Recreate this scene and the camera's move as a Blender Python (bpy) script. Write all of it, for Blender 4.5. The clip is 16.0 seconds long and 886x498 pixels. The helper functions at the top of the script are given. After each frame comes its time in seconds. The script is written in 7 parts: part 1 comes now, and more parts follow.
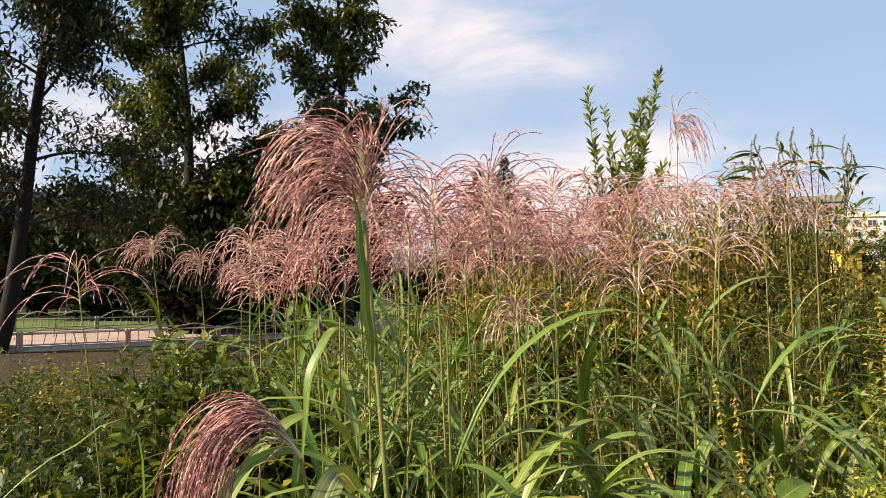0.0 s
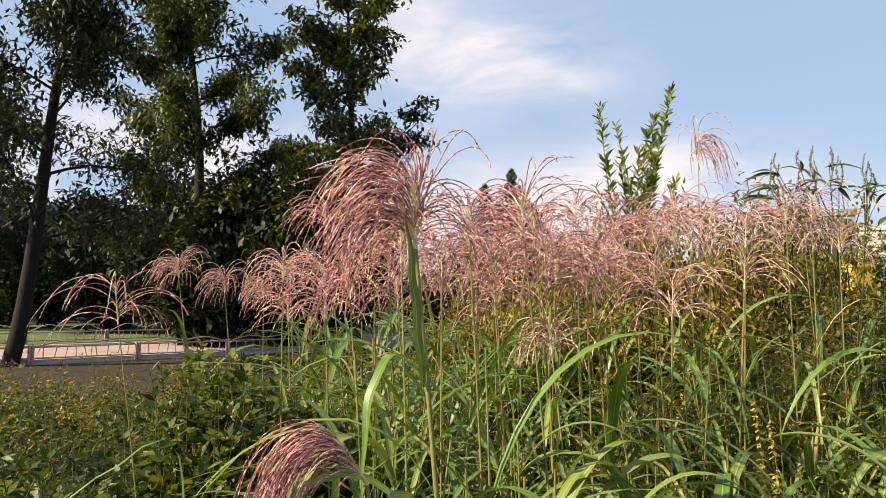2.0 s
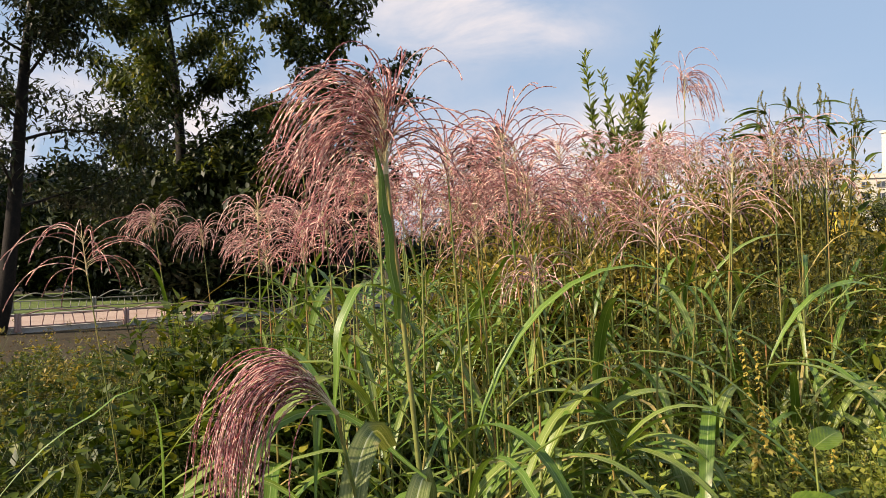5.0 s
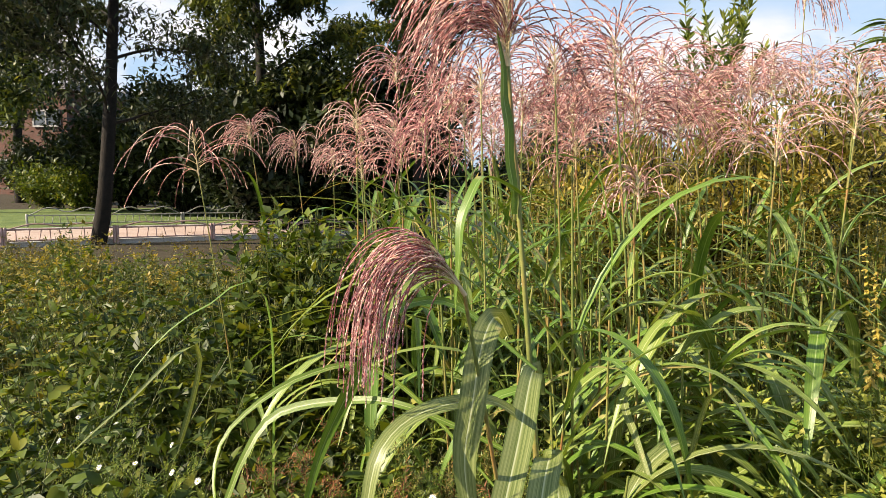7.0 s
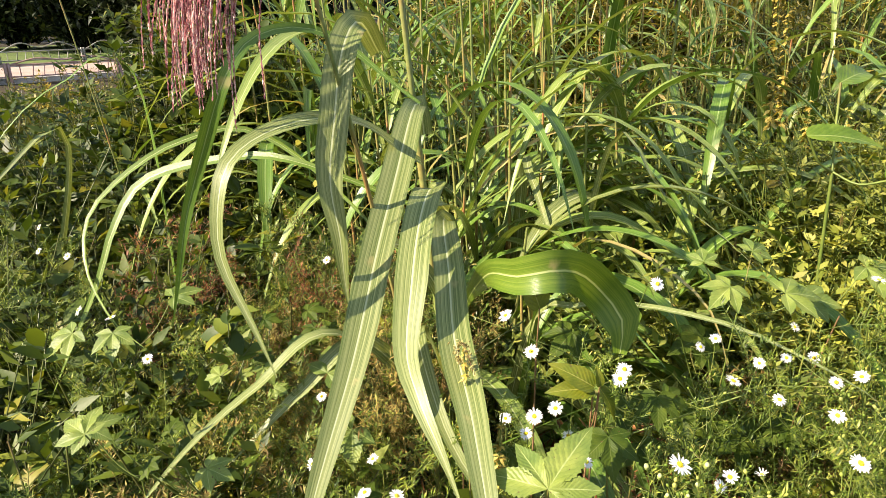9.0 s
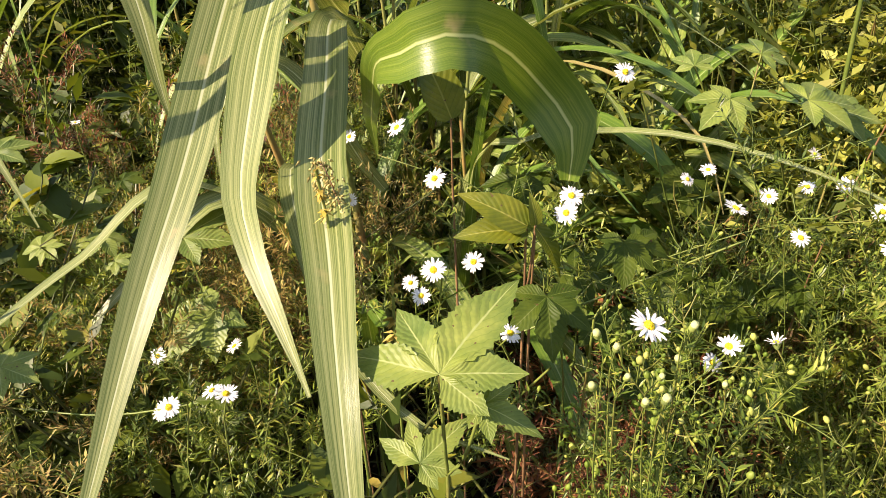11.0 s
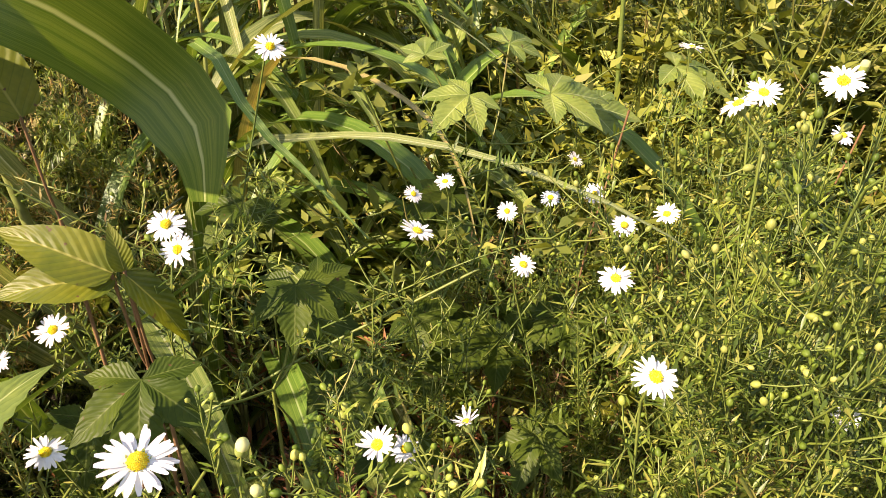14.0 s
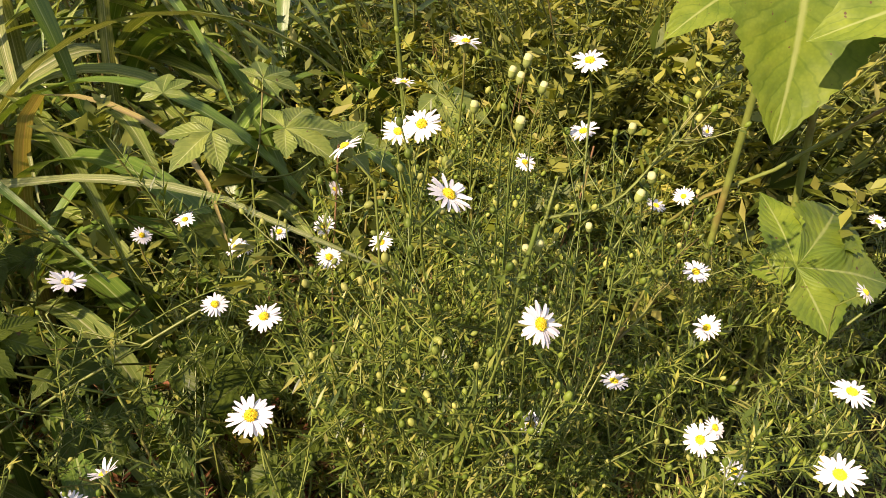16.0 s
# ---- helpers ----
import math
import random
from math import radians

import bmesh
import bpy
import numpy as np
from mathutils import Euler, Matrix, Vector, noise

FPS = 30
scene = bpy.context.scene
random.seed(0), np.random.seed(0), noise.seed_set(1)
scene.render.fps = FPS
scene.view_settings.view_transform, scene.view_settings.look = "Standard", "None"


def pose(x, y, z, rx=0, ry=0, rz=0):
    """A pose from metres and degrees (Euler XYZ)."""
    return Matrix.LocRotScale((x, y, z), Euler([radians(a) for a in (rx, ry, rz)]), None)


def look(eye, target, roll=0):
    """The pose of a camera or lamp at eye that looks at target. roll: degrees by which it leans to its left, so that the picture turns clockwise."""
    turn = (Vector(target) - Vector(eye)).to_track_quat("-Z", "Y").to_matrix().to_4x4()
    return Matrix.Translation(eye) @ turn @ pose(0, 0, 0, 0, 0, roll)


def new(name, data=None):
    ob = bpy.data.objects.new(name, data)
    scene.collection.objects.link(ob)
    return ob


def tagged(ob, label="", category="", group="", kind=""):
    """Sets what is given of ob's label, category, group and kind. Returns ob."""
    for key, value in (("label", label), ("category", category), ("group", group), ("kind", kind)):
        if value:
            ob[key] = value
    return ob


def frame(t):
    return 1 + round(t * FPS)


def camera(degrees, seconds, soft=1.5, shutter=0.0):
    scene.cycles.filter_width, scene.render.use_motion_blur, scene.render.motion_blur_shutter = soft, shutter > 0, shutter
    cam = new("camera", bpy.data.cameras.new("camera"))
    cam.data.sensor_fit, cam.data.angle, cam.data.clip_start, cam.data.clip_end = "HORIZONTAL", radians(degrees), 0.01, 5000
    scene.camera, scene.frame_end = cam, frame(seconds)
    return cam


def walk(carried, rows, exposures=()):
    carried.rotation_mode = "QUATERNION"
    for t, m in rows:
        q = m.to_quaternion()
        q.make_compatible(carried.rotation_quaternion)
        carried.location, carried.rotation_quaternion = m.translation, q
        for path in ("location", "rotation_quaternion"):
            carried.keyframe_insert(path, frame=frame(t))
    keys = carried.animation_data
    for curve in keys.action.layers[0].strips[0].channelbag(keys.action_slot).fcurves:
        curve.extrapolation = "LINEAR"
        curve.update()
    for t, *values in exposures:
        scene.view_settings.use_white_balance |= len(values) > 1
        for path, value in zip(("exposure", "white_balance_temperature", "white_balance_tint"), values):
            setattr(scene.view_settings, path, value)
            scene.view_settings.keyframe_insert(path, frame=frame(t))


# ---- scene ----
cam = camera(69.0, 16.0, 0.5)
PATH = [
    (0, (-0.031, 0.234, 1.479), (-0.066, 2.232, 1.581), 0.6),
    (0.5, (-0.072, 0.244, 1.48), (-0.147, 2.242, 1.544), 1.4),
    (1, (-0.098, 0.23, 1.484), (-0.248, 2.222, 1.56), 0.3),
    (1.5, (-0.107, 0.212, 1.491), (-0.275, 2.202, 1.602), 0.5),
    (2, (-0.086, 0.213, 1.496), (-0.142, 2.207, 1.638), 0.7),
    (2.5, (-0.058, 0.227, 1.495), (0.047, 2.217, 1.664), 1.2),
    (3, (-0.024, 0.243, 1.497), (0.219, 2.22, 1.68), 0.6),
    (3.5, (-0.001, 0.241, 1.496), (0.32, 2.206, 1.679), -0.0),
    (4, (-0.007, 0.241, 1.49), (0.257, 2.219, 1.625), -0.6),
    (4.5, (-0.039, 0.267, 1.474), (0.112, 2.26, 1.539), 0.1),
    (5, (-0.069, 0.258, 1.457), (-0.089, 2.258, 1.473), -0.8),
    (5.2, (-0.077, 0.258, 1.451), (-0.137, 2.257, 1.458), -0.5),
    (7.3, (-0.126, 0.252, 1.408), (-0.366, 2.22, 1.141), 0.7),
    (7.5, (-0.123, 0.252, 1.4), (-0.349, 2.215, 1.091), 0.5),
    (8, (-0.106, 0.257, 1.382), (-0.311, 2.199, 0.949), -0.5),
    (8.5, (-0.085, 0.267, 1.343), (-0.207, 2.185, 0.791), -0.8),
    (9, (-0.062, 0.301, 1.289), (-0.1, 2.174, 0.588), -0.7),
    (9.5, (-0.052, 0.331, 1.252), (-0.067, 2.151, 0.422), -1.7),
    (9.7, (-0.04, 0.344, 1.236), (-0.022, 2.151, 0.38), -1.4),
    (11.8, (0.023, 0.503, 1.115), (0.004, 2.236, 0.117), -2.6),
    (12, (0.028, 0.512, 1.108), (0.041, 2.247, 0.113), -2.4),
    (12.5, (0.045, 0.528, 1.11), (0.178, 2.26, 0.119), -0.6),
    (13, (0.065, 0.537, 1.106), (0.271, 2.281, 0.147), 0.2),
    (13.5, (0.095, 0.543, 1.103), (0.388, 2.285, 0.165), 0.2),
    (14, (0.127, 0.541, 1.107), (0.512, 2.278, 0.192), 0.5),
    (14.5, (0.161, 0.539, 1.115), (0.644, 2.262, 0.223), -0.2),
    (15, (0.187, 0.539, 1.122), (0.729, 2.262, 0.262), -0.8),
    (15.5, (0.205, 0.534, 1.123), (0.834, 2.236, 0.282), 1.3),
    (16, (0.219, 0.51, 1.119), (0.889, 2.184, 0.254), 1.0),
]
walk(cam, [(t, look(eye, target, roll)) for t, eye, target, roll in PATH],
     [(0.0, 1.02, 7200, 18), (2.2, 1.02, 7100, 17), (3.5, 0.85, 7000, 14), (5.2, 0.88, 7200, 18), (7.3, 1.32, 7050, 13), (9.0, 1.58, 6900, 16), (9.7, 1.60, 7000, 20), (11.8, 1.25, 7300, 25), (12.6, 1.31, 7400, 26), (13.5, 1.48, 7450, 28), (14.3, 1.50, 7500, 29), (15.2, 1.20, 7550, 31), (16.0, 1.02, 7550, 31)])

# ---- world, sun ----
SUN_AZ, SUN_EL = -112.0, 36.0


def bearing(az, el):
    a, e = radians(az), radians(el)
    return Vector((math.sin(a) * math.cos(e), math.cos(a) * math.cos(e), math.sin(e)))


world = bpy.data.worlds.new("sky")
scene.world = world
world.use_nodes = True
wt = world.node_tree
wt.nodes.clear()
w_out = wt.nodes.new("ShaderNodeOutputWorld")
w_bg = wt.nodes.new("ShaderNodeBackground")
w_bg.inputs["Strength"].default_value = 0.055
w_sky = wt.nodes.new("ShaderNodeTexSky")
w_sky.sky_type = "NISHITA"
w_sky.sun_disc = False
w_sky.sun_elevation, w_sky.sun_rotation = radians(SUN_EL), radians(SUN_AZ)
w_sky.air_density, w_sky.dust_density, w_sky.ozone_density = 1.0, 1.6, 1.6
w_co = wt.nodes.new("ShaderNodeTexCoord")


def wmath(op, a, b=None):
    n = wt.nodes.new("ShaderNodeMath")
    n.operation = op
    for i, v in enumerate((a, b)):
        if v is None:
            continue
        if isinstance(v, (int, float)):
            n.inputs[i].default_value = v
        else:
            wt.links.new(v, n.inputs[i])
    return n.outputs[0]


def cloud_bank(az, el, wide, high):
    """A soft patch of cloud in the sky round one bearing, as a mask."""
    m = wt.nodes.new("ShaderNodeMapping")
    m.vector_type = "POINT"
    m.inputs["Rotation"].default_value = (0, 0, radians(az))
    wt.links.new(w_co.outputs["Generated"], m.inputs["Vector"])
    s = wt.nodes.new("ShaderNodeSeparateXYZ")
    wt.links.new(m.outputs[0], s.inputs[0])
    ahead = wmath("GREATER_THAN", s.outputs[1], 0.0)
    dx = wmath("DIVIDE", s.outputs[0], math.sin(radians(wide)))
    dz = wmath("DIVIDE", wmath("SUBTRACT", s.outputs[2], math.sin(radians(el))), math.sin(radians(high)))
    d2 = wmath("ADD", wmath("MULTIPLY", dx, dx), wmath("MULTIPLY", dz, dz))
    return wmath("MULTIPLY", ahead, wmath("POWER", 2.718, wmath("MULTIPLY", d2, -1.0)))


w_map = wt.nodes.new("ShaderNodeMapping")
w_map.inputs["Scale"].default_value = (1.0, 1.0, 2.6)
wt.links.new(w_co.outputs["Generated"], w_map.inputs["Vector"])
w_noise = wt.nodes.new("ShaderNodeTexNoise")
w_noise.inputs["Scale"].default_value = 4.5
w_noise.inputs["Detail"].default_value = 9.0
w_noise.inputs["Roughness"].default_value = 0.58
w_noise.inputs["Distortion"].default_value = 0.35
wt.links.new(w_map.outputs[0], w_noise.inputs["Vector"])
banks = None
for az, el, wide, high, amount in ((1.5, 20.5, 7.5, 3.4, 0.85), (9.0, 18.5, 6.0, 1.7, 0.42), (-7.0, 25.0, 6.0, 2.5, 0.45), (4.0, 6.0, 22.0, 3.2, 0.95), (17.0, 9.5, 9.0, 3.2, 0.9),
                                   (-27.0, 8.0, 22.0, 6.0, 1.1), (47.0, 7.5, 16.0, 2.0, 0.45), (150.0, 25.0, 40.0, 14.0, 0.8), (-120.0, 12.0, 40.0, 6.0, 0.6)):
    bank = wmath("MULTIPLY", cloud_bank(az, el, wide, high), amount)
    banks = bank if banks is None else wmath("ADD", banks, bank)
w_sum = wmath("MULTIPLY", banks, wmath("ADD", wmath("MULTIPLY", wmath("SUBTRACT", w_noise.outputs["Fac"], 0.46), 4.5), 0.50))
# A heaped cloud with a firm, billowing edge, and a small one under it.
w_puff = wt.nodes.new("ShaderNodeTexNoise")
w_puff.inputs["Scale"].default_value = 15.0
w_puff.inputs["Detail"].default_value = 6.0
w_puff.inputs["Roughness"].default_value = 0.55
wt.links.new(w_co.outputs["Generated"], w_puff.inputs["Vector"])
heaps = wmath("ADD", cloud_bank(45.5, 12.4, 5.6, 2.9), wmath("MULTIPLY", cloud_bank(44.0, 9.1, 3.0, 0.9), 0.8))
heaps = wmath("SUBTRACT", wmath("ADD", heaps, wmath("MULTIPLY", wmath("SUBTRACT", w_puff.outputs["Fac"], 0.5), 1.3)), 0.52)
w_heap = wt.nodes.new("ShaderNodeClamp")
wt.links.new(wmath("MULTIPLY", heaps, 4.5), w_heap.inputs["Value"])
w_sum = wmath("ADD", w_sum, wmath("MULTIPLY", w_heap.outputs[0], 0.85))
w_clamp = wt.nodes.new("ShaderNodeClamp")
wt.links.new(w_sum, w_clamp.inputs["Value"])
w_mix = wt.nodes.new("ShaderNodeMixRGB")
wt.links.new(w_clamp.outputs[0], w_mix.inputs["Fac"])
w_mix.inputs["Color2"].default_value = (8.8, 8.8, 9.2, 1)
# Thin haze pales the blue of the open sky.
w_haze = wt.nodes.new("ShaderNodeMixRGB")
w_haze.inputs["Fac"].default_value = 0.62
w_haze.inputs["Color2"].default_value = (4.5, 6.95, 10.1, 1)
wt.links.new(w_sky.outputs[0], w_haze.inputs["Color1"])
wt.links.new(w_haze.outputs[0], w_mix.inputs["Color1"])
wt.links.new(w_mix.outputs[0], w_bg.inputs["Color"])
wt.links.new(w_bg.outputs[0], w_out.inputs["Surface"])

sun_data = bpy.data.lights.new("sun", "SUN")
sun_data.energy, sun_data.angle, sun_data.color = 5.0, radians(0.6), (1.0, 0.90, 0.74)
sun = new("sun", sun_data)
sun.matrix_world = look(bearing(SUN_AZ, SUN_EL) * 50, (0, 0, 0))

# ---- materials ----


def shader(name):
    m = bpy.data.materials.new(name)
    m.use_nodes = True
    t = m.node_tree
    t.nodes.clear()
    return m, t, t.nodes.new("ShaderNodeOutputMaterial")


def node(t, kind, **values):
    n = t.nodes.new(kind)
    for k, v in values.items():
        n.inputs[k.replace("_", " ")].default_value = v
    return n


def ramp(t, source, stops):
    r = t.nodes.new("ShaderNodeValToRGB")
    e = r.color_ramp.elements
    while len(e) < len(stops):
        e.new(0.5)
    for el, (p, c) in zip(e, stops):
        el.position, el.color = p, (*c, 1)
    t.links.new(source, r.inputs["Fac"])
    return r.outputs["Color"]


def mixed(t, a, b, fac, how="MIX"):
    n = t.nodes.new("ShaderNodeMixRGB")
    n.blend_type = how
    for s, v in (("Fac", fac), ("Color1", a), ("Color2", b)):
        if isinstance(v, (int, float)):
            n.inputs[s].default_value = v
        elif isinstance(v, tuple):
            n.inputs[s].default_value = (*v, 1)
        else:
            t.links.new(v, n.inputs[s])
    return n.outputs[0]


def arith(t, op, a, b=0.0):
    n = t.nodes.new("ShaderNodeMath")
    n.operation = op
    for i, v in enumerate((a, b)):
        if isinstance(v, (int, float)):
            n.inputs[i].default_value = v
        else:
            t.links.new(v, n.inputs[i])
    return n.outputs[0]


def finish(t, out, colour, rough=0.5, thin=0.0, gloss=0.4, height=None, bump=0.2, distance=0.002, thin_tint=(1.0, 1.0, 1.0)):
    """A surface of that colour; thin: the share of light that passes through, as in a leaf."""
    p = t.nodes.new("ShaderNodeBsdfPrincipled")
    t.links.new(colour, p.inputs["Base Color"])
    p.inputs["Roughness"].default_value = rough
    p.inputs["Specular IOR Level"].default_value = gloss
    if height is not None:
        b = node(t, "ShaderNodeBump", Strength=bump, Distance=distance)
        t.links.new(height, b.inputs["Height"])
        t.links.new(b.outputs[0], p.inputs["Normal"])
    if thin > 0:
        tr = t.nodes.new("ShaderNodeBsdfTranslucent")
        t.links.new(mixed(t, colour, thin_tint, 1.0, "MULTIPLY"), tr.inputs["Color"])
        mx = t.nodes.new("ShaderNodeMixShader")
        mx.inputs[0].default_value = thin
        t.links.new(p.outputs[0], mx.inputs[1])
        t.links.new(tr.outputs[0], mx.inputs[2])
        t.links.new(mx.outputs[0], out.inputs["Surface"])
    else:
        t.links.new(p.outputs[0], out.inputs["Surface"])


def foliage(name, stops, thin=0.35, rough=0.45, gloss=0.35, patch=1.5, patches=((0.8, 0.8, 0.8), (1.25, 1.2, 1.0)), tint=(1.35, 1.25, 0.6)):
    """Small leaves: each its own shade, with larger patches of paler and darker growth."""
    m, t, out = shader(name)
    g = t.nodes.new("ShaderNodeNewGeometry")
    c = ramp(t, g.outputs["Random Per Island"], stops)
    n = node(t, "ShaderNodeTexNoise", Scale=patch, Detail=4.0)
    t.links.new(g.outputs["Position"], n.inputs["Vector"])
    c = mixed(t, c, ramp(t, n.outputs["Fac"], ((0.35, patches[0]), (0.65, patches[1]))), 1.0, "MULTIPLY")
    n2 = node(t, "ShaderNodeTexNoise", Scale=160.0, Detail=2.0)
    t.links.new(g.outputs["Position"], n2.inputs["Vector"])
    finish(t, out, c, rough, thin, gloss, n2.outputs["Fac"], 0.25, 0.002, tint)
    return m


def blade(name, edge, pale, rib, streaks=1.0):
    """A grass blade: pale midrib, fine lengthwise streaks, dry flecks, by the blade's own width and length."""
    m, t, out = shader(name)
    uv = t.nodes.new("ShaderNodeUVMap")
    uv.uv_map = "along"
    s = t.nodes.new("ShaderNodeSeparateXYZ")
    t.links.new(uv.outputs[0], s.inputs[0])
    g = t.nodes.new("ShaderNodeNewGeometry")
    mp = node(t, "ShaderNodeMapping", Scale=(40.0, 1.3, 1.0))
    t.links.new(uv.outputs[0], mp.inputs["Vector"])
    n = node(t, "ShaderNodeTexNoise", Scale=1.0, Detail=3.0, Roughness=0.7)
    t.links.new(mp.outputs[0], n.inputs["Vector"])
    mp2 = node(t, "ShaderNodeMapping", Scale=(11.0, 0.7, 1.0))
    t.links.new(uv.outputs[0], mp2.inputs["Vector"])
    wide = node(t, "ShaderNodeTexNoise", Scale=1.0, Detail=2.0)
    t.links.new(mp2.outputs[0], wide.inputs["Vector"])
    both = arith(t, "ADD", arith(t, "MULTIPLY", n.outputs["Fac"], 0.65), arith(t, "MULTIPLY", wide.outputs["Fac"], 0.35))
    lines = ramp(t, both, ((0.44, (0, 0, 0)), (0.50, (0.45, 0.45, 0.45)), (0.60, (1, 1, 1))))
    c = mixed(t, edge, pale, arith(t, "MULTIPLY", lines, streaks))
    c = mixed(t, c, ramp(t, g.outputs["Random Per Island"], ((0.0, (0.72, 0.8, 0.7)), (1.0, (1.25, 1.15, 1.0)))), 1.0, "MULTIPLY")
    off = arith(t, "ABSOLUTE", arith(t, "SUBTRACT", s.outputs[0], 0.5))
    c = mixed(t, c, rib, ramp(t, off, ((0.014, (0.75, 0.75, 0.75)), (0.034, (0, 0, 0)))))
    n3 = node(t, "ShaderNodeTexNoise", Scale=34.0, Detail=4.0)
    t.links.new(g.outputs["Position"], n3.inputs["Vector"])
    c = mixed(t, c, (0.42, 0.33, 0.14), ramp(t, n3.outputs["Fac"], ((0.66, (0, 0, 0)), (0.76, (0.6, 0.6, 0.6)))))
    finish(t, out, c, 0.38, 0.24, 0.45, n.outputs["Fac"], 0.22, 0.0010, (1.3, 1.2, 0.5))
    return m


def stalky(name, stops, rough=0.45, scale=14.0):
    m, t, out = shader(name)
    g = t.nodes.new("ShaderNodeNewGeometry")
    n = node(t, "ShaderNodeTexNoise", Scale=scale, Detail=4.0)
    t.links.new(g.outputs["Position"], n.inputs["Vector"])
    c = ramp(t, n.outputs["Fac"], stops)
    n2 = node(t, "ShaderNodeTexNoise", Scale=scale * 9, Detail=2.0)
    t.links.new(g.outputs["Position"], n2.inputs["Vector"])
    c = mixed(t, c, ramp(t, n2.outputs["Fac"], ((0.3, (0.8, 0.8, 0.8)), (0.7, (1.15, 1.15, 1.15)))), 1.0, "MULTIPLY")
    finish(t, out, c, rough, 0.0, 0.35, n2.outputs["Fac"], 0.3, 0.001)
    return m


def plain(name, a, b, scale=6.0, rough=0.7, bump=0.3, distance=0.01, fine=60.0, gloss=0.3, metal=0.0):
    """Mottled at two scales."""
    m, t, out = shader(name)
    co = t.nodes.new("ShaderNodeNewGeometry")
    n = node(t, "ShaderNodeTexNoise", Scale=scale, Detail=6.0, Roughness=0.6)
    n2 = node(t, "ShaderNodeTexNoise", Scale=fine, Detail=3.0)
    for q in (n, n2):
        t.links.new(co.outputs["Position"], q.inputs["Vector"])
    c = ramp(t, n.outputs["Fac"], ((0.32, a), (0.68, b)))
    c = mixed(t, c, ramp(t, n2.outputs["Fac"], ((0.3, (0.8, 0.8, 0.8)), (0.7, (1.18, 1.18, 1.18)))), 1.0, "MULTIPLY")
    finish(t, out, c, rough, 0.0, gloss, n2.outputs["Fac"], bump, distance)
    return m


M_BLADE = blade("grass_blade", (0.088, 0.130, 0.030), (0.31, 0.34, 0.15), (0.52, 0.55, 0.34), 0.95)
M_BLADE_GREEN = blade("grass_blade_green", (0.075, 0.140, 0.012), (0.17, 0.235, 0.036), (0.46, 0.50, 0.20), 0.75)
M_BLADE_DARK = blade("grass_blade_deep", (0.070, 0.150, 0.020), (0.18, 0.265, 0.055), (0.32, 0.40, 0.16), 0.7)
M_GRASS = blade("thicket_blade", (0.110, 0.178, 0.030), (0.29, 0.345, 0.11), (0.47, 0.50, 0.26), 0.9)
M_BLADE_DRY = blade("grass_blade_dry", (0.24, 0.20, 0.06), (0.44, 0.38, 0.16), (0.50, 0.30, 0.17))
M_STEM = stalky("grass_stem", ((0.30, (0.09, 0.14, 0.03)), (0.50, (0.20, 0.21, 0.058)), (0.72, (0.30, 0.13, 0.05))))
M_STEM_PALE = stalky("grass_neck", ((0.3, (0.66, 0.58, 0.36)), (0.7, (0.46, 0.33, 0.17))))


def plume_stuff(name, stops, patches):
    return foliage(name, stops, 0.28, 0.55, 0.25, 60.0, patches, (1.1, 1.0, 0.98))


M_PLUME = plume_stuff("plume_rose", ((0.0, (0.29, 0.095, 0.105)), (0.4, (0.47, 0.22, 0.21)), (0.70, (0.68, 0.45, 0.40)), (1.0, (0.92, 0.80, 0.70))), ((0.42, 0.36, 0.40), (1.5, 1.46, 1.38)))
M_PLUME_DARK = plume_stuff("plume_wine", ((0.0, (0.26, 0.07, 0.10)), (0.40, (0.44, 0.185, 0.20)), (0.68, (0.66, 0.41, 0.38)), (1.0, (0.90, 0.77, 0.66))), ((0.64, 0.55, 0.57), (1.34, 1.3, 1.22)))
M_PLUME_PALE = plume_stuff("plume_silver", ((0.0, (0.36, 0.15, 0.155)), (0.45, (0.58, 0.36, 0.335)), (1.0, (0.90, 0.77, 0.67))), ((0.60, 0.52, 0.54), (1.32, 1.28, 1.2)))
M_WEED = foliage("weed_leaves", ((0.0, (0.026, 0.048, 0.008)), (0.5, (0.070, 0.106, 0.015)), (0.85, (0.135, 0.165, 0.026)), (1.0, (0.22, 0.21, 0.035))), 0.30, 0.5, 0.3, 1.5, ((0.5, 0.58, 0.55), (1.5, 1.42, 0.95)))
M_WEED_GOLD = foliage("weed_leaves_golden", ((0.0, (0.075, 0.082, 0.015)), (0.5, (0.20, 0.178, 0.034)), (0.85, (0.28, 0.235, 0.052)), (1.0, (0.34, 0.27, 0.085))), 0.30, 0.5, 0.3, 1.4, ((0.5, 0.56, 0.55), (1.35, 1.2, 0.95)))
M_ASTER = foliage("aster_leaves", ((0.0, (0.035, 0.065, 0.010)), (0.4, (0.10, 0.155, 0.022)), (0.8, (0.205, 0.265, 0.042)), (1.0, (0.36, 0.34, 0.09))), 0.30, 0.42, 0.4, 7.0, ((0.65, 0.7, 0.65), (1.3, 1.25, 1.0)))
M_ASTER_STEM = stalky("aster_stem", ((0.3, (0.075, 0.12, 0.02)), (0.58, (0.15, 0.185, 0.036)), (0.76, (0.18, 0.10, 0.04))))
M_SHOOT = stalky("weed_shoot", ((0.3, (0.035, 0.05, 0.012)), (0.6, (0.075, 0.085, 0.02)), (0.8, (0.09, 0.055, 0.025))))
M_BROWN_STEM = stalky("brown_stem", ((0.3, (0.14, 0.075, 0.035)), (0.7, (0.27, 0.16, 0.075))))
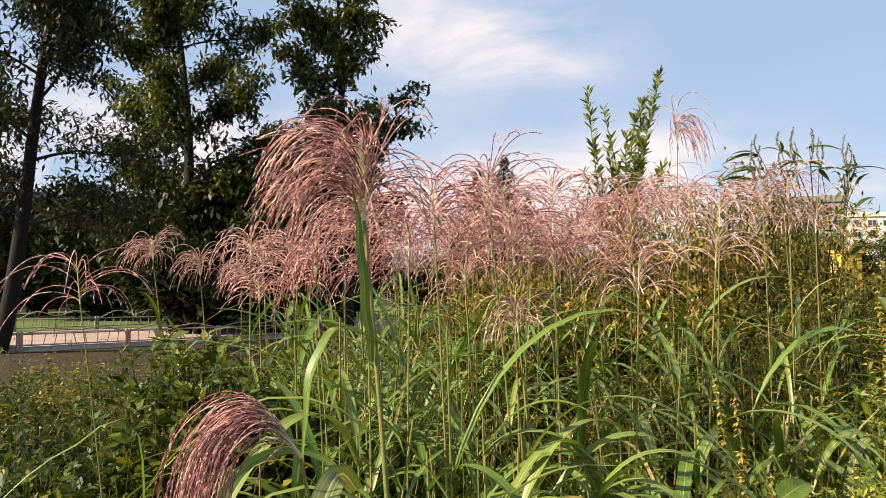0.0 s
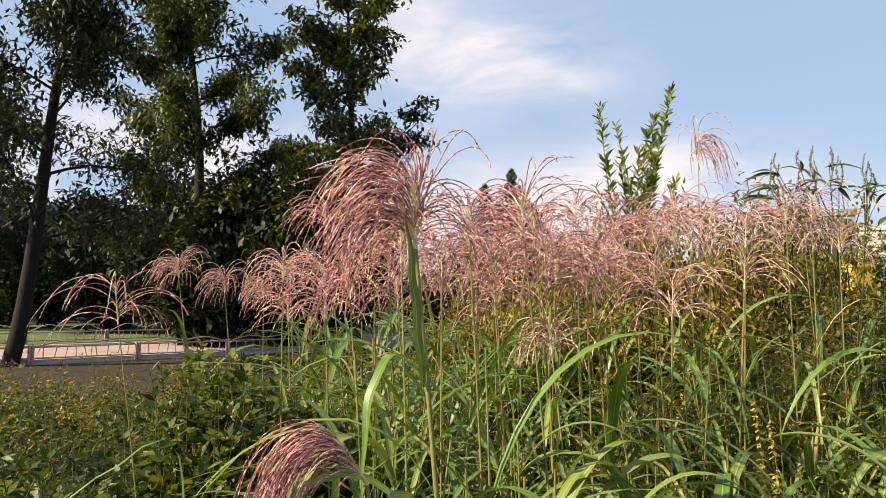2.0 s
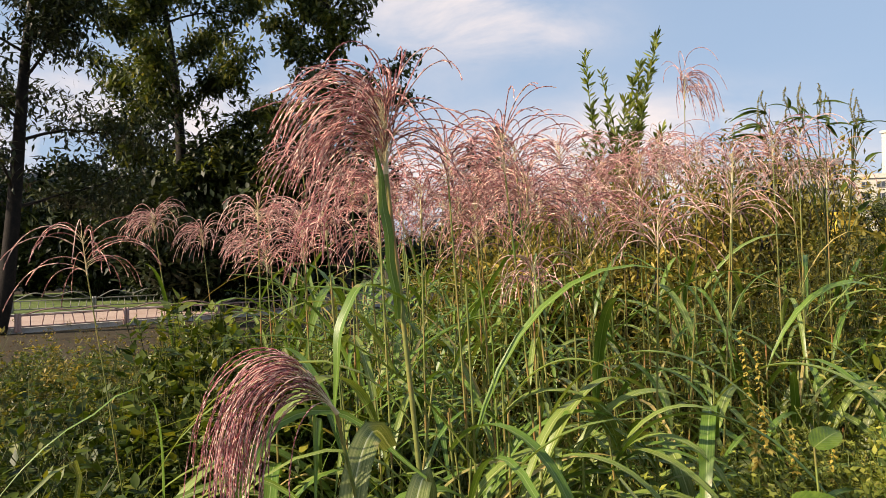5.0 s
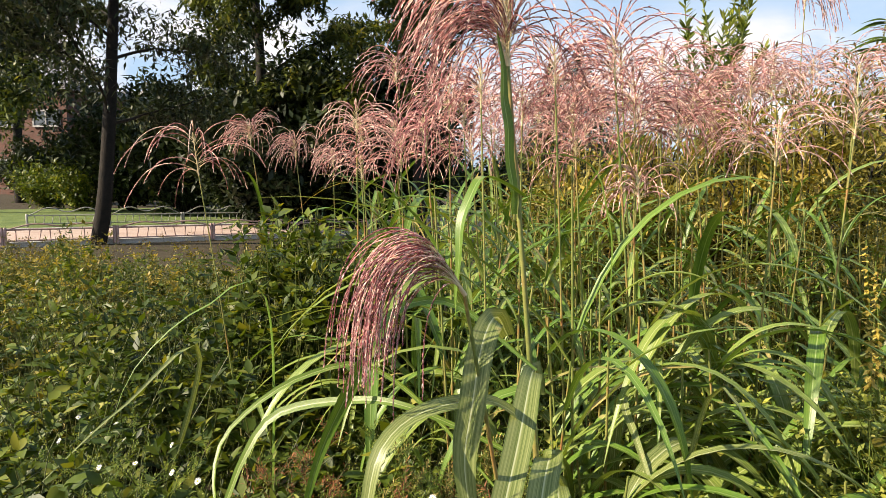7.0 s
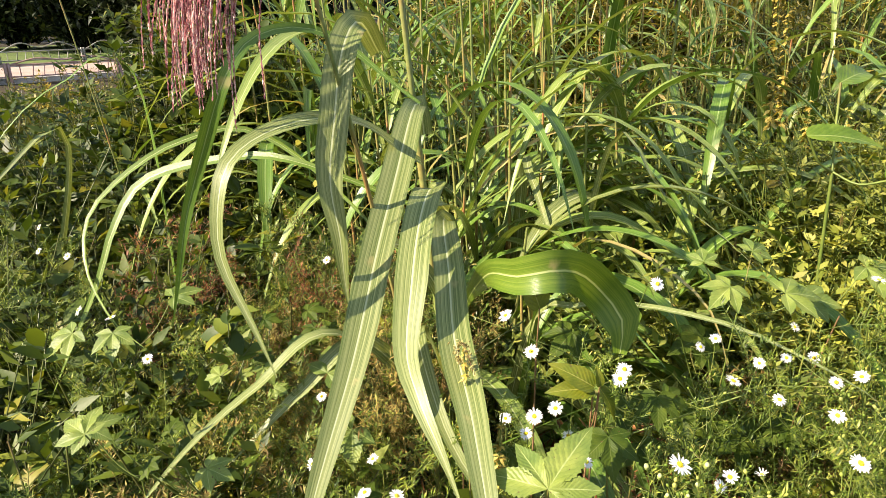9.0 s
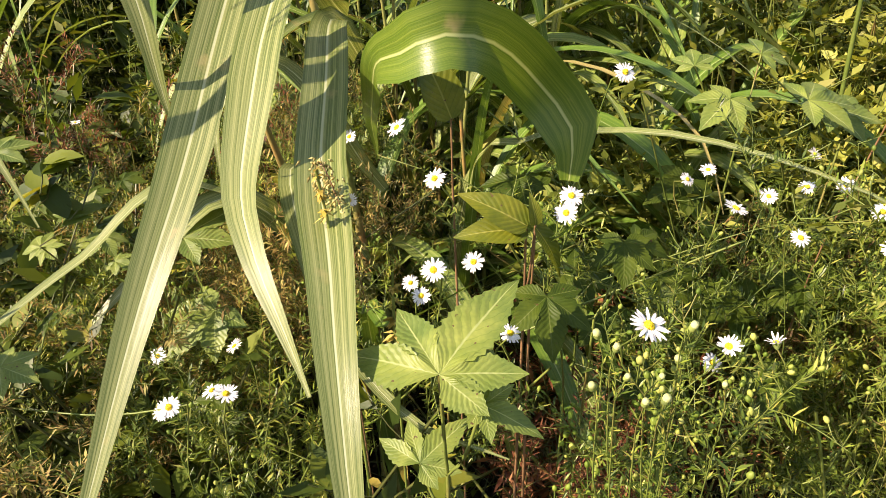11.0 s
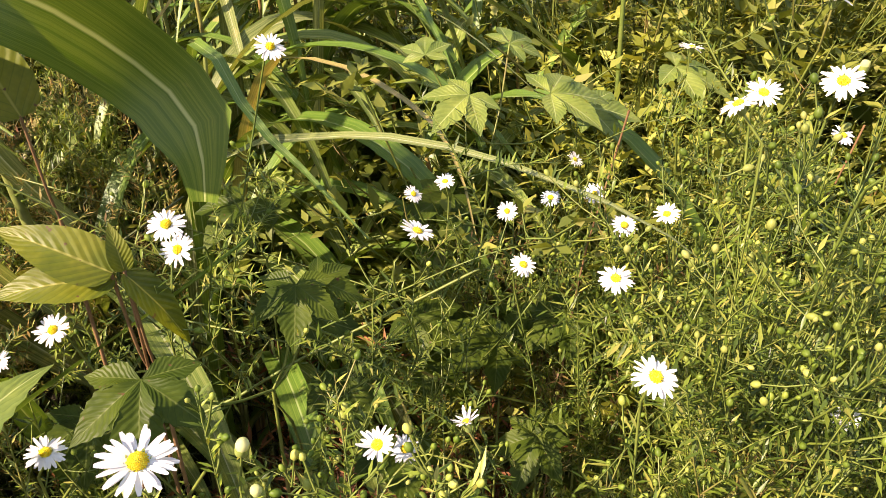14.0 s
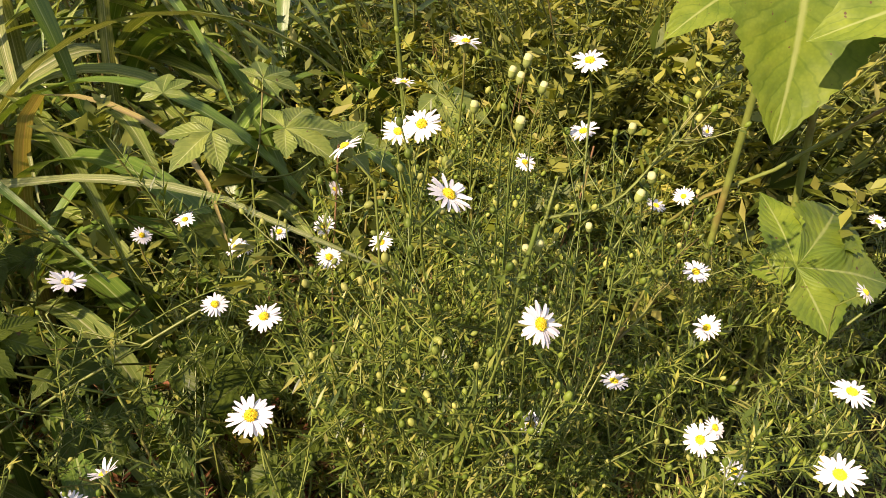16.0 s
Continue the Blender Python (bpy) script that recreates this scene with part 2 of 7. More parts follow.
M_ASTER_DRY = foliage("dry_sprigs", ((0.0, (0.04, 0.024, 0.010)), (0.5, (0.12, 0.072, 0.028)), (0.8, (0.24, 0.17, 0.055)), (1.0, (0.16, 0.18, 0.03))), 0.22, 0.6, 0.25, 7.0)
M_SPRIG_GOLD = foliage("golden_sprigs", ((0.0, (0.12, 0.075, 0.025)), (0.45, (0.28, 0.20, 0.065)), (0.8, (0.46, 0.38, 0.14)), (1.0, (0.26, 0.30, 0.06))), 0.28, 0.6, 0.25, 7.0)
M_CATKIN = foliage("catkins", ((0.0, (0.09, 0.10, 0.04)), (0.6, (0.20, 0.20, 0.09)), (1.0, (0.36, 0.33, 0.18))), 0.3, 0.6, 0.2, 9.0)
M_RUST = foliage("rusty_litter", ((0.0, (0.06, 0.022, 0.012)), (0.6, (0.20, 0.075, 0.035)), (1.0, (0.36, 0.18, 0.08))), 0.2, 0.6, 0.25, 9.0)
M_SEED_PALE = foliage("beige_seeds", ((0.0, (0.24, 0.21, 0.07)), (0.5, (0.42, 0.37, 0.15)), (1.0, (0.60, 0.54, 0.27))), 0.3, 0.55, 0.3, 12.0)
M_BUD = foliage("buds", ((0.0, (0.09, 0.155, 0.02)), (0.6, (0.19, 0.27, 0.042)), (1.0, (0.42, 0.45, 0.13))), 0.3, 0.5, 0.3, 9.0)
M_SEED = foliage("seed_bracts", ((0.0, (0.20, 0.155, 0.03)), (0.5, (0.36, 0.285, 0.055)), (1.0, (0.50, 0.42, 0.13))), 0.28, 0.55, 0.3, 12.0)
M_TREE = foliage("tree_leaves", ((0.0, (0.020, 0.034, 0.010)), (0.5, (0.050, 0.074, 0.018)), (0.85, (0.10, 0.122, 0.030)), (1.0, (0.20, 0.195, 0.055))), 0.27, 0.5, 0.35, 0.7, ((0.5, 0.56, 0.58), (1.4, 1.32, 1.0)))
# Near-black leaves: evergreens, and trees whose unlit side is put into the colour.
M_TREE_DEEP = foliage("evergreen_or_backlit_leaves", ((0.0, (0.010, 0.018, 0.007)), (0.6, (0.020, 0.034, 0.010)), (1.0, (0.055, 0.068, 0.018))), 0.12, 0.55, 0.3, 0.6, ((0.6, 0.65, 0.7), (1.2, 1.2, 1.0)))
M_CONIFER = foliage("conifer_needles", ((0.0, (0.022, 0.040, 0.020)), (0.6, (0.045, 0.070, 0.034)), (1.0, (0.08, 0.10, 0.045))), 0.15, 0.55, 0.3, 0.6)
M_TREE_LIGHT = foliage("willow_leaves", ((0.0, (0.06, 0.10, 0.018)), (0.6, (0.14, 0.19, 0.035)), (1.0, (0.32, 0.35, 0.09))), 0.30, 0.45, 0.4, 2.0)
M_MAT = foliage("golden_mat", ((0.0, (0.11, 0.14, 0.022)), (0.5, (0.22, 0.25, 0.045)), (0.85, (0.32, 0.33, 0.075)), (1.0, (0.37, 0.35, 0.11))), 0.36, 0.5, 0.3, 5.0, ((0.65, 0.7, 0.65), (1.3, 1.25, 1.0)))
# Bark colour taken down to near black to hold the shade under the crowns.
M_BARK_SHADED = plain("bark", (0.007, 0.006, 0.005), (0.022, 0.017, 0.012), 9.0, 0.9, 0.8, 0.02, 40.0)


def broadleaf(name, a, b, vein, gloss=0.32):
    """A broad leaf with a pale midrib, side veins, flecks and nibbled spots."""
    m, t, out = shader(name)
    uv = t.nodes.new("ShaderNodeUVMap")
    uv.uv_map = "along"
    s = t.nodes.new("ShaderNodeSeparateXYZ")
    t.links.new(uv.outputs[0], s.inputs[0])
    g = t.nodes.new("ShaderNodeNewGeometry")
    n = node(t, "ShaderNodeTexNoise", Scale=70.0, Detail=5.0)
    t.links.new(g.outputs["Position"], n.inputs["Vector"])
    c = ramp(t, n.outputs["Fac"], ((0.3, a), (0.7, b)))
    big = node(t, "ShaderNodeTexNoise", Scale=38.0, Detail=3.0)
    t.links.new(g.outputs["Position"], big.inputs["Vector"])
    c = mixed(t, c, ramp(t, big.outputs["Fac"], ((0.35, (0.66, 0.74, 0.7)), (0.65, (1.2, 1.12, 1.0)))), 1.0, "MULTIPLY")
    off = arith(t, "ABSOLUTE", arith(t, "SUBTRACT", s.outputs[0], 0.5))
    run = arith(t, "ADD", arith(t, "SUBTRACT", s.outputs[1], arith(t, "MULTIPLY", off, 0.50)), arith(t, "MULTIPLY", big.outputs["Fac"], 0.05))
    wave = arith(t, "SINE", arith(t, "MULTIPLY", run, 64.0))
    veins = ramp(t, wave, ((0.86, (0, 0, 0)), (0.99, (0.55, 0.55, 0.55))))
    c = mixed(t, c, (0.62, 0.72, 0.62), veins, "MULTIPLY")
    cells = node(t, "ShaderNodeTexVoronoi", Scale=520.0)
    t.links.new(g.outputs["Position"], cells.inputs["Vector"])
    c = mixed(t, c, ramp(t, cells.outputs["Distance"], ((0.1, (1.06, 1.06, 1.0)), (0.8, (0.90, 0.93, 0.9)))), 1.0, "MULTIPLY")
    c = mixed(t, c, vein, ramp(t, off, ((0.010, (1, 1, 1)), (0.030, (0, 0, 0)))))
    v = node(t, "ShaderNodeTexNoise", Scale=330.0, Detail=1.0)
    t.links.new(g.outputs["Position"], v.inputs["Vector"])
    c = mixed(t, c, (0.10, 0.06, 0.025), ramp(t, v.outputs["Fac"], ((0.72, (0, 0, 0)), (0.76, (1, 1, 1)))))
    hgt = arith(t, "ADD", arith(t, "MULTIPLY", wave, -0.6), arith(t, "MULTIPLY", n.outputs["Fac"], 0.6))
    finish(t, out, c, 0.46, 0.30, gloss, hgt, 0.24, 0.0008, (1.3, 1.25, 0.5))
    return m


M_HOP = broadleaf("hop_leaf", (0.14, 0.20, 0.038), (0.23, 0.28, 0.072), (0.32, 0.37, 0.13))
# Copy of the hop leaf with the shade of the hollow put into its colour.
M_HOP_SHADED = broadleaf("shaded_hop_leaf", (0.042, 0.070, 0.009), (0.075, 0.108, 0.014), (0.10, 0.13, 0.03), 0.14)
M_BIGLEAF = broadleaf("ragweed_leaf", (0.11, 0.18, 0.018), (0.175, 0.245, 0.032), (0.26, 0.32, 0.09))
M_YELLOWLEAF = broadleaf("turning_leaf", (0.095, 0.125, 0.010), (0.165, 0.175, 0.015), (0.25, 0.25, 0.05))


def petal_paint():
    m, t, out = shader("white_petal")
    g = t.nodes.new("ShaderNodeNewGeometry")
    c = ramp(t, g.outputs["Random Per Island"], ((0.0, (0.72, 0.70, 0.72)), (0.4, (0.82, 0.82, 0.80)), (1.0, (0.86, 0.85, 0.83))))
    n = node(t, "ShaderNodeTexNoise", Scale=900.0, Detail=2.0)
    t.links.new(g.outputs["Position"], n.inputs["Vector"])
    finish(t, out, c, 0.6, 0.35, 0.2, n.outputs["Fac"], 0.2, 0.0003)
    return m


M_PETAL = petal_paint()
M_OPENING = foliage("opening_bud", ((0.0, (0.46, 0.50, 0.16)), (1.0, (0.68, 0.68, 0.40))), 0.3, 0.6, 0.2, 200.0, ((0.8, 0.86, 0.7), (1.05, 1.05, 1.08)))
M_DISC = foliage("yellow_disc", ((0.0, (0.84, 0.60, 0.02)), (0.6, (0.90, 0.74, 0.04)), (1.0, (0.86, 0.80, 0.12))), 0.15, 0.6, 0.2, 300.0, ((0.92, 0.92, 0.9), (1.08, 1.08, 1.0)))
M_CUP = foliage("green_cup", ((0.0, (0.14, 0.22, 0.05)), (1.0, (0.30, 0.36, 0.12))), 0.2, 0.5, 0.3, 60.0)

# ---- mesh tools ----
rng = np.random.default_rng(7)


class Mesh:
    """Collects vertices, faces (all of three or all of four corners in a batch) and the two numbers of each vertex along its leaf."""

    def __init__(self):
        self.v, self.f, self.uv, self.n = [], [], [], 0

    def add(self, v, f, uv=None):
        v = np.asarray(v, float).reshape(-1, 3)
        self.v.append(v)
        self.f.append(np.asarray(f, int) + self.n)
        self.uv.append(np.zeros((len(v), 2)) if uv is None else np.asarray(uv, float).reshape(-1, 2))
        self.n += len(v)

    def data(self, name, material, smooth=True):
        me = bpy.data.meshes.new(name)
        v = np.concatenate(self.v)
        me.vertices.add(len(v))
        me.vertices.foreach_set("co", v.ravel())
        loops = np.concatenate([f.ravel() for f in self.f])
        sizes = np.concatenate([np.full(len(f), f.shape[1]) for f in self.f])
        me.loops.add(len(loops))
        me.loops.foreach_set("vertex_index", loops)
        me.polygons.add(len(sizes))
        me.polygons.foreach_set("loop_start", np.concatenate([[0], np.cumsum(sizes)[:-1]]))
        me.polygons.foreach_set("loop_total", sizes)
        layer = me.uv_layers.new(name="along")
        layer.data.foreach_set("uv", np.concatenate(self.uv)[loops].ravel())
        me.update(calc_edges=True)
        me.polygons.foreach_set("use_smooth", np.full(len(sizes), smooth))
        me.materials.append(material)
        return me


def part(name, mesh, material, parent=None, label="", smooth=True, kind=""):
    """One mesh object, at its own place in the world, under a thing or a part."""
    ob = new(name, mesh.data(name, material, smooth) if isinstance(mesh, Mesh) else mesh)
    if parent is not None:
        ob.parent = parent
        ob.matrix_parent_inverse = parent.matrix_basis.inverted()
    if label:
        ob["label"] = label
    if kind:
        ob["kind"] = kind
    return ob


def thing(name, place, label, category, group="", kind=""):
    ob = new(name)
    ob.empty_display_size = 0.05
    ob.location = place
    return tagged(ob, label, category, group, kind)


def unit(a):
    return a / np.maximum(np.linalg.norm(a, axis=-1, keepdims=True), 1e-9)


def spline(points, n):
    """A smooth curve through the points, as n places at even steps."""
    p = np.asarray(points, float)
    p = np.concatenate([[2 * p[0] - p[1]], p, [2 * p[-1] - p[-2]]])
    out = []
    for i in range(1, len(p) - 2):
        s = np.linspace(0, 1, 24, endpoint=False)[:, None]
        a, b, c, d = p[i - 1], p[i], p[i + 1], p[i + 2]
        out.append(0.5 * (2 * b + (c - a) * s + (2 * a - 5 * b + 4 * c - d) * s**2 + (3 * b - a - 3 * c + d) * s**3))
    q = np.concatenate(out + [p[-2:-1]])
    along = np.concatenate([[0], np.cumsum(np.linalg.norm(np.diff(q, axis=0), axis=1))])
    t = np.linspace(0, along[-1], n)
    return np.stack([np.interp(t, along, q[:, i]) for i in range(3)], 1)


def tubes(mesh, paths, radii, sides=5):
    """Round rods along paths [m, k, 3] of radii [m, k], tipped shut."""
    p = np.asarray(paths, float)
    if p.ndim == 2:
        p = p[None]
    m, k = p.shape[:2]
    r = np.broadcast_to(np.asarray(radii, float), (m, k))
    d = unit(np.gradient(p, axis=1))
    ref = np.where(np.abs(d[..., 2:]) > 0.9, np.array([1.0, 0, 0]), np.array([0, 0, 1.0]))
    a = unit(np.cross(d, ref))
    b = np.cross(d, a)
    ang = np.arange(sides) * 2 * math.pi / sides
    ring = p[:, :, None] + r[..., None, None] * (np.cos(ang)[:, None] * a[:, :, None] + np.sin(ang)[:, None] * b[:, :, None])
    base = (np.arange(m) * k * sides)[:, None, None] + (np.arange(k - 1) * sides)[None, :, None]
    j = np.arange(sides)[None, None]
    j2 = (j + 1) % sides
    f = np.stack([base + j, base + j2, base + sides + j2, base + sides + j], -1).reshape(-1, 4)
    mesh.add(ring, f)


def ribbons(mesh, paths, widths, up, across=3, fold=0.25, curl=0.0):
    """Blades along paths [m, k, 3], widths [m, k], folded along the midrib; with the face towards up [m, 3], or bowed flat over their run."""
    p = np.asarray(paths, float)
    if p.ndim == 2:
        p = p[None]
    m, k = p.shape[:2]
    w = np.broadcast_to(np.asarray(widths, float), (m, k))
    d = unit(np.gradient(p, axis=1))
    if up is None:
        run = (p[:, -1] - p[:, 0]) * np.array([1, 1, 0])
        flat = np.cross(unit(run + 1e-6), [0, 0, 1.0]) + rng.normal(0, 0.16, (m, 3))
        side = unit(flat[:, None] - d * (flat[:, None] * d).sum(-1, keepdims=True))
    else:
        u = np.broadcast_to(np.asarray(up, float).reshape(-1, 1, 3), (m, k, 3))
        side = unit(np.cross(d, u))
    nrm = np.cross(side, d)
    s = np.linspace(-1, 1, across)
    lift = fold * np.abs(s) + curl * (1 - s**2)
    v = p[:, :, None] + 0.5 * w[..., None, None] * (s[:, None] * side[:, :, None] + lift[:, None] * nrm[:, :, None])
    uv = np.stack(np.broadcast_arrays(((s + 1) / 2)[None, None, :] + np.zeros((m, k, 1)), np.linspace(0, 1, k)[None, :, None] + rng.random((m, 1, 1)) * 0.0), -1)
    base = (np.arange(m) * k * across)[:, None, None] + (np.arange(k - 1) * across)[None, :, None]
    j = np.arange(across - 1)[None, None]
    f = np.stack([base + j, base + j + 1, base + across + j + 1, base + across + j], -1).reshape(-1, 4)
    mesh.add(v, f, uv)


def arcs(start, az, el, length, droop, k=9, side=0.0):
    """Paths that leave start [m, 3] at bearing az and rise el (radians) and bow down under their weight."""
    m = len(start)
    step = (np.asarray(length, float) / (k - 1)) * np.ones(m)
    d = np.stack([np.sin(az) * np.cos(el), np.cos(az) * np.cos(el), np.sin(el)], -1)
    pts = [np.asarray(start, float)]
    for i in range(k - 1):
        pts.append(pts[-1] + d * step[:, None])
        d = d + np.stack([np.cos(az) * side, -np.sin(az) * side, -np.asarray(droop) * np.ones(m)], -1)
        d = unit(d)
    return np.stack(pts, 1)


LEAF_V = np.array([[0, 0, 0], [-0.5, 0.42, 0.10], [0, 1, -0.06], [0.5, 0.42, 0.10], [0, 0.45, 0.0]])
LEAF_F = np.array([[0, 4, 1], [1, 4, 2], [0, 3, 4], [4, 3, 2]])
FINE_V = np.array([[0, 0, 0], [-0.36, 0.2, 0.09], [0, 0.2, 0.0], [0.36, 0.2, 0.09], [-0.5, 0.45, 0.08], [0, 0.45, -0.04], [0.5, 0.45, 0.08],
                   [-0.34, 0.75, -0.06], [0, 0.75, -0.15], [0.34, 0.75, -0.06], [0, 1, -0.34]])
FINE_F = np.array([[0, 2, 1], [0, 3, 2], [1, 2, 5], [1, 5, 4], [2, 3, 6], [2, 6, 5], [4, 5, 8], [4, 8, 7], [5, 6, 9], [5, 9, 8], [7, 8, 10], [8, 9, 10]])
SPIKE_V = np.array([[0, 0, 0], [0.5, 0.4, 0], [-0.25, 0.4, 0.43], [-0.25, 0.4, -0.43], [0, 1, 0]])
SPIKE_F = np.array([[0, 2, 1], [0, 3, 2], [0, 1, 3], [4, 1, 2], [4, 2, 3], [4, 3, 1]])


CHIP_V = np.array([[0, 0, 0], [-0.5, 0.42, 0.10], [0, 1, -0.06], [0.5, 0.42, 0.10]])
CHIP_F = np.array([[0, 2, 1], [0, 3, 2]])


def scatter(mesh, shape_v, shape_f, at, along, up, length, width):
    """Copies of a small shape at places, its y axis along, its z towards up."""
    y = unit(along)
    x = unit(np.cross(y, up))
    z = np.cross(x, y)
    n, q = len(at), len(shape_v)
    ln, wd = np.broadcast_to(length, n)[:, None, None], np.broadcast_to(width, n)[:, None, None]
    v = at[:, None] + shape_v[None, :, 0, None] * wd * x[:, None] + shape_v[None, :, 1, None] * ln * y[:, None] + shape_v[None, :, 2, None] * wd * z[:, None]
    f = (np.arange(n) * q)[:, None, None] + shape_f[None]
    mesh.add(v, f.reshape(-1, shape_f.shape[1]))


def sphere_ways(n):
    return unit(rng.normal(size=(n, 3)))


def box(mesh, centre, size, turn=0.0):
    c, s = math.cos(turn), math.sin(turn)
    v = np.array([[x, y, z] for x in (-0.5, 0.5) for y in (-0.5, 0.5) for z in (-0.5, 0.5)]) * np.asarray(size, float)
    v = np.stack([v[:, 0] * c - v[:, 1] * s, v[:, 0] * s + v[:, 1] * c, v[:, 2]], 1) + np.asarray(centre, float)
    mesh.add(v, [[0, 1, 3, 2], [4, 6, 7, 5], [0, 4, 5, 1], [2, 3, 7, 6], [0, 2, 6, 4], [1, 5, 7, 3]])

# ---- ground, path and the far setting ----


def ground_z(x, y):
    """The meadow stands a little above the path."""
    t = np.clip((np.hypot(x, y - 1.0) - 4.0) / 6.0, 0, 1)
    return 0.35 * (1 - t * t * (3 - 2 * t))


def ground_sheet():
    r = np.concatenate([np.linspace(0, 12, 41), np.geomspace(12.6, 4000, 42)])
    a = np.linspace(0, 2 * math.pi, 72, endpoint=False)
    rr, aa = np.meshgrid(r, a, indexing="ij")
    x, y = rr * np.sin(aa), rr * np.cos(aa) + 1.0
    z = ground_z(x, y) + 0.02 * np.sin(3.1 * x) * np.cos(2.3 * y) * (rr < 10) - 0.004
    me = Mesh()
    n = len(a)
    i, j = np.meshgrid(np.arange(len(r) - 1), np.arange(n), indexing="ij")
    f = np.stack([i * n + j, i * n + (j + 1) % n, (i + 1) * n + (j + 1) % n, (i + 1) * n + j], -1).reshape(-1, 4)
    me.add(np.stack([x, y, z], -1), f)
    return me


M_SOIL = plain("meadow_soil", (0.022, 0.016, 0.008), (0.045, 0.034, 0.015), 2.2, 0.95, 0.6, 0.03, 45.0)
M_LAWN = plain("mown_lawn", (0.06, 0.10, 0.025), (0.13, 0.17, 0.045), 1.4, 0.95, 0.6, 0.03, 70.0)
M_PATH = plain("pink_paving", (0.30, 0.22, 0.185), (0.40, 0.315, 0.27), 1.2, 0.85, 0.3, 0.004, 30.0)
M_KERB = plain("kerb_stone", (0.30, 0.29, 0.27), (0.42, 0.41, 0.38), 3.0, 0.85, 0.3, 0.004, 60.0)
M_RAIL = plain("grey_painted_metal", (0.24, 0.23, 0.21), (0.36, 0.34, 0.31), 5.0, 0.5, 0.15, 0.002, 60.0, 0.5)
M_RAIL_RED = plain("weathered_red_metal", (0.30, 0.16, 0.13), (0.44, 0.30, 0.26), 5.0, 0.5, 0.15, 0.002, 60.0, 0.5)

tagged(part("ground", ground_sheet(), M_SOIL), "dark meadow soil running out level to the horizon", "ground", kind="structure")

# The path runs off at forty degrees past the trees.
ALONG, ASIDE = np.array([0.766, 0.643]), np.array([-0.643, 0.766])
CORNER = np.array([-8.64, 13.0])


def strip(near, far, start, end, z, thick):
    me = Mesh()
    k = 40
    s = np.linspace(start, end, k)
    rows = []
    for o, h in ((near, z - thick), (near, z), (far, z), (far, z - thick)):
        p = CORNER + s[:, None] * ALONG + o * ASIDE
        rows.append(np.concatenate([p, np.full((k, 1), h)], 1))
    v = np.stack(rows, 1)
    i, j = np.meshgrid(np.arange(k - 1), np.arange(3), indexing="ij")
    f = np.stack([i * 4 + j, (i + 1) * 4 + j, (i + 1) * 4 + j + 1, i * 4 + j + 1], -1).reshape(-1, 4)
    me.add(v, f)
    return me


tagged(part("pavement", strip(0.15, 3.9, -60, 90, 0.06, 0.2), M_PATH, smooth=False), "pale pinkish paved footpath behind a low fence", "path", kind="structure")
tagged(part("kerb_near", strip(0.0, 0.146, -60, 90, 0.10, 0.3), M_KERB, smooth=False), "grey kerb stones along the near edge of the path", "kerb", kind="structure")
tagged(part("kerb_far", strip(3.904, 4.05, -60, 90, 0.10, 0.3), M_KERB, smooth=False), "grey kerb stones along the far edge of the path", "kerb", kind="structure")
tagged(part("lawn", strip(4.054, 16.0, -60, 90, 0.05, 0.2), M_LAWN, smooth=False), "sunlit mown lawn beyond the paved path", "lawn", kind="structure")


def low_fence(s0, aside, rail, bow, label):
    """One panel of ornamental fence: two posts, two rails, bowed top bars and slanting infill."""
    p0 = CORNER + s0 * ALONG + aside * ASIDE

    def at(s, z):
        q = p0 + s * ALONG
        return np.array([q[0], q[1], z])

    ob = thing("low_fence", (p0[0], p0[1], 0.05), label, "fence", "low ornamental fence panels along the path")
    for s in (0.0, 1.92):
        me = Mesh()
        tubes(me, [at(s, 0.03), at(s, 0.22), at(s, 0.38), at(s, 0.40)], [0.032, 0.030, 0.032, 0.012], 8)
        part("post", me, rail, ob)
    for z in (0.13, 0.35):
        me = Mesh()
        tubes(me, [at(0.03, z), at(0.96, z), at(1.89, z)], 0.018, 6)
        part("rail", me, rail, ob)
    me = Mesh()
    tubes(me, spline([at(0.05, 0.36), at(0.5, 0.36 + bow), at(0.96, 0.38 + bow * 0.3), at(1.42, 0.36 + bow), at(1.87, 0.36)], 22), 0.016, 6)
    part("bowed_bar", me, rail, ob)
    for i in range(9):
        s = 0.18 + 0.195 * i
        me = Mesh()
        tubes(me, [at(s, 0.135), at(s + 0.05 * math.sin(i * 1.1), 0.345)], 0.011, 5)
        part("bar", me, rail, ob)
    return ob


for i in range(-3, 5):
    low_fence(i * 1.98, -0.05, M_RAIL_RED, 0.10, "low weathered red metal fence panel beside the path")
for i in range(-1, 9):
    low_fence(i * 1.98 + 0.4, 5.2, M_RAIL, 0.2, "low grey metal fence panel with bowed top bars")

# ---- buildings ----


def wall_paint(name, a, b, rough=0.8):
    return plain(name, a, b, 0.25, rough, 0.15, 0.01, 8.0)


M_WHITE_WALL = wall_paint("cream_render", (0.50, 0.47, 0.39), (0.58, 0.55, 0.47))
M_GREY_WALL = wall_paint("grey_render", (0.26, 0.26, 0.26), (0.34, 0.33, 0.32))
M_GLASS = plain("window_glass", (0.03, 0.04, 0.05), (0.06, 0.07, 0.08), 1.0, 0.12, 0.0, 0.001, 4.0, 0.8)
M_ROOF = wall_paint("roof_felt", (0.20, 0.19, 0.19), (0.30, 0.29, 0.28))


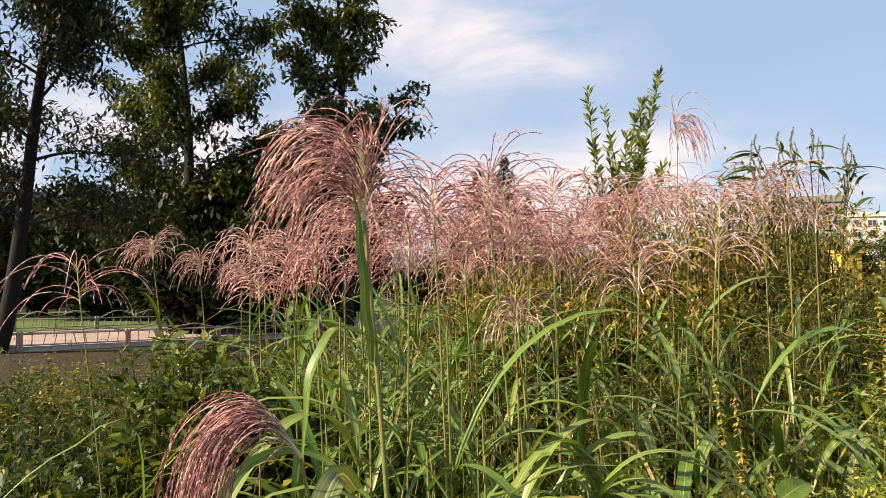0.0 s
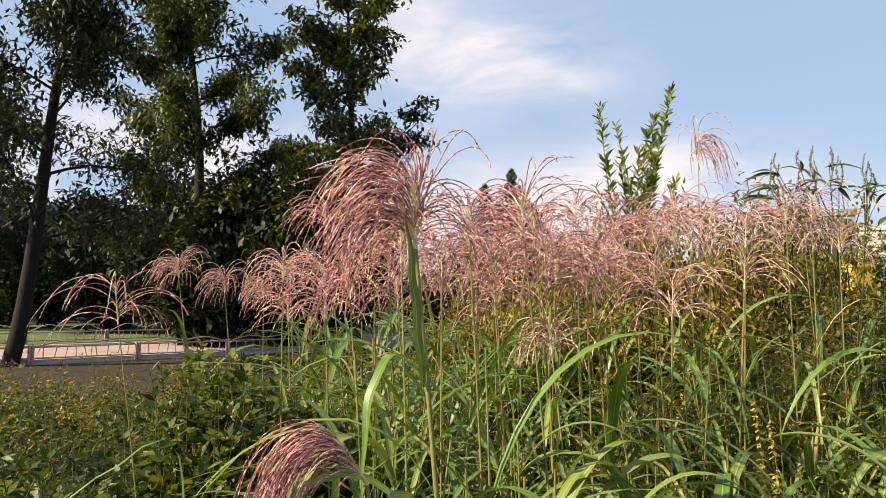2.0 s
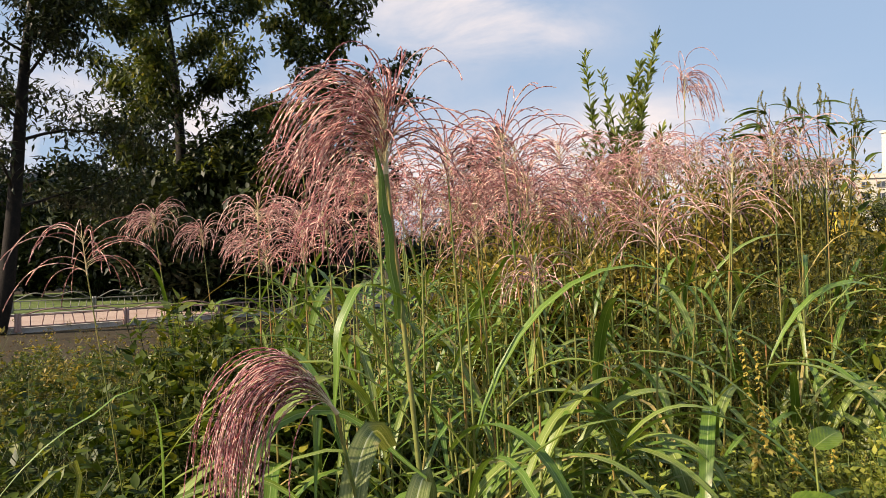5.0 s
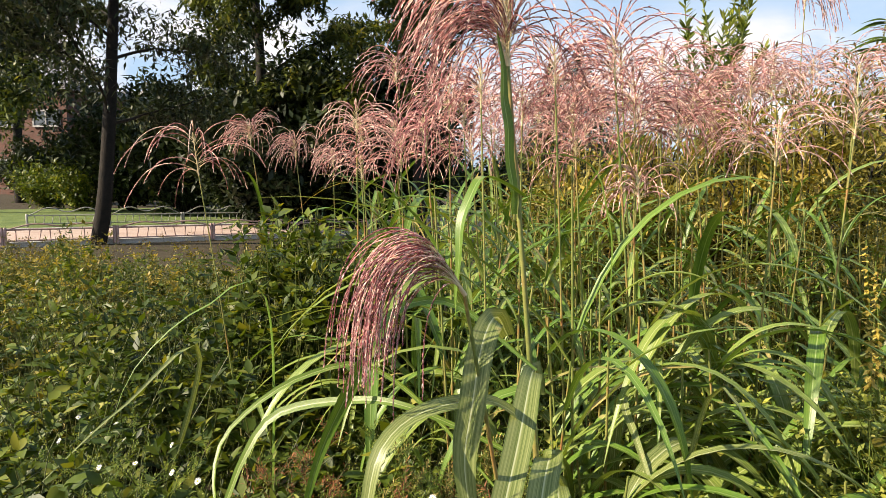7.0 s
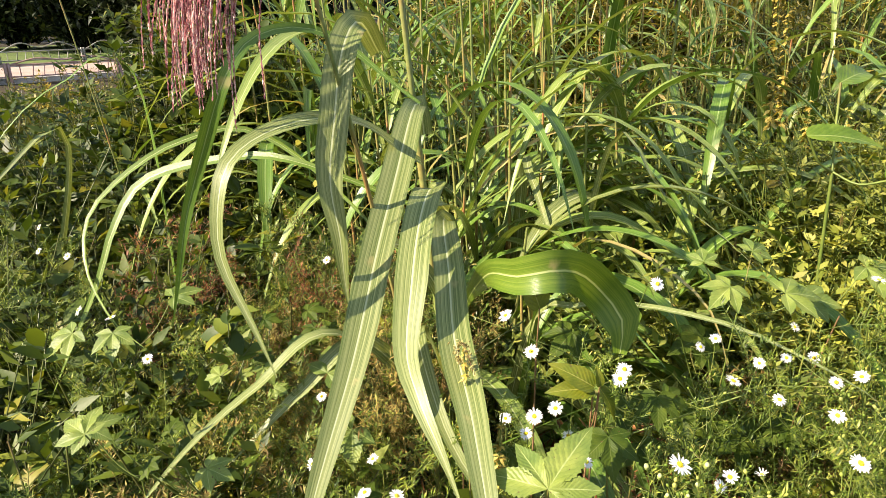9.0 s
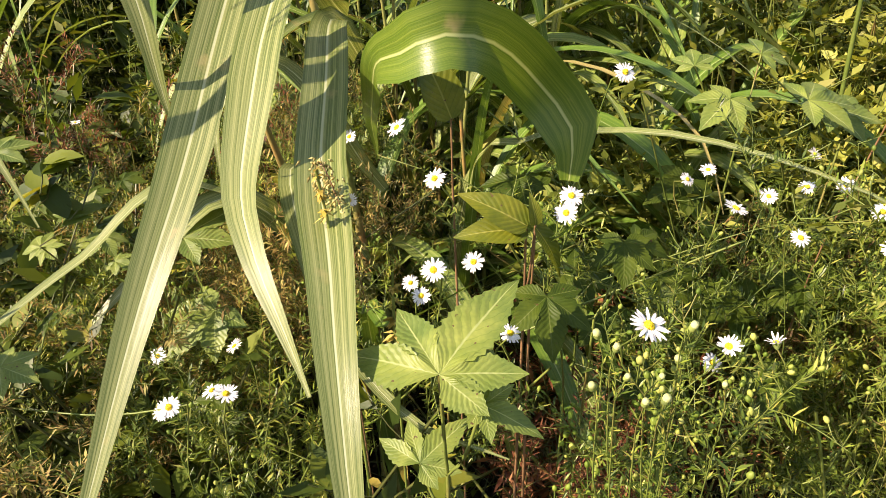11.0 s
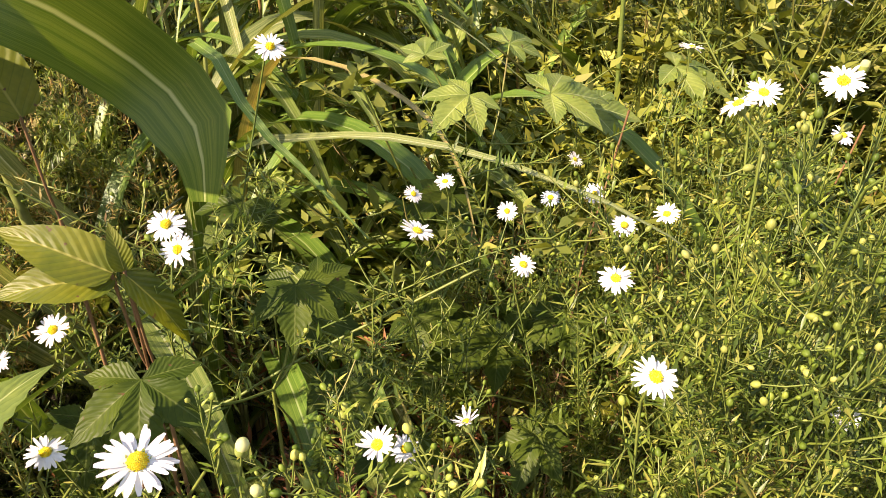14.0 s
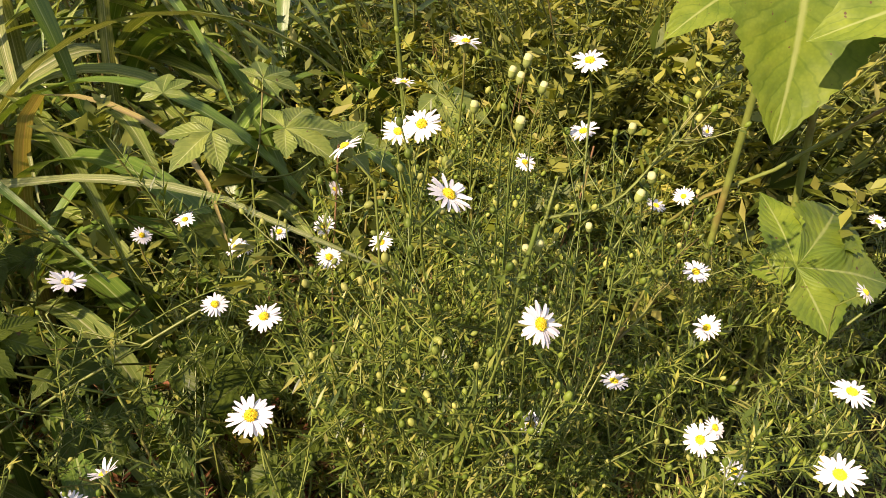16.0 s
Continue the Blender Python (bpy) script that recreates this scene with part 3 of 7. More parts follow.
def shaded_brick_wall():
    m, t, out = shader("brick")
    co = t.nodes.new("ShaderNodeTexCoord")
    mp = node(t, "ShaderNodeMapping", Rotation=(radians(90), 0, 0), Scale=(1.0, 1.0, 1.0))
    t.links.new(co.outputs["Object"], mp.inputs["Vector"])
    # Brick and mortar are darkened to include the tree shade over the houses.
    b = node(t, "ShaderNodeTexBrick", Scale=4.0, Color1=(0.085, 0.038, 0.028, 1), Color2=(0.115, 0.054, 0.040, 1), Mortar=(0.11, 0.095, 0.085, 1))
    t.links.new(mp.outputs[0], b.inputs["Vector"])
    n = node(t, "ShaderNodeTexNoise", Scale=1.1, Detail=5.0)
    t.links.new(co.outputs["Object"], n.inputs["Vector"])
    c = mixed(t, b.outputs["Color"], ramp(t, n.outputs["Fac"], ((0.3, (0.75, 0.75, 0.75)), (0.7, (1.2, 1.2, 1.2)))), 1.0, "MULTIPLY")
    finish(t, out, c, 0.9, 0.0, 0.2, b.outputs["Fac"], 0.3, 0.01)
    return m


M_BRICK_SHADED = shaded_brick_wall()


def house(name, corner, turn, wide, deep, high, wall, label, columns, storeys, first, window, roof=0.5, base=0.0, side_columns=0):
    """A block with real window recesses on its front (and its right flank): corner is the front left foot, turn the way of the front."""
    ob = thing(name, (corner[0], corner[1], base), label, "building")
    c, s = math.cos(radians(turn)), math.sin(radians(turn))

    def at(u, v, z):
        return np.array([corner[0] + u * c - v * s, corner[1] + u * s + v * c, z])

    me = Mesh()
    box(me, at(wide / 2, deep / 2, base + high / 2), (wide, deep, high), radians(turn))
    body = part("wall", me, wall, ob, smooth=False)
    me = Mesh()
    box(me, at(wide / 2, deep / 2, base + high + roof / 2 + 0.004), (wide + 0.6, deep + 0.6, roof), radians(turn))
    part("roof", me, M_ROOF if wall is not M_WHITE_WALL else M_WHITE_WALL, ob, smooth=False)
    step = (high - first) / storeys
    for face, count, span in (("front", columns, wide), ("flank", side_columns, deep)):
        for i in range(count):
            for j in range(storeys):
                a = span * (i + 0.5) / count
                z = base + first + step * (j + 0.45)
                g, fr = Mesh(), Mesh()
                if face == "front":
                    mid, size = at(a, -0.03, z), (window[0], 0.10, window[1])
                    bars = [(at(a + k * window[0] / 2, -0.06, z), (0.12, 0.16, window[1] + 0.12)) for k in (-1, 0, 1)] + [(at(a, -0.06, z + k * window[1] / 2), (window[0], 0.16, 0.12)) for k in (-1, 1)]
                else:
                    mid, size = at(wide + 0.03, a, z), (0.10, window[0], window[1])
                    bars = [(at(wide + 0.06, a + k * window[0] / 2, z), (0.16, 0.12, window[1] + 0.12)) for k in (-1, 0, 1)] + [(at(wide + 0.06, a, z + k * window[1] / 2), (0.16, window[0], 0.12)) for k in (-1, 1)]
                box(g, mid, size, radians(turn))
                pane = part("window", g, M_GLASS, ob, smooth=False)
                for q, sz in bars:
                    box(fr, q, sz, radians(turn))
                part("window_frame", fr, M_GREY_WALL, pane, smooth=False)
    return ob, at


# Tall block: bright gable to the left, shaded long side to the right.
tower, tat = house("tower_block", (108.5, 162.5), -60.0, 8.6, 16.0, 30.2, M_WHITE_WALL, "tall cream rendered apartment block far beyond the meadow", 2, 9, 1.5, (1.2, 1.3), 0.6, 0.0, 6)
me = Mesh()
box(me, tat(5.4, 9.0, 32.2), (5.0, 5.5, 2.8), radians(-60))
part("lift_house", me, M_WHITE_WALL, tower, smooth=False)
me = Mesh()
box(me, tat(4.3, -0.04, 15.3), (0.9, 0.16, 29.6), radians(-60))
part("stair_band", me, wall_paint("tan_render", (0.38, 0.34, 0.27), (0.46, 0.42, 0.34)), tower, smooth=False)
me = Mesh()
tubes(me, [tat(6.5, 8.0, 33.5), tat(6.5, 8.0, 36.0)], 0.18, 6)
part("mast", me, M_RAIL, tower)
house("apartment_block", (60.0, 131.0), -14.0, 17.0, 10.0, 18.0, M_GREY_WALL, "long grey apartment block with rows of windows", 6, 6, 1.5, (1.5, 1.5), 1.2, 0.0, 0)
house("apartment_block", (86.0, 153.0), -20.0, 15.0, 10.0, 17.5, M_WHITE_WALL, "pale apartment block with a flat parapet", 5, 6, 1.5, (1.7, 1.3), 1.0, 0.0, 0)
house("brick_house", (-50.0, 46.5), -12.0, 18.5, 9.0, 7.4, M_BRICK_SHADED, "reddish-brown brick house with wide windows behind shrubs", 5, 2, 0.4, (2.4, 1.1), 0.4, 0.0, 0)
house("brick_house", (-52.0, 62.0), -12.0, 17.0, 9.0, 9.0, M_BRICK_SHADED, "taller reddish brick house rising behind the trees", 4, 3, 0.4, (2.0, 1.2), 0.5, 0.0, 0)


def yellow_hut():
    ob = thing("garden_hut", (26.9, 45.0, 0.0), "small yellow painted hut standing among tall weeds", "hut")
    for name, place, sz in (("body", (26.9, 45.0, 1.85), (1.4, 1.2, 3.7)), ("roof", (26.9, 45.0, 3.83), (1.6, 1.4, 0.22)), ("door", (26.8, 44.36, 1.05), (0.8, 0.06, 2.0))):
        me = Mesh()
        box(me, place, sz, 0.15)
        part(name, me, plain("yellow_" + name, (0.55, 0.36, 0.04), (0.68, 0.47, 0.07), 2.0, 0.6, 0.1, 0.002, 30.0), ob, smooth=False)


yellow_hut()

# ---- trees and shrubs ----


def limb(start, way, length, bend, k=7, wobble=0.12):
    pts, d = [np.asarray(start, float)], np.asarray(way, float)
    d = d / np.linalg.norm(d)
    for _ in range(k - 1):
        pts.append(pts[-1] + d * length / (k - 1))
        d = unit(d + np.array([0, 0, bend]) / (k - 1) + rng.normal(0, wobble, 3))
    return np.array(pts)


def tree(name, trunk, radius, crown, count, leaf, paint, label, spread=1.0, tuft=0.28, limbs=16, low=0.3, hang=0.0, slim=0.38):
    """A trunk through the points, limbs from its upper part, twigs, and leaves in loose tufts round the twigs."""
    path = spline(trunk, 18)
    ob = thing(name, path[0], label, "tree", "park trees")
    me = Mesh()
    tubes(me, path, radius * np.linspace(1.25, 0.25, 18) ** 1.1, 10)
    part("trunk", me, M_BARK_SHADED, ob)
    wood, spots = Mesh(), []
    for i in range(limbs):
        t = low + (1 - low) * (i + rng.random()) / limbs
        k = min(int(t * 17), 16)
        s = path[k] + (path[k + 1] - path[k]) * (t * 17 - k)
        az = i * 2.4 + rng.normal(0, 0.35)
        reach = crown * spread * (1.0 - 0.55 * t) * rng.uniform(0.75, 1.15)
        el = radians(10 + 45 * t + rng.normal(0, 8))
        way = (math.sin(az) * math.cos(el), math.cos(az) * math.cos(el), math.sin(el))
        main = limb(s, way, reach, 0.25 - hang)
        tubes(wood, main, radius * 0.34 * (1 - 0.5 * t) * np.linspace(1, 0.2, 7), 5)
        for j in range(9):
            u = 0.25 + 0.75 * (j + rng.random()) / 9
            q = min(int(u * 6), 5)
            b = main[q] + (main[q + 1] - main[q]) * (u * 6 - q)
            way2 = unit(main[q + 1] - main[q]) * 0.7 + rng.normal(0, 0.55, 3)
            twig = limb(b, way2, reach * 0.34 * rng.uniform(0.6, 1.2), 0.15 - 2 * hang, 6, 0.16)
            tubes(wood, twig, radius * 0.07 * np.linspace(1, 0.25, 6), 3)
            spots.append(twig[1:])
    part("limb_work", wood, M_BARK_SHADED, ob, kind="stuff")
    spots = np.concatenate(spots)
    keep = spots[rng.permutation(len(spots))[:max(40, int(len(spots) * 0.6))]]
    at = keep[rng.integers(0, len(keep), count)] + rng.normal(0, tuft, (count, 3)) * np.array([1, 1, 0.6])
    along = sphere_ways(count) + np.array([0, 0, -0.25 - hang])
    leaves = Mesh()
    scatter(leaves, CHIP_V, CHIP_F, at, along, sphere_ways(count) * 0.5 + np.array([0, 0, 1.0]), leaf * rng.uniform(0.6, 1.25, count), leaf * slim * rng.uniform(0.8, 1.2, count))
    part("crown", leaves, paint, ob, kind="stuff")
    return ob


# The first tree's backlit darkness is painted in by its near-black leaf colour.
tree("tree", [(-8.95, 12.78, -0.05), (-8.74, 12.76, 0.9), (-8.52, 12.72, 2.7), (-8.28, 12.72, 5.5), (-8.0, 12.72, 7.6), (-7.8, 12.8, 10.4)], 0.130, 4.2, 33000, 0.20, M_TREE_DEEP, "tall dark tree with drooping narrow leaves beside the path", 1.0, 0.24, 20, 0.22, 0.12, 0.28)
tree("tree", [(-7.9, 19.0, -0.05), (-7.85, 19.0, 2.7), (-7.95, 19.0, 5.9), (-8.4, 19.0, 9.6), (-8.6, 19.0, 12.8)], 0.16, 4.2, 30000, 0.25, M_TREE, "tall dark leafy tree with an open crown", 1.0, 0.22, 20, 0.22, 0.05, 0.34)
tree("tree", [(-2.6, 16.2, -0.05), (-2.7, 16.2, 2.0), (-2.75, 16.2, 4.5), (-2.95, 16.2, 6.5), (-3.05, 16.2, 9.0)], 0.12, 2.9, 13500, 0.20, M_TREE, "slender tree with leaves in loose tufts", 1.0, 0.15, 19, 0.30, 0.05, 0.42)
tree("tree", [(-19.5, 21.5, -0.05), (-19.3, 21.5, 3.0), (-18.9, 21.4, 7.0), (-18.5, 21.4, 11.0)], 0.2, 4.4, 20000, 0.24, M_TREE, "broad dark tree behind the path", 1.0, 0.34, 18, 0.25, 0.05, 0.4)


tree("tree", [(-26.0, 31.0, -0.05), (-26.0, 31.0, 3.0), (-25.6, 31.0, 7.5), (-25.4, 31.0, 12.0)], 0.22, 5.6, 20000, 0.30, M_TREE_DEEP, "broad dark shade tree before the brick houses", 1.0, 0.40, 20, 0.34, 0.1, 0.42)


def shrub(place, wide, high, count, leaf, paint, label, name="shrub", group="shrubs behind the path", slim=0.45):
    """Many stems from one foot with a crown of small leaves, uneven at the rim."""
    ob = thing(name, place, label, "shrub", group)
    p = np.asarray(place, float)
    wood, spots = Mesh(), []
    for i in range(26):
        az, lean = i * 2.4, rng.uniform(0.05, 0.75)
        tall = high * rng.uniform(0.55, 0.97)
        out = wide * (0.15 + 0.85 * lean / 0.75)
        s = np.linspace(0, 1, 9)[:, None]
        twig = p + np.concatenate([s**0.8 * out * math.sin(az), s**0.8 * out * math.cos(az), s * tall * (1.05 - 0.35 * lean)], 1) + rng.normal(0, 0.03 * high, (9, 3)) * s
        tubes(wood, twig, 0.006 * high * np.linspace(1.3, 0.2, 9), 4)
        spots.append(twig[2:])
    part("branch_work", wood, M_BARK_SHADED, ob, kind="stuff")
    spots = np.concatenate(spots)
    at = spots[rng.integers(0, len(spots), count)] + rng.normal(0, 0.10, (count, 3)) * np.array([wide, wide, wide])
    at[:, 2] = np.maximum(at[:, 2], p[2] + 0.05)
    leaves = Mesh()
    scatter(leaves, CHIP_V, CHIP_F, at, sphere_ways(count) + np.array([0, 0, 0.2]), sphere_ways(count) * 0.5 + np.array([0, 0, 1.0]), leaf * rng.uniform(0.6, 1.3, count), leaf * slim * rng.uniform(0.8, 1.2, count))
    part("crown", leaves, paint, ob, kind="stuff")


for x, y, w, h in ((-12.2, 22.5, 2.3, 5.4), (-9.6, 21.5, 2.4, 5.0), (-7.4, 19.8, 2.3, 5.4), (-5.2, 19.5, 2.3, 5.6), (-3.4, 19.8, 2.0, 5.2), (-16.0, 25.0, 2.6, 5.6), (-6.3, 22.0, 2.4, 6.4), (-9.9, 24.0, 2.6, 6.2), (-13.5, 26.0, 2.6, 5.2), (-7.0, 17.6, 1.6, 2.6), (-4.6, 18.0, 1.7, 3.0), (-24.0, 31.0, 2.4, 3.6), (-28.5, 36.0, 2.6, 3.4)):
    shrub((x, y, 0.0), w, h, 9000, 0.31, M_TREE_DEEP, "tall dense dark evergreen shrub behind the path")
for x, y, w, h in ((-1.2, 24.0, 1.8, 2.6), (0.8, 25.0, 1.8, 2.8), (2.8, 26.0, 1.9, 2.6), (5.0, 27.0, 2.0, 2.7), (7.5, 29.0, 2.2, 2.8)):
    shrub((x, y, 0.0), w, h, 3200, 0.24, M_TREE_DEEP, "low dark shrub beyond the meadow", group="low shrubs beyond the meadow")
for x, y, w, h in ((-17.5, 24.0, 1.6, 2.2), (-15.0, 27.0, 1.7, 2.6), (-20.5, 26.0, 1.5, 2.0), (-13.0, 28.5, 1.6, 3.4), (-18.5, 30.0, 1.4, 2.6), (-24.0, 30.0, 2.0, 2.4)):
    shrub((x, y, 0.0), w, h, 2600, 0.20, M_WEED, "rounded green shrub on the lawn", group="shrubs on the lawn")
for x, y, w, h in ((1.15, 6.0, 0.55, 2.25), (1.9, 6.1, 0.6, 2.3), (2.5, 6.2, 0.55, 2.45), (3.4, 7.2, 0.8, 2.2), (0.2, 7.5, 0.7, 2.0)):
    shrub((x, y, 0.2), w, h, 3000, 0.075, M_WEED_GOLD, "yellow-green bush standing behind the tall grass", "bush", "bushes behind the grass", 0.3)


for x, y, w, h in ((0.45, 4.3, 0.46, 1.55), (0.9, 4.2, 0.46, 1.78), (1.35, 4.3, 0.48, 1.95), (1.8, 4.3, 0.48, 2.02), (2.25, 4.4, 0.50, 1.95), (0.0, 4.6, 0.45, 1.35), (0.62, 3.6, 0.40, 1.36), (1.05, 3.5, 0.42, 1.62), (1.5, 3.6, 0.44, 1.74), (0.2, 3.5, 0.40, 1.25), (1.95, 3.7, 0.44, 1.66)):
    shrub((x, y, 0.28), w, h, 8500, 0.052, M_WEED_GOLD, "olive-gold bush growing close behind the plumes", "bush", "bushes behind the grass", 0.3)


def conifer(place, high, wide, label, count=6000):
    ob = thing("conifer", place, label, "tree", "far conifers")
    p = np.asarray(place, float)
    me = Mesh()
    tubes(me, [p, p + (0, 0, high * 0.5), p + (0, 0, high)], [0.16, 0.09, 0.01], 7)
    part("trunk", me, M_BARK_SHADED, ob)
    t = rng.random(count) ** 0.7
    az = rng.random(count) * 2 * math.pi
    tier = 0.62 + 0.38 * np.sin(t * 60.0)
    r = 0.85 * wide * (1.0 - t) * tier * rng.random(count) ** 0.5
    at = p + np.stack([np.sin(az) * r, np.cos(az) * r, high * (0.06 + 0.94 * t) - r * 0.18], 1)
    leaves = Mesh()
    along = np.stack([np.sin(az), np.cos(az), -0.25 + 0.3 * rng.random(count)], 1) + rng.normal(0, 0.3, (count, 3))
    scatter(leaves, CHIP_V, CHIP_F, at, along, sphere_ways(count) * 0.3 + np.array([0, 0, 1.0]), high * (0.016 + 0.075 * (1 - t)), high * (0.006 + 0.014 * (1 - t)))
    part("crown", leaves, M_CONIFER, ob, kind="stuff")


conifer((2.85, 38.1, 0), 9.0, 7.2, "slim dark conifer rising above the grass")
conifer((1.3, 38.6, 0), 8.2, 6.6, "slim dark conifer rising above the grass")
conifer((4.6, 41.0, 0), 7.0, 6.0, "slim dark conifer rising above the grass")
for x, y, h, w in ((30.5, 43.0, 6.9, 3.0), (33.5, 45.0, 7.9, 3.4), (36.8, 45.5, 7.6, 3.4), (34.6, 38.5, 6.0, 2.4), (38.3, 39.0, 6.7, 2.6), (41.5, 40.5, 6.2, 2.6), (30.0, 50.0, 5.0, 2.6), (24.0, 50.0, 5.0, 2.6), (45.0, 43.0, 6.5, 2.8)):
    shrub((x, y, 0.0), w * 0.9, h + 0.5, 15000, 0.24, M_TREE, "dark green park tree at the far edge of the meadow", "broad_tree", "far park trees", 0.5)


def far_woods():
    """A low belt of woods at the edge of the plain."""
    me = Mesh()
    n = 15000
    az = rng.uniform(radians(-75), radians(80), n)
    d = rng.uniform(75, 120, n)
    h = 4.5 + 2.5 * np.sin(az * 17) + 1.8 * np.sin(az * 41 + 1)
    at = np.stack([np.sin(az) * d, np.cos(az) * d, np.maximum(h, 2.0) * rng.random(n) ** 0.6], 1)
    scatter(me, CHIP_V, CHIP_F, at, sphere_ways(n), sphere_ways(n), rng.uniform(1.0, 2.1, n), rng.uniform(0.9, 1.5, n))
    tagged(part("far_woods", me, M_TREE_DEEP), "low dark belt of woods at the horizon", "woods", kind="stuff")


far_woods()


def willow():
    ob = thing("willow", (1.45, 6.0, 0.2), "young willow with upright shoots and narrow green leaves", "shrub")
    leaves = Mesh()
    tips = ((1.16, 6.0, 3.25, 150), (1.29, 5.95, 3.03, 90), (1.80, 5.98, 3.36, 230), (1.66, 6.05, 3.14, 170), (1.59, 6.0, 3.0, 150), (1.48, 5.9, 2.78, 120), (1.36, 6.1, 2.72, 120),
            (1.72, 6.1, 2.80, 120), (1.24, 6.05, 2.66, 90), (1.84, 6.0, 2.55, 70), (1.55, 5.9, 2.60, 120), (1.12, 6.0, 2.48, 70), (1.42, 6.0, 2.50, 110))
    for x, y, z, n in tips:
        bow = rng.normal(0, 0.03)
        sh = spline([(1.47, 6.0, 0.2), (1.47 + (x - 1.47) * 0.12, 6.0, 1.5), (1.47 + (x - 1.47) * 0.50 + bow, (y + 6.0) / 2, 1.5 + (z - 1.5) * 0.55), (x, y, z)], 34)
        wood = Mesh()
        tubes(wood, sh, np.linspace(0.015, 0.003, 34), 5)
        part("shoot", wood, M_ASTER_STEM, ob)
        t = (0.52 + 0.48 * rng.random(n) ** 0.8) * 33
        k = np.minimum(t.astype(int), 32)
        at = sh[k] + (sh[k + 1] - sh[k]) * (t - k)[:, None]
        az = np.arange(n) * 2.4 + rng.normal(0, 0.4, n)
        along = np.stack([np.sin(az), np.cos(az) * 0.8, rng.uniform(0.1, 1.4, n)], 1) + 0.3 * unit(sh[k + 1] - sh[k])
        scatter(leaves, FINE_V, FINE_F, at, along, sphere_ways(n) * 0.7 + np.array([0, 0, 0.8]), rng.uniform(0.09, 0.17, n) * (1.1 - 0.45 * t / 33), rng.uniform(0.015, 0.025, n))
    part("foliage", leaves, M_TREE_LIGHT, ob, kind="stuff")


willow()

# ---- meadow weeds ----


def canopy(x, y):
    """How high the weeds stand over the plain: level on the left bank, rising away on the right."""
    left = 0.86 - 0.46 * np.clip((y - 2.0) / 5.5, 0, 1)
    right = 0.90 + 0.46 * np.clip((y - 1.0) / 1.7, 0, 1) + 0.04 * np.clip((y - 3.0) / 3.0, 0, 1)
    r = np.clip((x / (y + 0.25) - 0.10) / 0.45, 0, 1)
    back = np.clip((0.5 - y) / 0.4, 0, 1)
    h = left + (right - left) * r * r * (3 - 2 * r)
    lumps = np.sin(5.1 * x + 1.3) * np.sin(4.3 * y) + 0.8 * np.sin(2.3 * x - 1.7 * y) + 0.6 * np.sin(9.0 * x + 7.0 * y)
    h = h + 0.075 * np.clip(-x, 0, 1) * np.clip(y - 0.9, 0, 1) * np.sin(2.6 * x + 0.4) * np.sin(2.2 * y + 0.8)
    return h * (1 - 0.42 * back) + (0.065 + 0.026 * np.clip(y - 1.5, 0, 3)) * lumps * np.clip((y - 0.6) / 0.8, 0.15, 1)


def shoots(name, x, y, leaf, per, paint, label, slim=0.38, drop=0.30, over=0.0, category="weeds", fine=False, bush=0.045, wood=None):
    """Leafy weed shoots: thin leaning stems with short side twigs, leafy up to the canopy."""
    n = len(x)
    top = canopy(x, y) + over + rng.normal(0, 0.045, n)
    low = np.maximum(top - drop * rng.uniform(0.8, 1.5, n), ground_z(x, y) + 0.02)
    lean = rng.normal(0, 0.06, (n, 2)) + np.clip(2.4 - y, 0, 1)[:, None] * rng.normal(0, 0.12, (n, 2))
    k = 5
    t = np.linspace(0, 1, k)[None, :, None]
    base = np.stack([x - lean[:, 0], y - lean[:, 1], ground_z(x, y) - 0.01], 1)
    tip = np.stack([x + lean[:, 0], y + lean[:, 1], top], 1)
    sway = rng.normal(0, 0.02, (n, 1, 3)) * np.array([1, 1, 0]) * np.sin(t * 4.0)
    stems = Mesh()
    tubes(stems, base[:, None] + (tip - base)[:, None] * t + sway, 0.0009 if fine or leaf < 0.035 else 0.0012, 3)
    ob = part(name, stems, wood or M_SHOOT)
    tagged(ob, label, category, kind="stuff")
    twigs = max(per // 5, 2)
    i = np.repeat(np.arange(n), twigs)
    m = n * twigs
    s = rng.random(m) ** 0.8
    z = low[i] + (top - low)[i] * s
    f = (z - base[i, 2]) / np.maximum(top[i] - base[i, 2], 0.05)
    root = base[i] + (tip - base)[i] * f[:, None] + sway[i, 0] * np.sin(f * 4.0)[:, None]
    az = rng.random(m) * 2 * math.pi
    out = np.stack([np.sin(az), np.cos(az), rng.uniform(0.1, 0.8, m)], 1) * (bush * rng.uniform(0.5, 1.4, m) * (1.15 - 0.6 * s))[:, None]
    stems_twig = Mesh()
    tubes(stems_twig, np.stack([root, root + out * 0.5 - [0, 0, 0.004], root + out], 1), 0.0006, 3)
    part(name + "_twigs", stems_twig, wood or M_SHOOT, ob, kind="stuff")
    each = max(per // twigs, 1)
    j = np.repeat(np.arange(m), each)
    q = len(j)
    at = root[j] + out[j] * rng.uniform(0.25, 1.0, q)[:, None]
    az = rng.random(q) * 2 * math.pi
    along = unit(out[j]) * 0.8 + np.stack([np.sin(az), np.cos(az), rng.normal(0.1, 0.35, q)], 1)
    size = leaf * rng.uniform(0.55, 1.3, q) * (1.15 - 0.45 * s[j])
    leaves = Mesh()
    scatter(leaves, FINE_V if fine else LEAF_V, FINE_F if fine else LEAF_F, at, along, np.array([0, 0, 1.0]) + rng.normal(0, 0.35, (q, 3)), size, size * slim)
    part(name + "_leaves", leaves, paint, ob, kind="stuff")


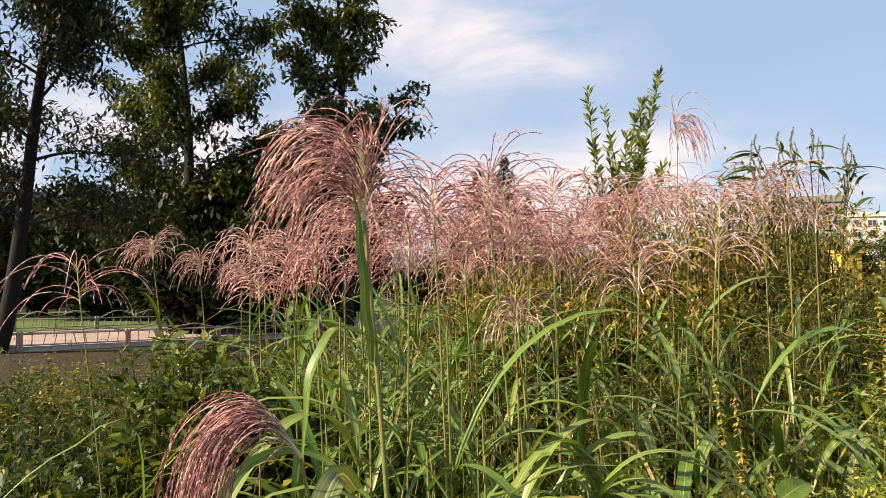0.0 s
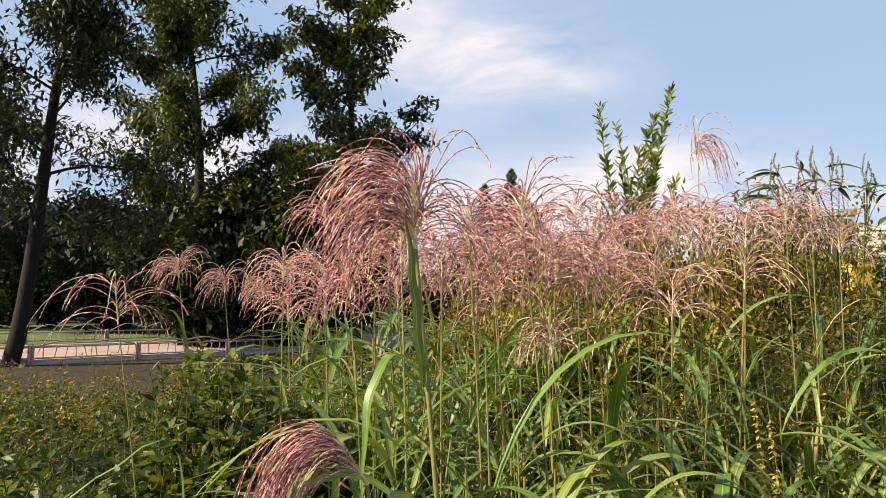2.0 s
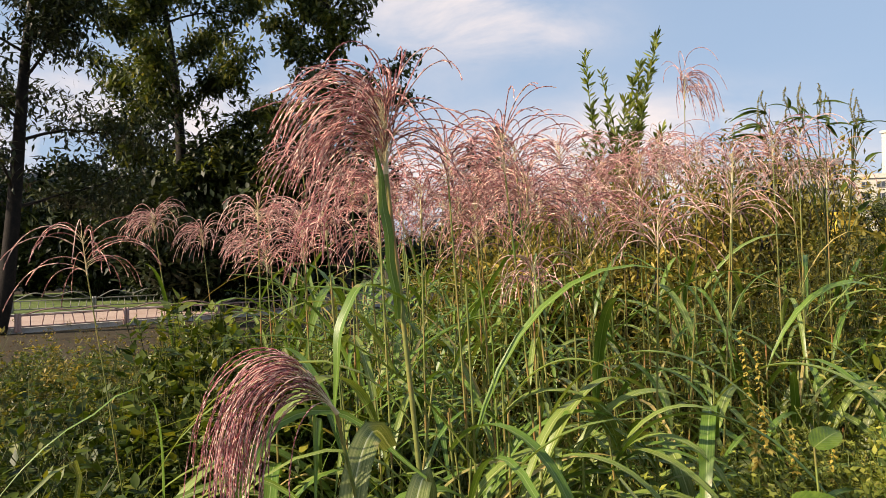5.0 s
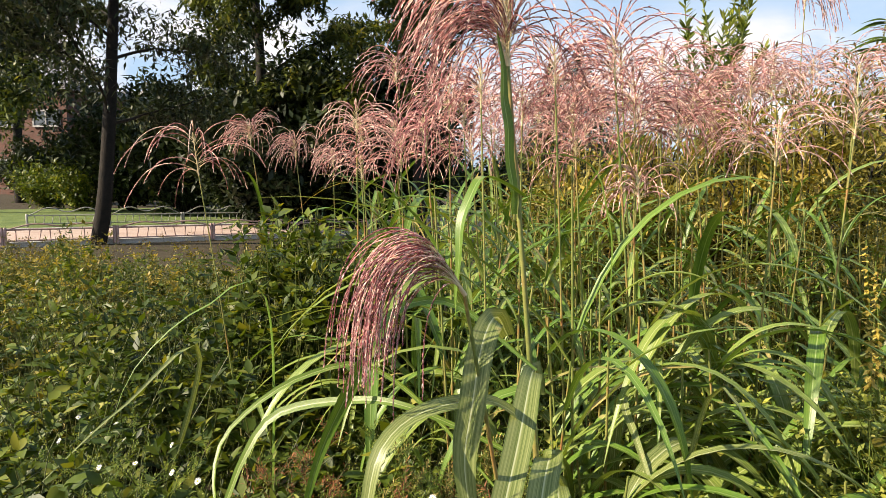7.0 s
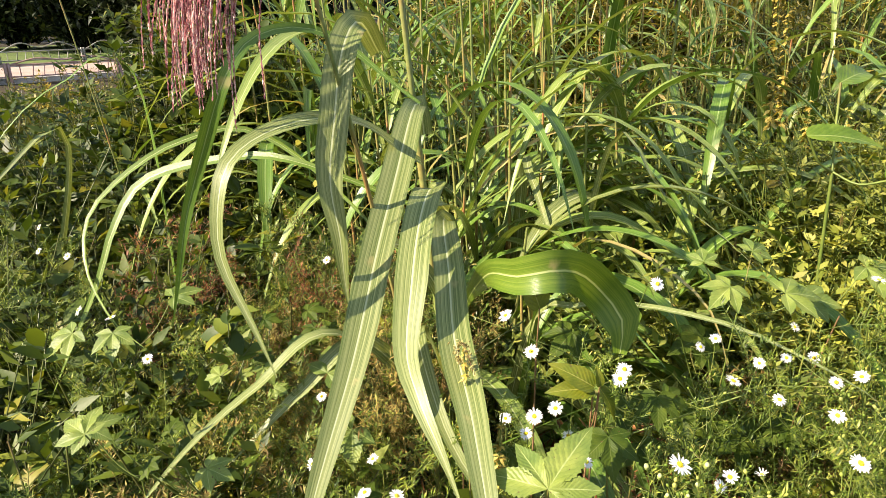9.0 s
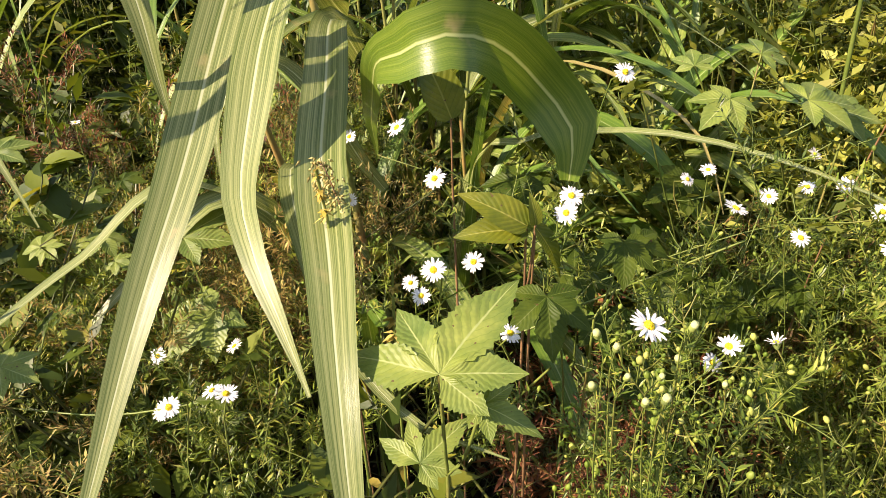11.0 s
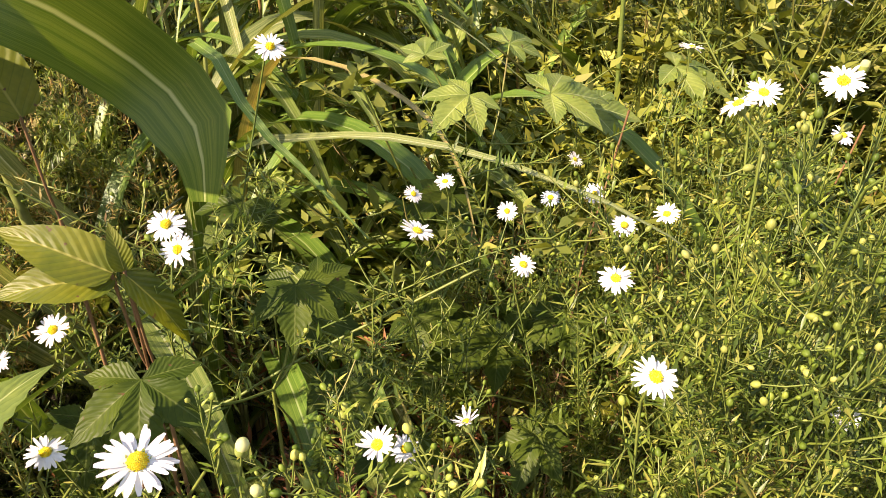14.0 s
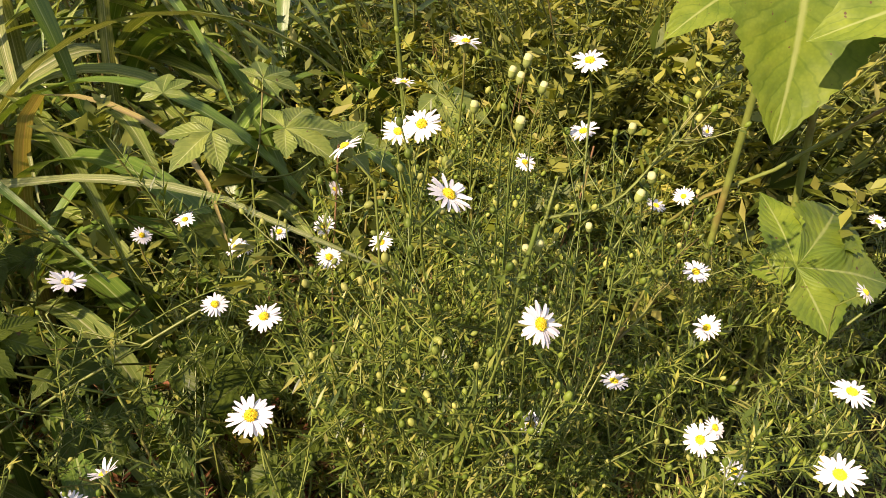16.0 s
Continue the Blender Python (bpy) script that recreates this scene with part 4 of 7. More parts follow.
def field(n, x0, x1, y0, y1, keep, near=0.0):
    """Random footing, thicker near the camera's end when near > 0."""
    x, y = rng.uniform(x0, x1, n), y0 + (y1 - y0) * rng.random(n) ** (1 + near)
    ok = keep(x, y)
    return x[ok], y[ok]


shoots("left_bank_weeds", *field(6500, -6.0, -0.1, 0.75, 6.6, lambda x, y: (x < -0.12 - 0.22 * (y - 0.6)) & (x > -1.1 * (y + 0.9)), 0.7), 0.042, 34, M_WEED, "dense knee-high green weeds with small pointed leaves", 0.42)
shoots("left_bank_broad_weeds", *field(900, -4.5, -0.25, 0.85, 5.0, lambda x, y: (x < -0.2 - 0.2 * (y - 0.6)) & (x > -1.1 * (y + 0.9)), 0.8), 0.046, 16, M_WEED, "broader-leaved dark green weeds among the low growth", 0.5, 0.22, 0.03, fine=True)
shoots("left_bank_gold_weeds", *field(3600, -7.0, -0.8, 1.9, 6.8, lambda x, y: (x < -0.42 * y + 0.3) & (np.sin(2.1 * x) + np.sin(1.7 * y + 1) > -1.0)), 0.040, 28, M_WEED_GOLD, "yellowing weeds at the edge of the meadow", 0.4, 0.25, 0.07)
shoots("right_bank_weeds", *field(4200, 0.35, 8.5, 1.0, 8.0, lambda x, y: (x > 0.30 * y) & (x < 1.25 * (y + 0.6)), 0.8), 0.065, 24, M_WEED, "tall tangled green weeds rising behind the asters", 0.34, 0.45)
shoots("right_bank_gold_weeds", *field(2200, 0.6, 10.0, 1.6, 10.0, lambda x, y: (x > 0.45 * y) & (x < 1.25 * (y + 0.6)), 0.5), 0.042, 36, M_WEED_GOLD, "tall golden-green weeds going to seed", 0.3, 0.4, 0.05)
shoots("right_bank_broad_weeds", *field(330, 0.6, 4.0, 1.5, 4.0, lambda x, y: (x > 0.42 * y) & (x < 1.1 * y)), 0.10, 16, M_WEED, "broad-leaved dark green weeds among the golden growth", 0.34, 0.4, 0.06, fine=True)
shoots("under_grass_weeds", *field(4200, -1.2, 2.6, 1.18, 5.5, lambda x, y: (x > -0.15 - 0.3 * (y - 0.6)) & (x < 0.5 * y), 0.6), 0.045, 14, M_WEED, "shaded weeds growing between the grass stems", 0.3, 0.5, 0.0)
shoots("shaded_litter", *field(1000, -15.0, -2.0, 7.4, 13.0, lambda x, y: (y < 11.3 + (x + 10.4) * 0.84 - 0.3)), 0.05, 7, M_ASTER_DRY, "sparse dry growth on the dark strip before the path", 0.4, 0.12, -0.30)
shoots("near_weeds", *field(420, -1.3, 1.3, 0.62, 1.35, lambda x, y: np.hypot(x - 0.14, y - 0.76) > 0.27), 0.018, 34, M_WEED, "small-leaved weeds under the asters", 0.26, 0.22, -0.08)
shoots("aster_bank_weeds", *field(1300, 0.24, 1.3, 1.0, 1.7, lambda x, y: x > 0.24 + 0.2 * (y - 0.98)), 0.023, 75, M_MAT, "golden small-leaved weeds behind the asters", 0.42, 0.3, 0.10, wood=M_ASTER_STEM)
shoots("left_bank_tall_weeds", *field(1500, -2.4, -0.12, 1.2, 3.4, lambda x, y: (x < 0.05 - 0.22 * y) & (x > -1.0 * y) & (np.sin(3.3 * x + 2.0) + np.sin(2.9 * y + 0.6) + 0.7 * np.sin(6.1 * x - 4.0 * y) > 0.35)), 0.040, 24, M_WEED, "taller dark leafy weeds in clumps beside the grass", 0.45, 0.4, 0.10)
for over, wide in ((0.10, 0.55), (0.20, 0.42), (0.30, 0.28)):
    a, q = rng.random(150) * 6.283, wide * np.sqrt(rng.random(150))
    shoots("leafy_mound", -0.62 + q * np.cos(a), 2.0 + q * np.sin(a) * 0.8, 0.050, 26, M_WEED, "mound of taller dark green leafy weeds beside the grass", 0.48, 0.35, over)
a, q = rng.random(110) * 6.283, 0.13 * np.sqrt(rng.random(110))
shoots("rusty_litter", 0.20 + q * np.cos(a), 1.08 + q * np.sin(a), 0.030, 26, M_RUST, "dry reddish-brown litter in a hollow under the grass", 0.18, 0.3, -0.10)
shoots("plume_bank_gold_weeds", *field(520, 0.30, 1.9, 2.2, 3.4, lambda x, y: (x > 0.14 * y) & (x < 0.62 * y)), 0.042, 40, M_WEED_GOLD, "tall golden-olive weeds between the plumes", 0.24, 0.7, 0.20)
shoots("meadow_weeds", *field(2600, -9.0, 11.0, -5.0, 8.0, lambda x, y: ((x < -1.0 * (y + 0.9)) | (x > 1.2 * (y + 0.6)) | (y < 0.2)) & (np.hypot(x, y) > 0.7)), 0.085, 10, M_WEED, "knee-high green weeds of the open meadow", 0.4, 0.28)
shoots("meadow_gold_weeds", *field(1300, -9.0, 11.0, -5.0, 8.0, lambda x, y: ((x < -1.0 * (y + 0.9)) | (x > 1.2 * (y + 0.6)) | (y < 0.2)) & (np.hypot(x, y) > 0.7)), 0.075, 10, M_WEED_GOLD, "knee-high yellowing weeds of the open meadow", 0.36, 0.3, 0.05)

# ---- tall grass thicket ----


def thicket(n, keep, x0, x1, y0, y1, label):
    x, y = field(n, x0, x1, y0, y1, keep, 0.25)
    n = len(x)
    g = ground_z(x, y)
    top = rng.uniform(1.05, 1.42, n)
    lean = rng.normal(0, 0.07, (n, 2)) + np.array([-0.03, 0])
    t = np.linspace(0, 1, 7)
    p = np.stack([x[:, None] + lean[:, :1] * t**1.6, y[:, None] + lean[:, 1:] * t**1.6, g[:, None] + (top - g)[:, None] * t], -1)
    stems = Mesh()
    tubes(stems, p, np.linspace(0.0034, 0.0018, 7)[None], 5)
    ob = part("grass_thicket", stems, M_STEM)
    tagged(ob, label, "tall grass", kind="stuff")
    for paint, share in ((M_GRASS, 2), (M_BLADE_DARK, 3), (M_BLADE_DRY, 1)):
        i = np.repeat(np.arange(n), share)
        m = len(i)
        s = rng.uniform(0.25, 0.92, m)
        k = np.minimum((s * 6).astype(int), 5)
        start = p[i, k] + (p[i, k + 1] - p[i, k]) * (s * 6 - k)[:, None]
        path = arcs(start, rng.random(m) * 2 * math.pi, rng.uniform(0.75, 1.25, m), rng.uniform(0.30, 0.66, m), rng.uniform(0.12, 0.36, m), 11)
        w = (0.55 if paint is M_BLADE_DRY else 1.0) * rng.uniform(0.011, 0.023, m)[:, None] * np.array([0.55, 0.85, 1, 1, 1, 0.95, 0.88, 0.75, 0.55, 0.3, 0.05])
        me = Mesh()
        ribbons(me, path, w, None, 3, 0.3)
        part("grass_thicket_blades", me, paint, ob)


thicket(440, lambda x, y: (x > -0.02 - 0.28 * (y - 0.45)) & (x < 0.70 * y) & ((x < 0.0) | (y > 1.75)), -1.2, 2.4, 1.28, 4.4, "dense thicket of tall silver grass stems and arching blades")

# ---- silver grass stalks with plumes ----


def plume_mesh(neck, way, n, length, spread, wind, droop, axis=0.07, spikelet=0.0072, gap=0.0042, body=0.0008, into=None):
    """Slender racemes that leave a short axis, bow over and hang; each is beaded with narrow spikelets."""
    neck, way = np.asarray(neck, float), unit(np.asarray(way, float))
    a = unit(np.cross(way, [0.31, 0.95, 0.1]))
    b = np.cross(way, a)
    u = rng.random(n)
    start = neck + way * (u * axis)[:, None]
    ang = np.arange(n) * 2.4 + rng.normal(0, 0.3, n)
    d = 0.8 * way + 1.25 * spread * (0.55 + 0.6 * (1 - u))[:, None] * (np.cos(ang)[:, None] * a + np.sin(ang)[:, None] * b) + 0.10 * rng.normal(size=(n, 3))
    d = unit(d + 0.4 * np.asarray(wind))
    flat = np.hypot(d[:, 0], d[:, 1])
    d[:, :2] *= (np.maximum(flat, 0.32) / np.maximum(flat, 0.02))[:, None]
    d = unit(d)
    ln = length * rng.uniform(0.62, 1.08, n)
    k = 20
    pts = [start]
    pull = droop * rng.uniform(0.75, 1.3, n)
    for i in range(k - 1):
        pts.append(pts[-1] + d * (ln / (k - 1))[:, None])
        d = unit(d + np.array([0, 0, -1.0]) * (2.6 * pull / (k - 1))[:, None] * (0.75 + 0.5 * i / k) + np.asarray(wind) * 2.6 / (k - 1) + rng.normal(0, 0.018, (n, 3)))
    path = np.stack(pts, 1)
    rach, spk = into or (Mesh(), Mesh())
    tubes(rach, path[:, :6], np.linspace(0.0006, 0.0004, 6)[None], 3)
    tubes(spk, path[:, 3:], body * np.concatenate([np.linspace(0.5, 1, 4), np.linspace(1, 0.55, k - 7)])[None], 3)
    per = int(length / gap)
    s = (np.arange(per)[None] + rng.random((n, per))) / per * (k - 1.01)
    s = np.maximum(s, 2.0 * rng.random((n, per)) + 2.2)
    q = s.astype(int)
    row = np.arange(n)[:, None]
    at = path[row, q] + (path[row, q + 1] - path[row, q]) * (s - q)[..., None]
    fwd = unit(path[row, q + 1] - path[row, q])
    along = fwd + 0.19 * sphere_ways(n * per).reshape(n, per, 3)
    m = n * per
    scatter(spk, CHIP_V, CHIP_F, at.reshape(-1, 3), along.reshape(-1, 3), sphere_ways(m), spikelet * rng.uniform(0.8, 1.25, m), spikelet * 0.30)
    return rach, spk


def stalk(x, y, z, foot=None, n=30, length=0.20, spread=0.55, wind=(-0.10, 0.0, 0.0), droop=1.5, paint=None, blades=4, thick=0.0030, way=None, label="", fine=0.92, axis=0.40, also=()):
    """One stem of silver grass with its plume, neck at (x, y, z), and blades that leave the stem."""
    paint = paint or M_PLUME
    fx, fy = foot or (x + rng.normal(0.05, 0.04), y + rng.normal(0.02, 0.05))
    gz = float(ground_z(np.array(fx), np.array(fy)))
    ob = thing("silver_grass", (fx, fy, gz), label or "tall silver grass stem with a nodding rosy plume", "grass", "flowering silver grass stems")
    neck = np.array([x, y, z])
    way = np.array(way if way is not None else (x - fx, y - fy, (z - gz) * 1.0))
    path = spline([(fx, fy, gz - 0.01), (fx + (x - fx) * 0.28, fy + (y - fy) * 0.28, gz + (z - gz) * 0.36), (fx + (x - fx) * 0.66, fy + (y - fy) * 0.66, gz + (z - gz) * 0.72), neck], 26)
    me = Mesh()
    r = np.linspace(thick, thick * 0.55, 26)
    r[np.arange(26) % 6 == 4] *= 1.22
    tubes(me, path, r, 7)
    stem = part("stem", me, M_STEM, ob)
    me = Mesh()
    w = unit(way)
    tubes(me, [neck - w * 0.002, neck + w * 0.4 * axis * length, neck + w * axis * length], [thick * 0.75, thick * 0.5, 0.0006], 6)
    part("neck", me, M_STEM_PALE, stem)
    if n < 60:
        length, droop, spread = length * 0.86, droop * 0.66, spread * 1.02
    rach, spk = plume_mesh(neck, way, int(n * (1.35 if n < 60 else 1.06)), length * 1.08, spread, wind, droop, axis * length, 0.0080 * fine, 0.0037 * fine, 0.0011 * fine)
    for m, long, wide, blown, bow in also:
        plume_mesh(neck, way, m, long, wide, blown, bow, axis * length, 0.0080 * fine, 0.0037 * fine, 0.0011 * fine, (rach, spk))
    plume = part("plume", spk, paint, ob)
    part("raceme_stalks", rach, M_STEM_PALE, plume)
    for i in range(blades):
        s = rng.uniform(0.30, 0.74)
        k = int(s * 25)
        p = arcs(path[k:k + 1], np.array([rng.random() * 6.28]), np.array([rng.uniform(0.8, 1.25)]), rng.uniform(0.28, 0.5), rng.uniform(0.12, 0.32), 14)
        me = Mesh()
        ribbons(me, p, rng.uniform(0.010, 0.016) * np.array([0.5, 0.8, 0.95, 1, 1, 1, 1, 0.95, 0.9, 0.8, 0.65, 0.5, 0.3, 0.04]), None, 5, 0.3)
        part("blade", me, M_GRASS if rng.random() < 0.5 else M_BLADE_DARK, ob)
    return ob, path


# The tall stem in front, its plume blown over to one side.
main, main_path = stalk(-0.145, 1.043, 1.557, (-0.045, 1.03), 100, 0.185, 0.26, (-0.34, 0.02, 0.0), 1.55, M_PLUME, 0, 0.0050, (-0.03, 0.0, 1.0), "tallest silver grass stem with a large rosy plume blown aside", 0.76, 0.42, [(20, 0.20, 0.50, (0.26, 0.02, 0.0), 1.25), (9, 0.19, 0.45, (-0.30, 0.0, 0.08), 0.75), (5, 0.14, 0.6, (0.16, 0.0, 0.10), 0.5)])
# The low plume hanging to one side on a leaning stem.
low, low_path = stalk(-0.176, 0.855, 1.312, (-0.05, 1.05), 70, 0.178, 0.07, (-0.015, -0.012, 0.0), 2.15, M_PLUME_DARK, 0, 0.0034, (-0.50, -0.20, 0.76), "leaning silver grass stem with a drooping wine-red plume", 0.56, 0.22, [(10, 0.17, 0.12, (-0.08, 0.0, 0.0), 1.7)])
PALE = "silver grass stem with an open pale plume"
stalk(-0.828, 1.60, 1.425, (-0.70, 1.62), 18, 0.23, 0.85, (-0.05, 0, 0), 1.5, M_PLUME, 2, 0.0022, None, "thin silver grass stem with a sparse spidery plume")
stalk(-1.075, 2.45, 1.545, (-0.93, 2.45), 46, 0.16, 0.5, (-0.22, 0, 0), 2.0, M_PLUME_PALE, 2, 0.0026, None, PALE)
stalk(-0.925, 2.49, 1.495, (-0.82, 2.5), 46, 0.16, 0.5, (-0.20, 0, 0), 2.1, M_PLUME_PALE, 2, 0.0026, None, PALE)
stalk(-0.880, 2.80, 1.47, (-0.86, 2.8), 46, 0.16, 0.45, (-0.24, 0, 0), 2.3, M_PLUME_PALE, 1, 0.0026, None, PALE)
stalk(-0.515, 1.76, 1.525, (-0.50, 1.76), 24, 0.16, 0.6, (0.12, 0, 0), 1.7, M_PLUME_PALE, 3)
stalk(-0.466, 2.00, 1.505, None, 34, 0.19, 0.6)
stalk(-0.60, 2.15, 1.51, None, 30, 0.19, 0.6, (0.05, 0, 0))
stalk(-0.300, 1.80, 1.570, None, 36, 0.19, 0.6)
stalk(-0.325, 1.60, 1.490, None, 40, 0.15, 0.4, (-0.12, 0, 0), 2.6, M_PLUME_DARK)
stalk(-0.486, 2.10, 1.690, None, 34, 0.19, 0.6, (-0.15, 0, 0))
stalk(-0.205, 1.50, 1.560, None, 34, 0.19, 0.6)
stalk(-0.069, 1.45, 1.585, None, 38, 0.19, 0.6, (0.08, 0, 0))
stalk(-0.127, 1.60, 1.535, None, 34, 0.19, 0.6)
stalk(-0.045, 1.90, 1.525, None, 36, 0.19, 0.6)
stalk(-0.003, 1.75, 1.450, None, 30, 0.18, 0.6, (0, 0, 0), 1.8)
stalk(0.089, 1.55, 1.535, None, 44, 0.20, 0.65, (0.0, 0, 0), 1.6)
stalk(0.037, 1.463, 1.605, None, 34, 0.19, 0.6)
stalk(0.084, 1.70, 1.625, None, 40, 0.20, 0.65)
stalk(0.095, 1.50, 1.385, None, 26, 0.13, 0.5, (0, 0, 0), 2.0, M_PLUME_PALE)
stalk(0.183, 1.60, 1.495, None, 34, 0.18, 0.65, (0.05, 0, 0))
stalk(0.267, 2.20, 1.700, None, 40, 0.21, 0.6, (-0.05, 0, 0))
stalk(0.405, 2.45, 1.590, None, 34, 0.20, 0.6)
stalk(0.479, 2.10, 1.655, None, 38, 0.21, 0.65, (0, 0, 0))
stalk(0.610, 2.30, 1.715, None, 38, 0.21, 0.65, (0.02, 0, 0), 1.6, M_PLUME_PALE)
stalk(0.774, 2.45, 1.740, None, 36, 0.21, 0.65, (0.04, 0, 0))
stalk(0.714, 2.39, 1.955, (0.715, 2.4), 34, 0.21, 0.34, (0.40, 0, 0), 3.1, M_PLUME, 1, 0.0024, None, "silver grass stem standing taller than the rest, with a hanging plume")
stalk(0.651, 1.90, 1.630, None, 26, 0.19, 0.6, (0.15, 0, 0), 1.6, M_PLUME_PALE)
stalk(0.905, 2.20, 1.725, None, 32, 0.19, 0.6, (0.05, 0, 0))
stalk(0.983, 2.20, 1.735, (1.0, 2.2), 20, 0.19, 0.6, (-0.05, 0, 0), 1.7, M_PLUME_PALE, 2, 0.0028)
stalk(1.052, 2.18, 1.640, (1.07, 2.18), 22, 0.18, 0.6, (0, 0, 0), 1.8, M_PLUME_PALE, 2, 0.0028, None, PALE)
stalk(0.568, 1.72, 1.520, (0.52, 1.72), 22, 0.19, 0.6, (0.15, 0, 0), 1.6, M_PLUME_PALE, 3, 0.003, None, PALE)
stalk(0.315, 1.45, 1.455, (0.30, 1.46), 20, 0.17, 0.5, (0.18, 0, 0), 1.5, M_PLUME_PALE, 3)
stalk(0.522, 2.60, 1.60, None, 30, 0.2, 0.6)
stalk(0.20, 2.6, 1.66, None, 34, 0.2, 0.6)
stalk(0.02, 2.2, 1.60, None, 34, 0.2, 0.6)
stalk(-0.22, 2.2, 1.58, None, 34, 0.2, 0.6)
stalk(0.86, 2.9, 1.76, None, 34, 0.2, 0.6)
stalk(1.25, 2.75, 1.70, None, 28, 0.2, 0.6, (0.05, 0, 0), 1.6, M_PLUME_PALE)
stalk(1.907, 2.90, 1.620, None, 18, 0.17, 0.6, (0.1, 0, 0), 1.8, M_PLUME_PALE, 1, 0.002)
stalk(1.630, 2.00, 1.590, (1.65, 2.0), 12, 0.15, 0.8, (0, 0, 0), 1.3, M_PLUME_PALE, 1, 0.0028, None, "silver grass stem with a thin pale open plume")
stalk(0.30, 1.95, 1.56, None, 32, 0.19, 0.6)
stalk(-0.40, 1.72, 1.44, None, 28, 0.17, 0.6)
stalk(-0.55, 1.95, 1.42, None, 26, 0.16, 0.6)
for i in range(16):
    y = rng.uniform(1.65, 2.9)
    x = (i + rng.random()) / 16 * (0.40 * y + 0.05) - 0.16 * y
    stalk(x, y, 1.40 + 0.13 * (y - 1.65) + rng.uniform(0.0, 0.22), None, 34, 0.20, 0.6, (rng.normal(-0.05, 0.1), 0, 0), 1.7, (M_PLUME, M_PLUME, M_PLUME_DARK, M_PLUME_PALE)[i % 4], 2)


# ---- broad blades of the front stems ----


def front_blade(points, width, owner, up=(0, -0.5, 1.0), paint=None, taper=0.12, label="", across=7, fold=0.22, foot=0.62, tail=0.45):
    p = spline(points, 30)
    t = np.linspace(0, 1, 30)
    w = width * np.minimum(1.0, foot + (1.6 if foot > 0.5 else 1.35) * t) * np.clip((1 - t) / tail, taper * 0.3, 1) ** 0.8
    me = Mesh()
    wave = 0.001 * np.sin(t * 19 + width * 900)
    p = p + np.stack([wave, 0 * t, 0.6 * wave], 1)
    ribbons(me, p, w, None if up is None else np.array([up], float), across, fold)
    part("blade", me, paint or M_BLADE, owner, label)


front_blade([(-0.098, 1.055, 1.15), (-0.102, 1.04, 1.19), (-0.115, 0.97, 1.16), (-0.146, 0.833, 1.029), (-0.164, 0.757, 0.960), (-0.205, 0.660, 0.83)], 0.031, main, (0.1, -1, 0.6))
front_blade([(-0.07, 1.035, 1.06), (-0.088, 0.94, 1.115), (-0.098, 0.858, 1.082), (-0.104, 0.787, 1.024), (-0.091, 0.740, 0.997), (-0.076, 0.710, 0.972), (-0.060, 0.685, 0.945)], 0.031, main, (-0.2, -1, 0.6))
front_blade([(-0.065, 1.035, 1.03), (-0.074, 0.975, 1.07), (-0.064, 0.819, 1.023), (-0.049, 0.712, 0.986), (-0.038, 0.652, 0.951), (-0.03, 0.59, 0.87)], 0.030, main, (0.15, -1, 0.6))
front_blade([(-0.055, 1.03, 0.93), (-0.035, 0.86, 1.052), (-0.010, 0.785, 1.084), (0.012, 0.770, 1.094), (0.040, 0.793, 1.082), (0.070, 0.816, 1.052), (0.085, 0.810, 1.030), (0.083, 0.806, 1.000)], 0.035, main, (-0.18, -0.92, 0.32), M_BLADE_GREEN, 0.8, foot=0.02, tail=0.07)
front_blade([(-0.135, 0.955, 1.250), (-0.150, 0.912, 1.278), (-0.162, 0.88, 1.24), (-0.172, 0.86, 1.156), (-0.167, 0.85, 1.09), (-0.161, 0.848, 1.026)], 0.027, low, (0, -1, 0.15))
front_blade([(-0.100, 1.030, 1.190), (-0.200, 1.045, 1.262), (-0.265, 1.010, 1.266), (-0.294, 0.960, 1.221), (-0.349, 0.990, 1.113), (-0.376, 0.990, 1.035), (-0.407, 1.000, 0.929)], 0.018, low, (0.3, -1, 0.2), M_BLADE_DARK, foot=0.18)
front_blade([(-0.080, 1.050, 1.050), (-0.256, 1.073, 1.116), (-0.360, 1.100, 1.112), (-0.462, 1.106, 1.085), (-0.501, 1.080, 1.029), (-0.526, 1.050, 0.953), (-0.585, 1.000, 0.818)], 0.014, main, (-0.1, -0.75, 0.65), M_BLADE_GREEN, foot=0.3)
front_blade([(-0.100, 1.000, 1.130), (-0.145, 0.930, 1.180), (-0.184, 0.872, 1.199), (-0.223, 0.848, 1.191), (-0.246, 0.815, 1.174), (-0.254, 0.800, 1.145), (-0.253, 0.790, 1.100), (-0.232, 0.775, 1.050), (-0.210, 0.760, 1.004)], 0.017, low, (-0.2, -0.75, 0.65))
front_blade([(-0.06, 1.03, 0.78), (-0.192, 0.94, 0.950), (-0.275, 0.883, 0.914), (-0.326, 0.819, 0.886), (-0.360, 0.740, 0.86)], 0.017, main, None)
front_blade([(-0.100, 1.100, 0.950), (-0.320, 1.200, 1.120), (-0.447, 1.184, 1.118), (-0.540, 1.127, 1.052), (-0.540, 1.068, 0.990), (-0.495, 1.020, 0.930), (-0.435, 0.989, 0.899)], 0.011, low, (-0.4, -0.9, 0.4), M_BLADE_GREEN, foot=0.2)
front_blade([(-0.123, 1.040, 1.44), (-0.095, 1.02, 1.452), (-0.044, 1.0, 1.433), (-0.026, 1.0, 1.376), (-0.020, 1.0, 1.30), (-0.018, 0.99, 1.20)], 0.011, main, None, M_BLADE_DARK)
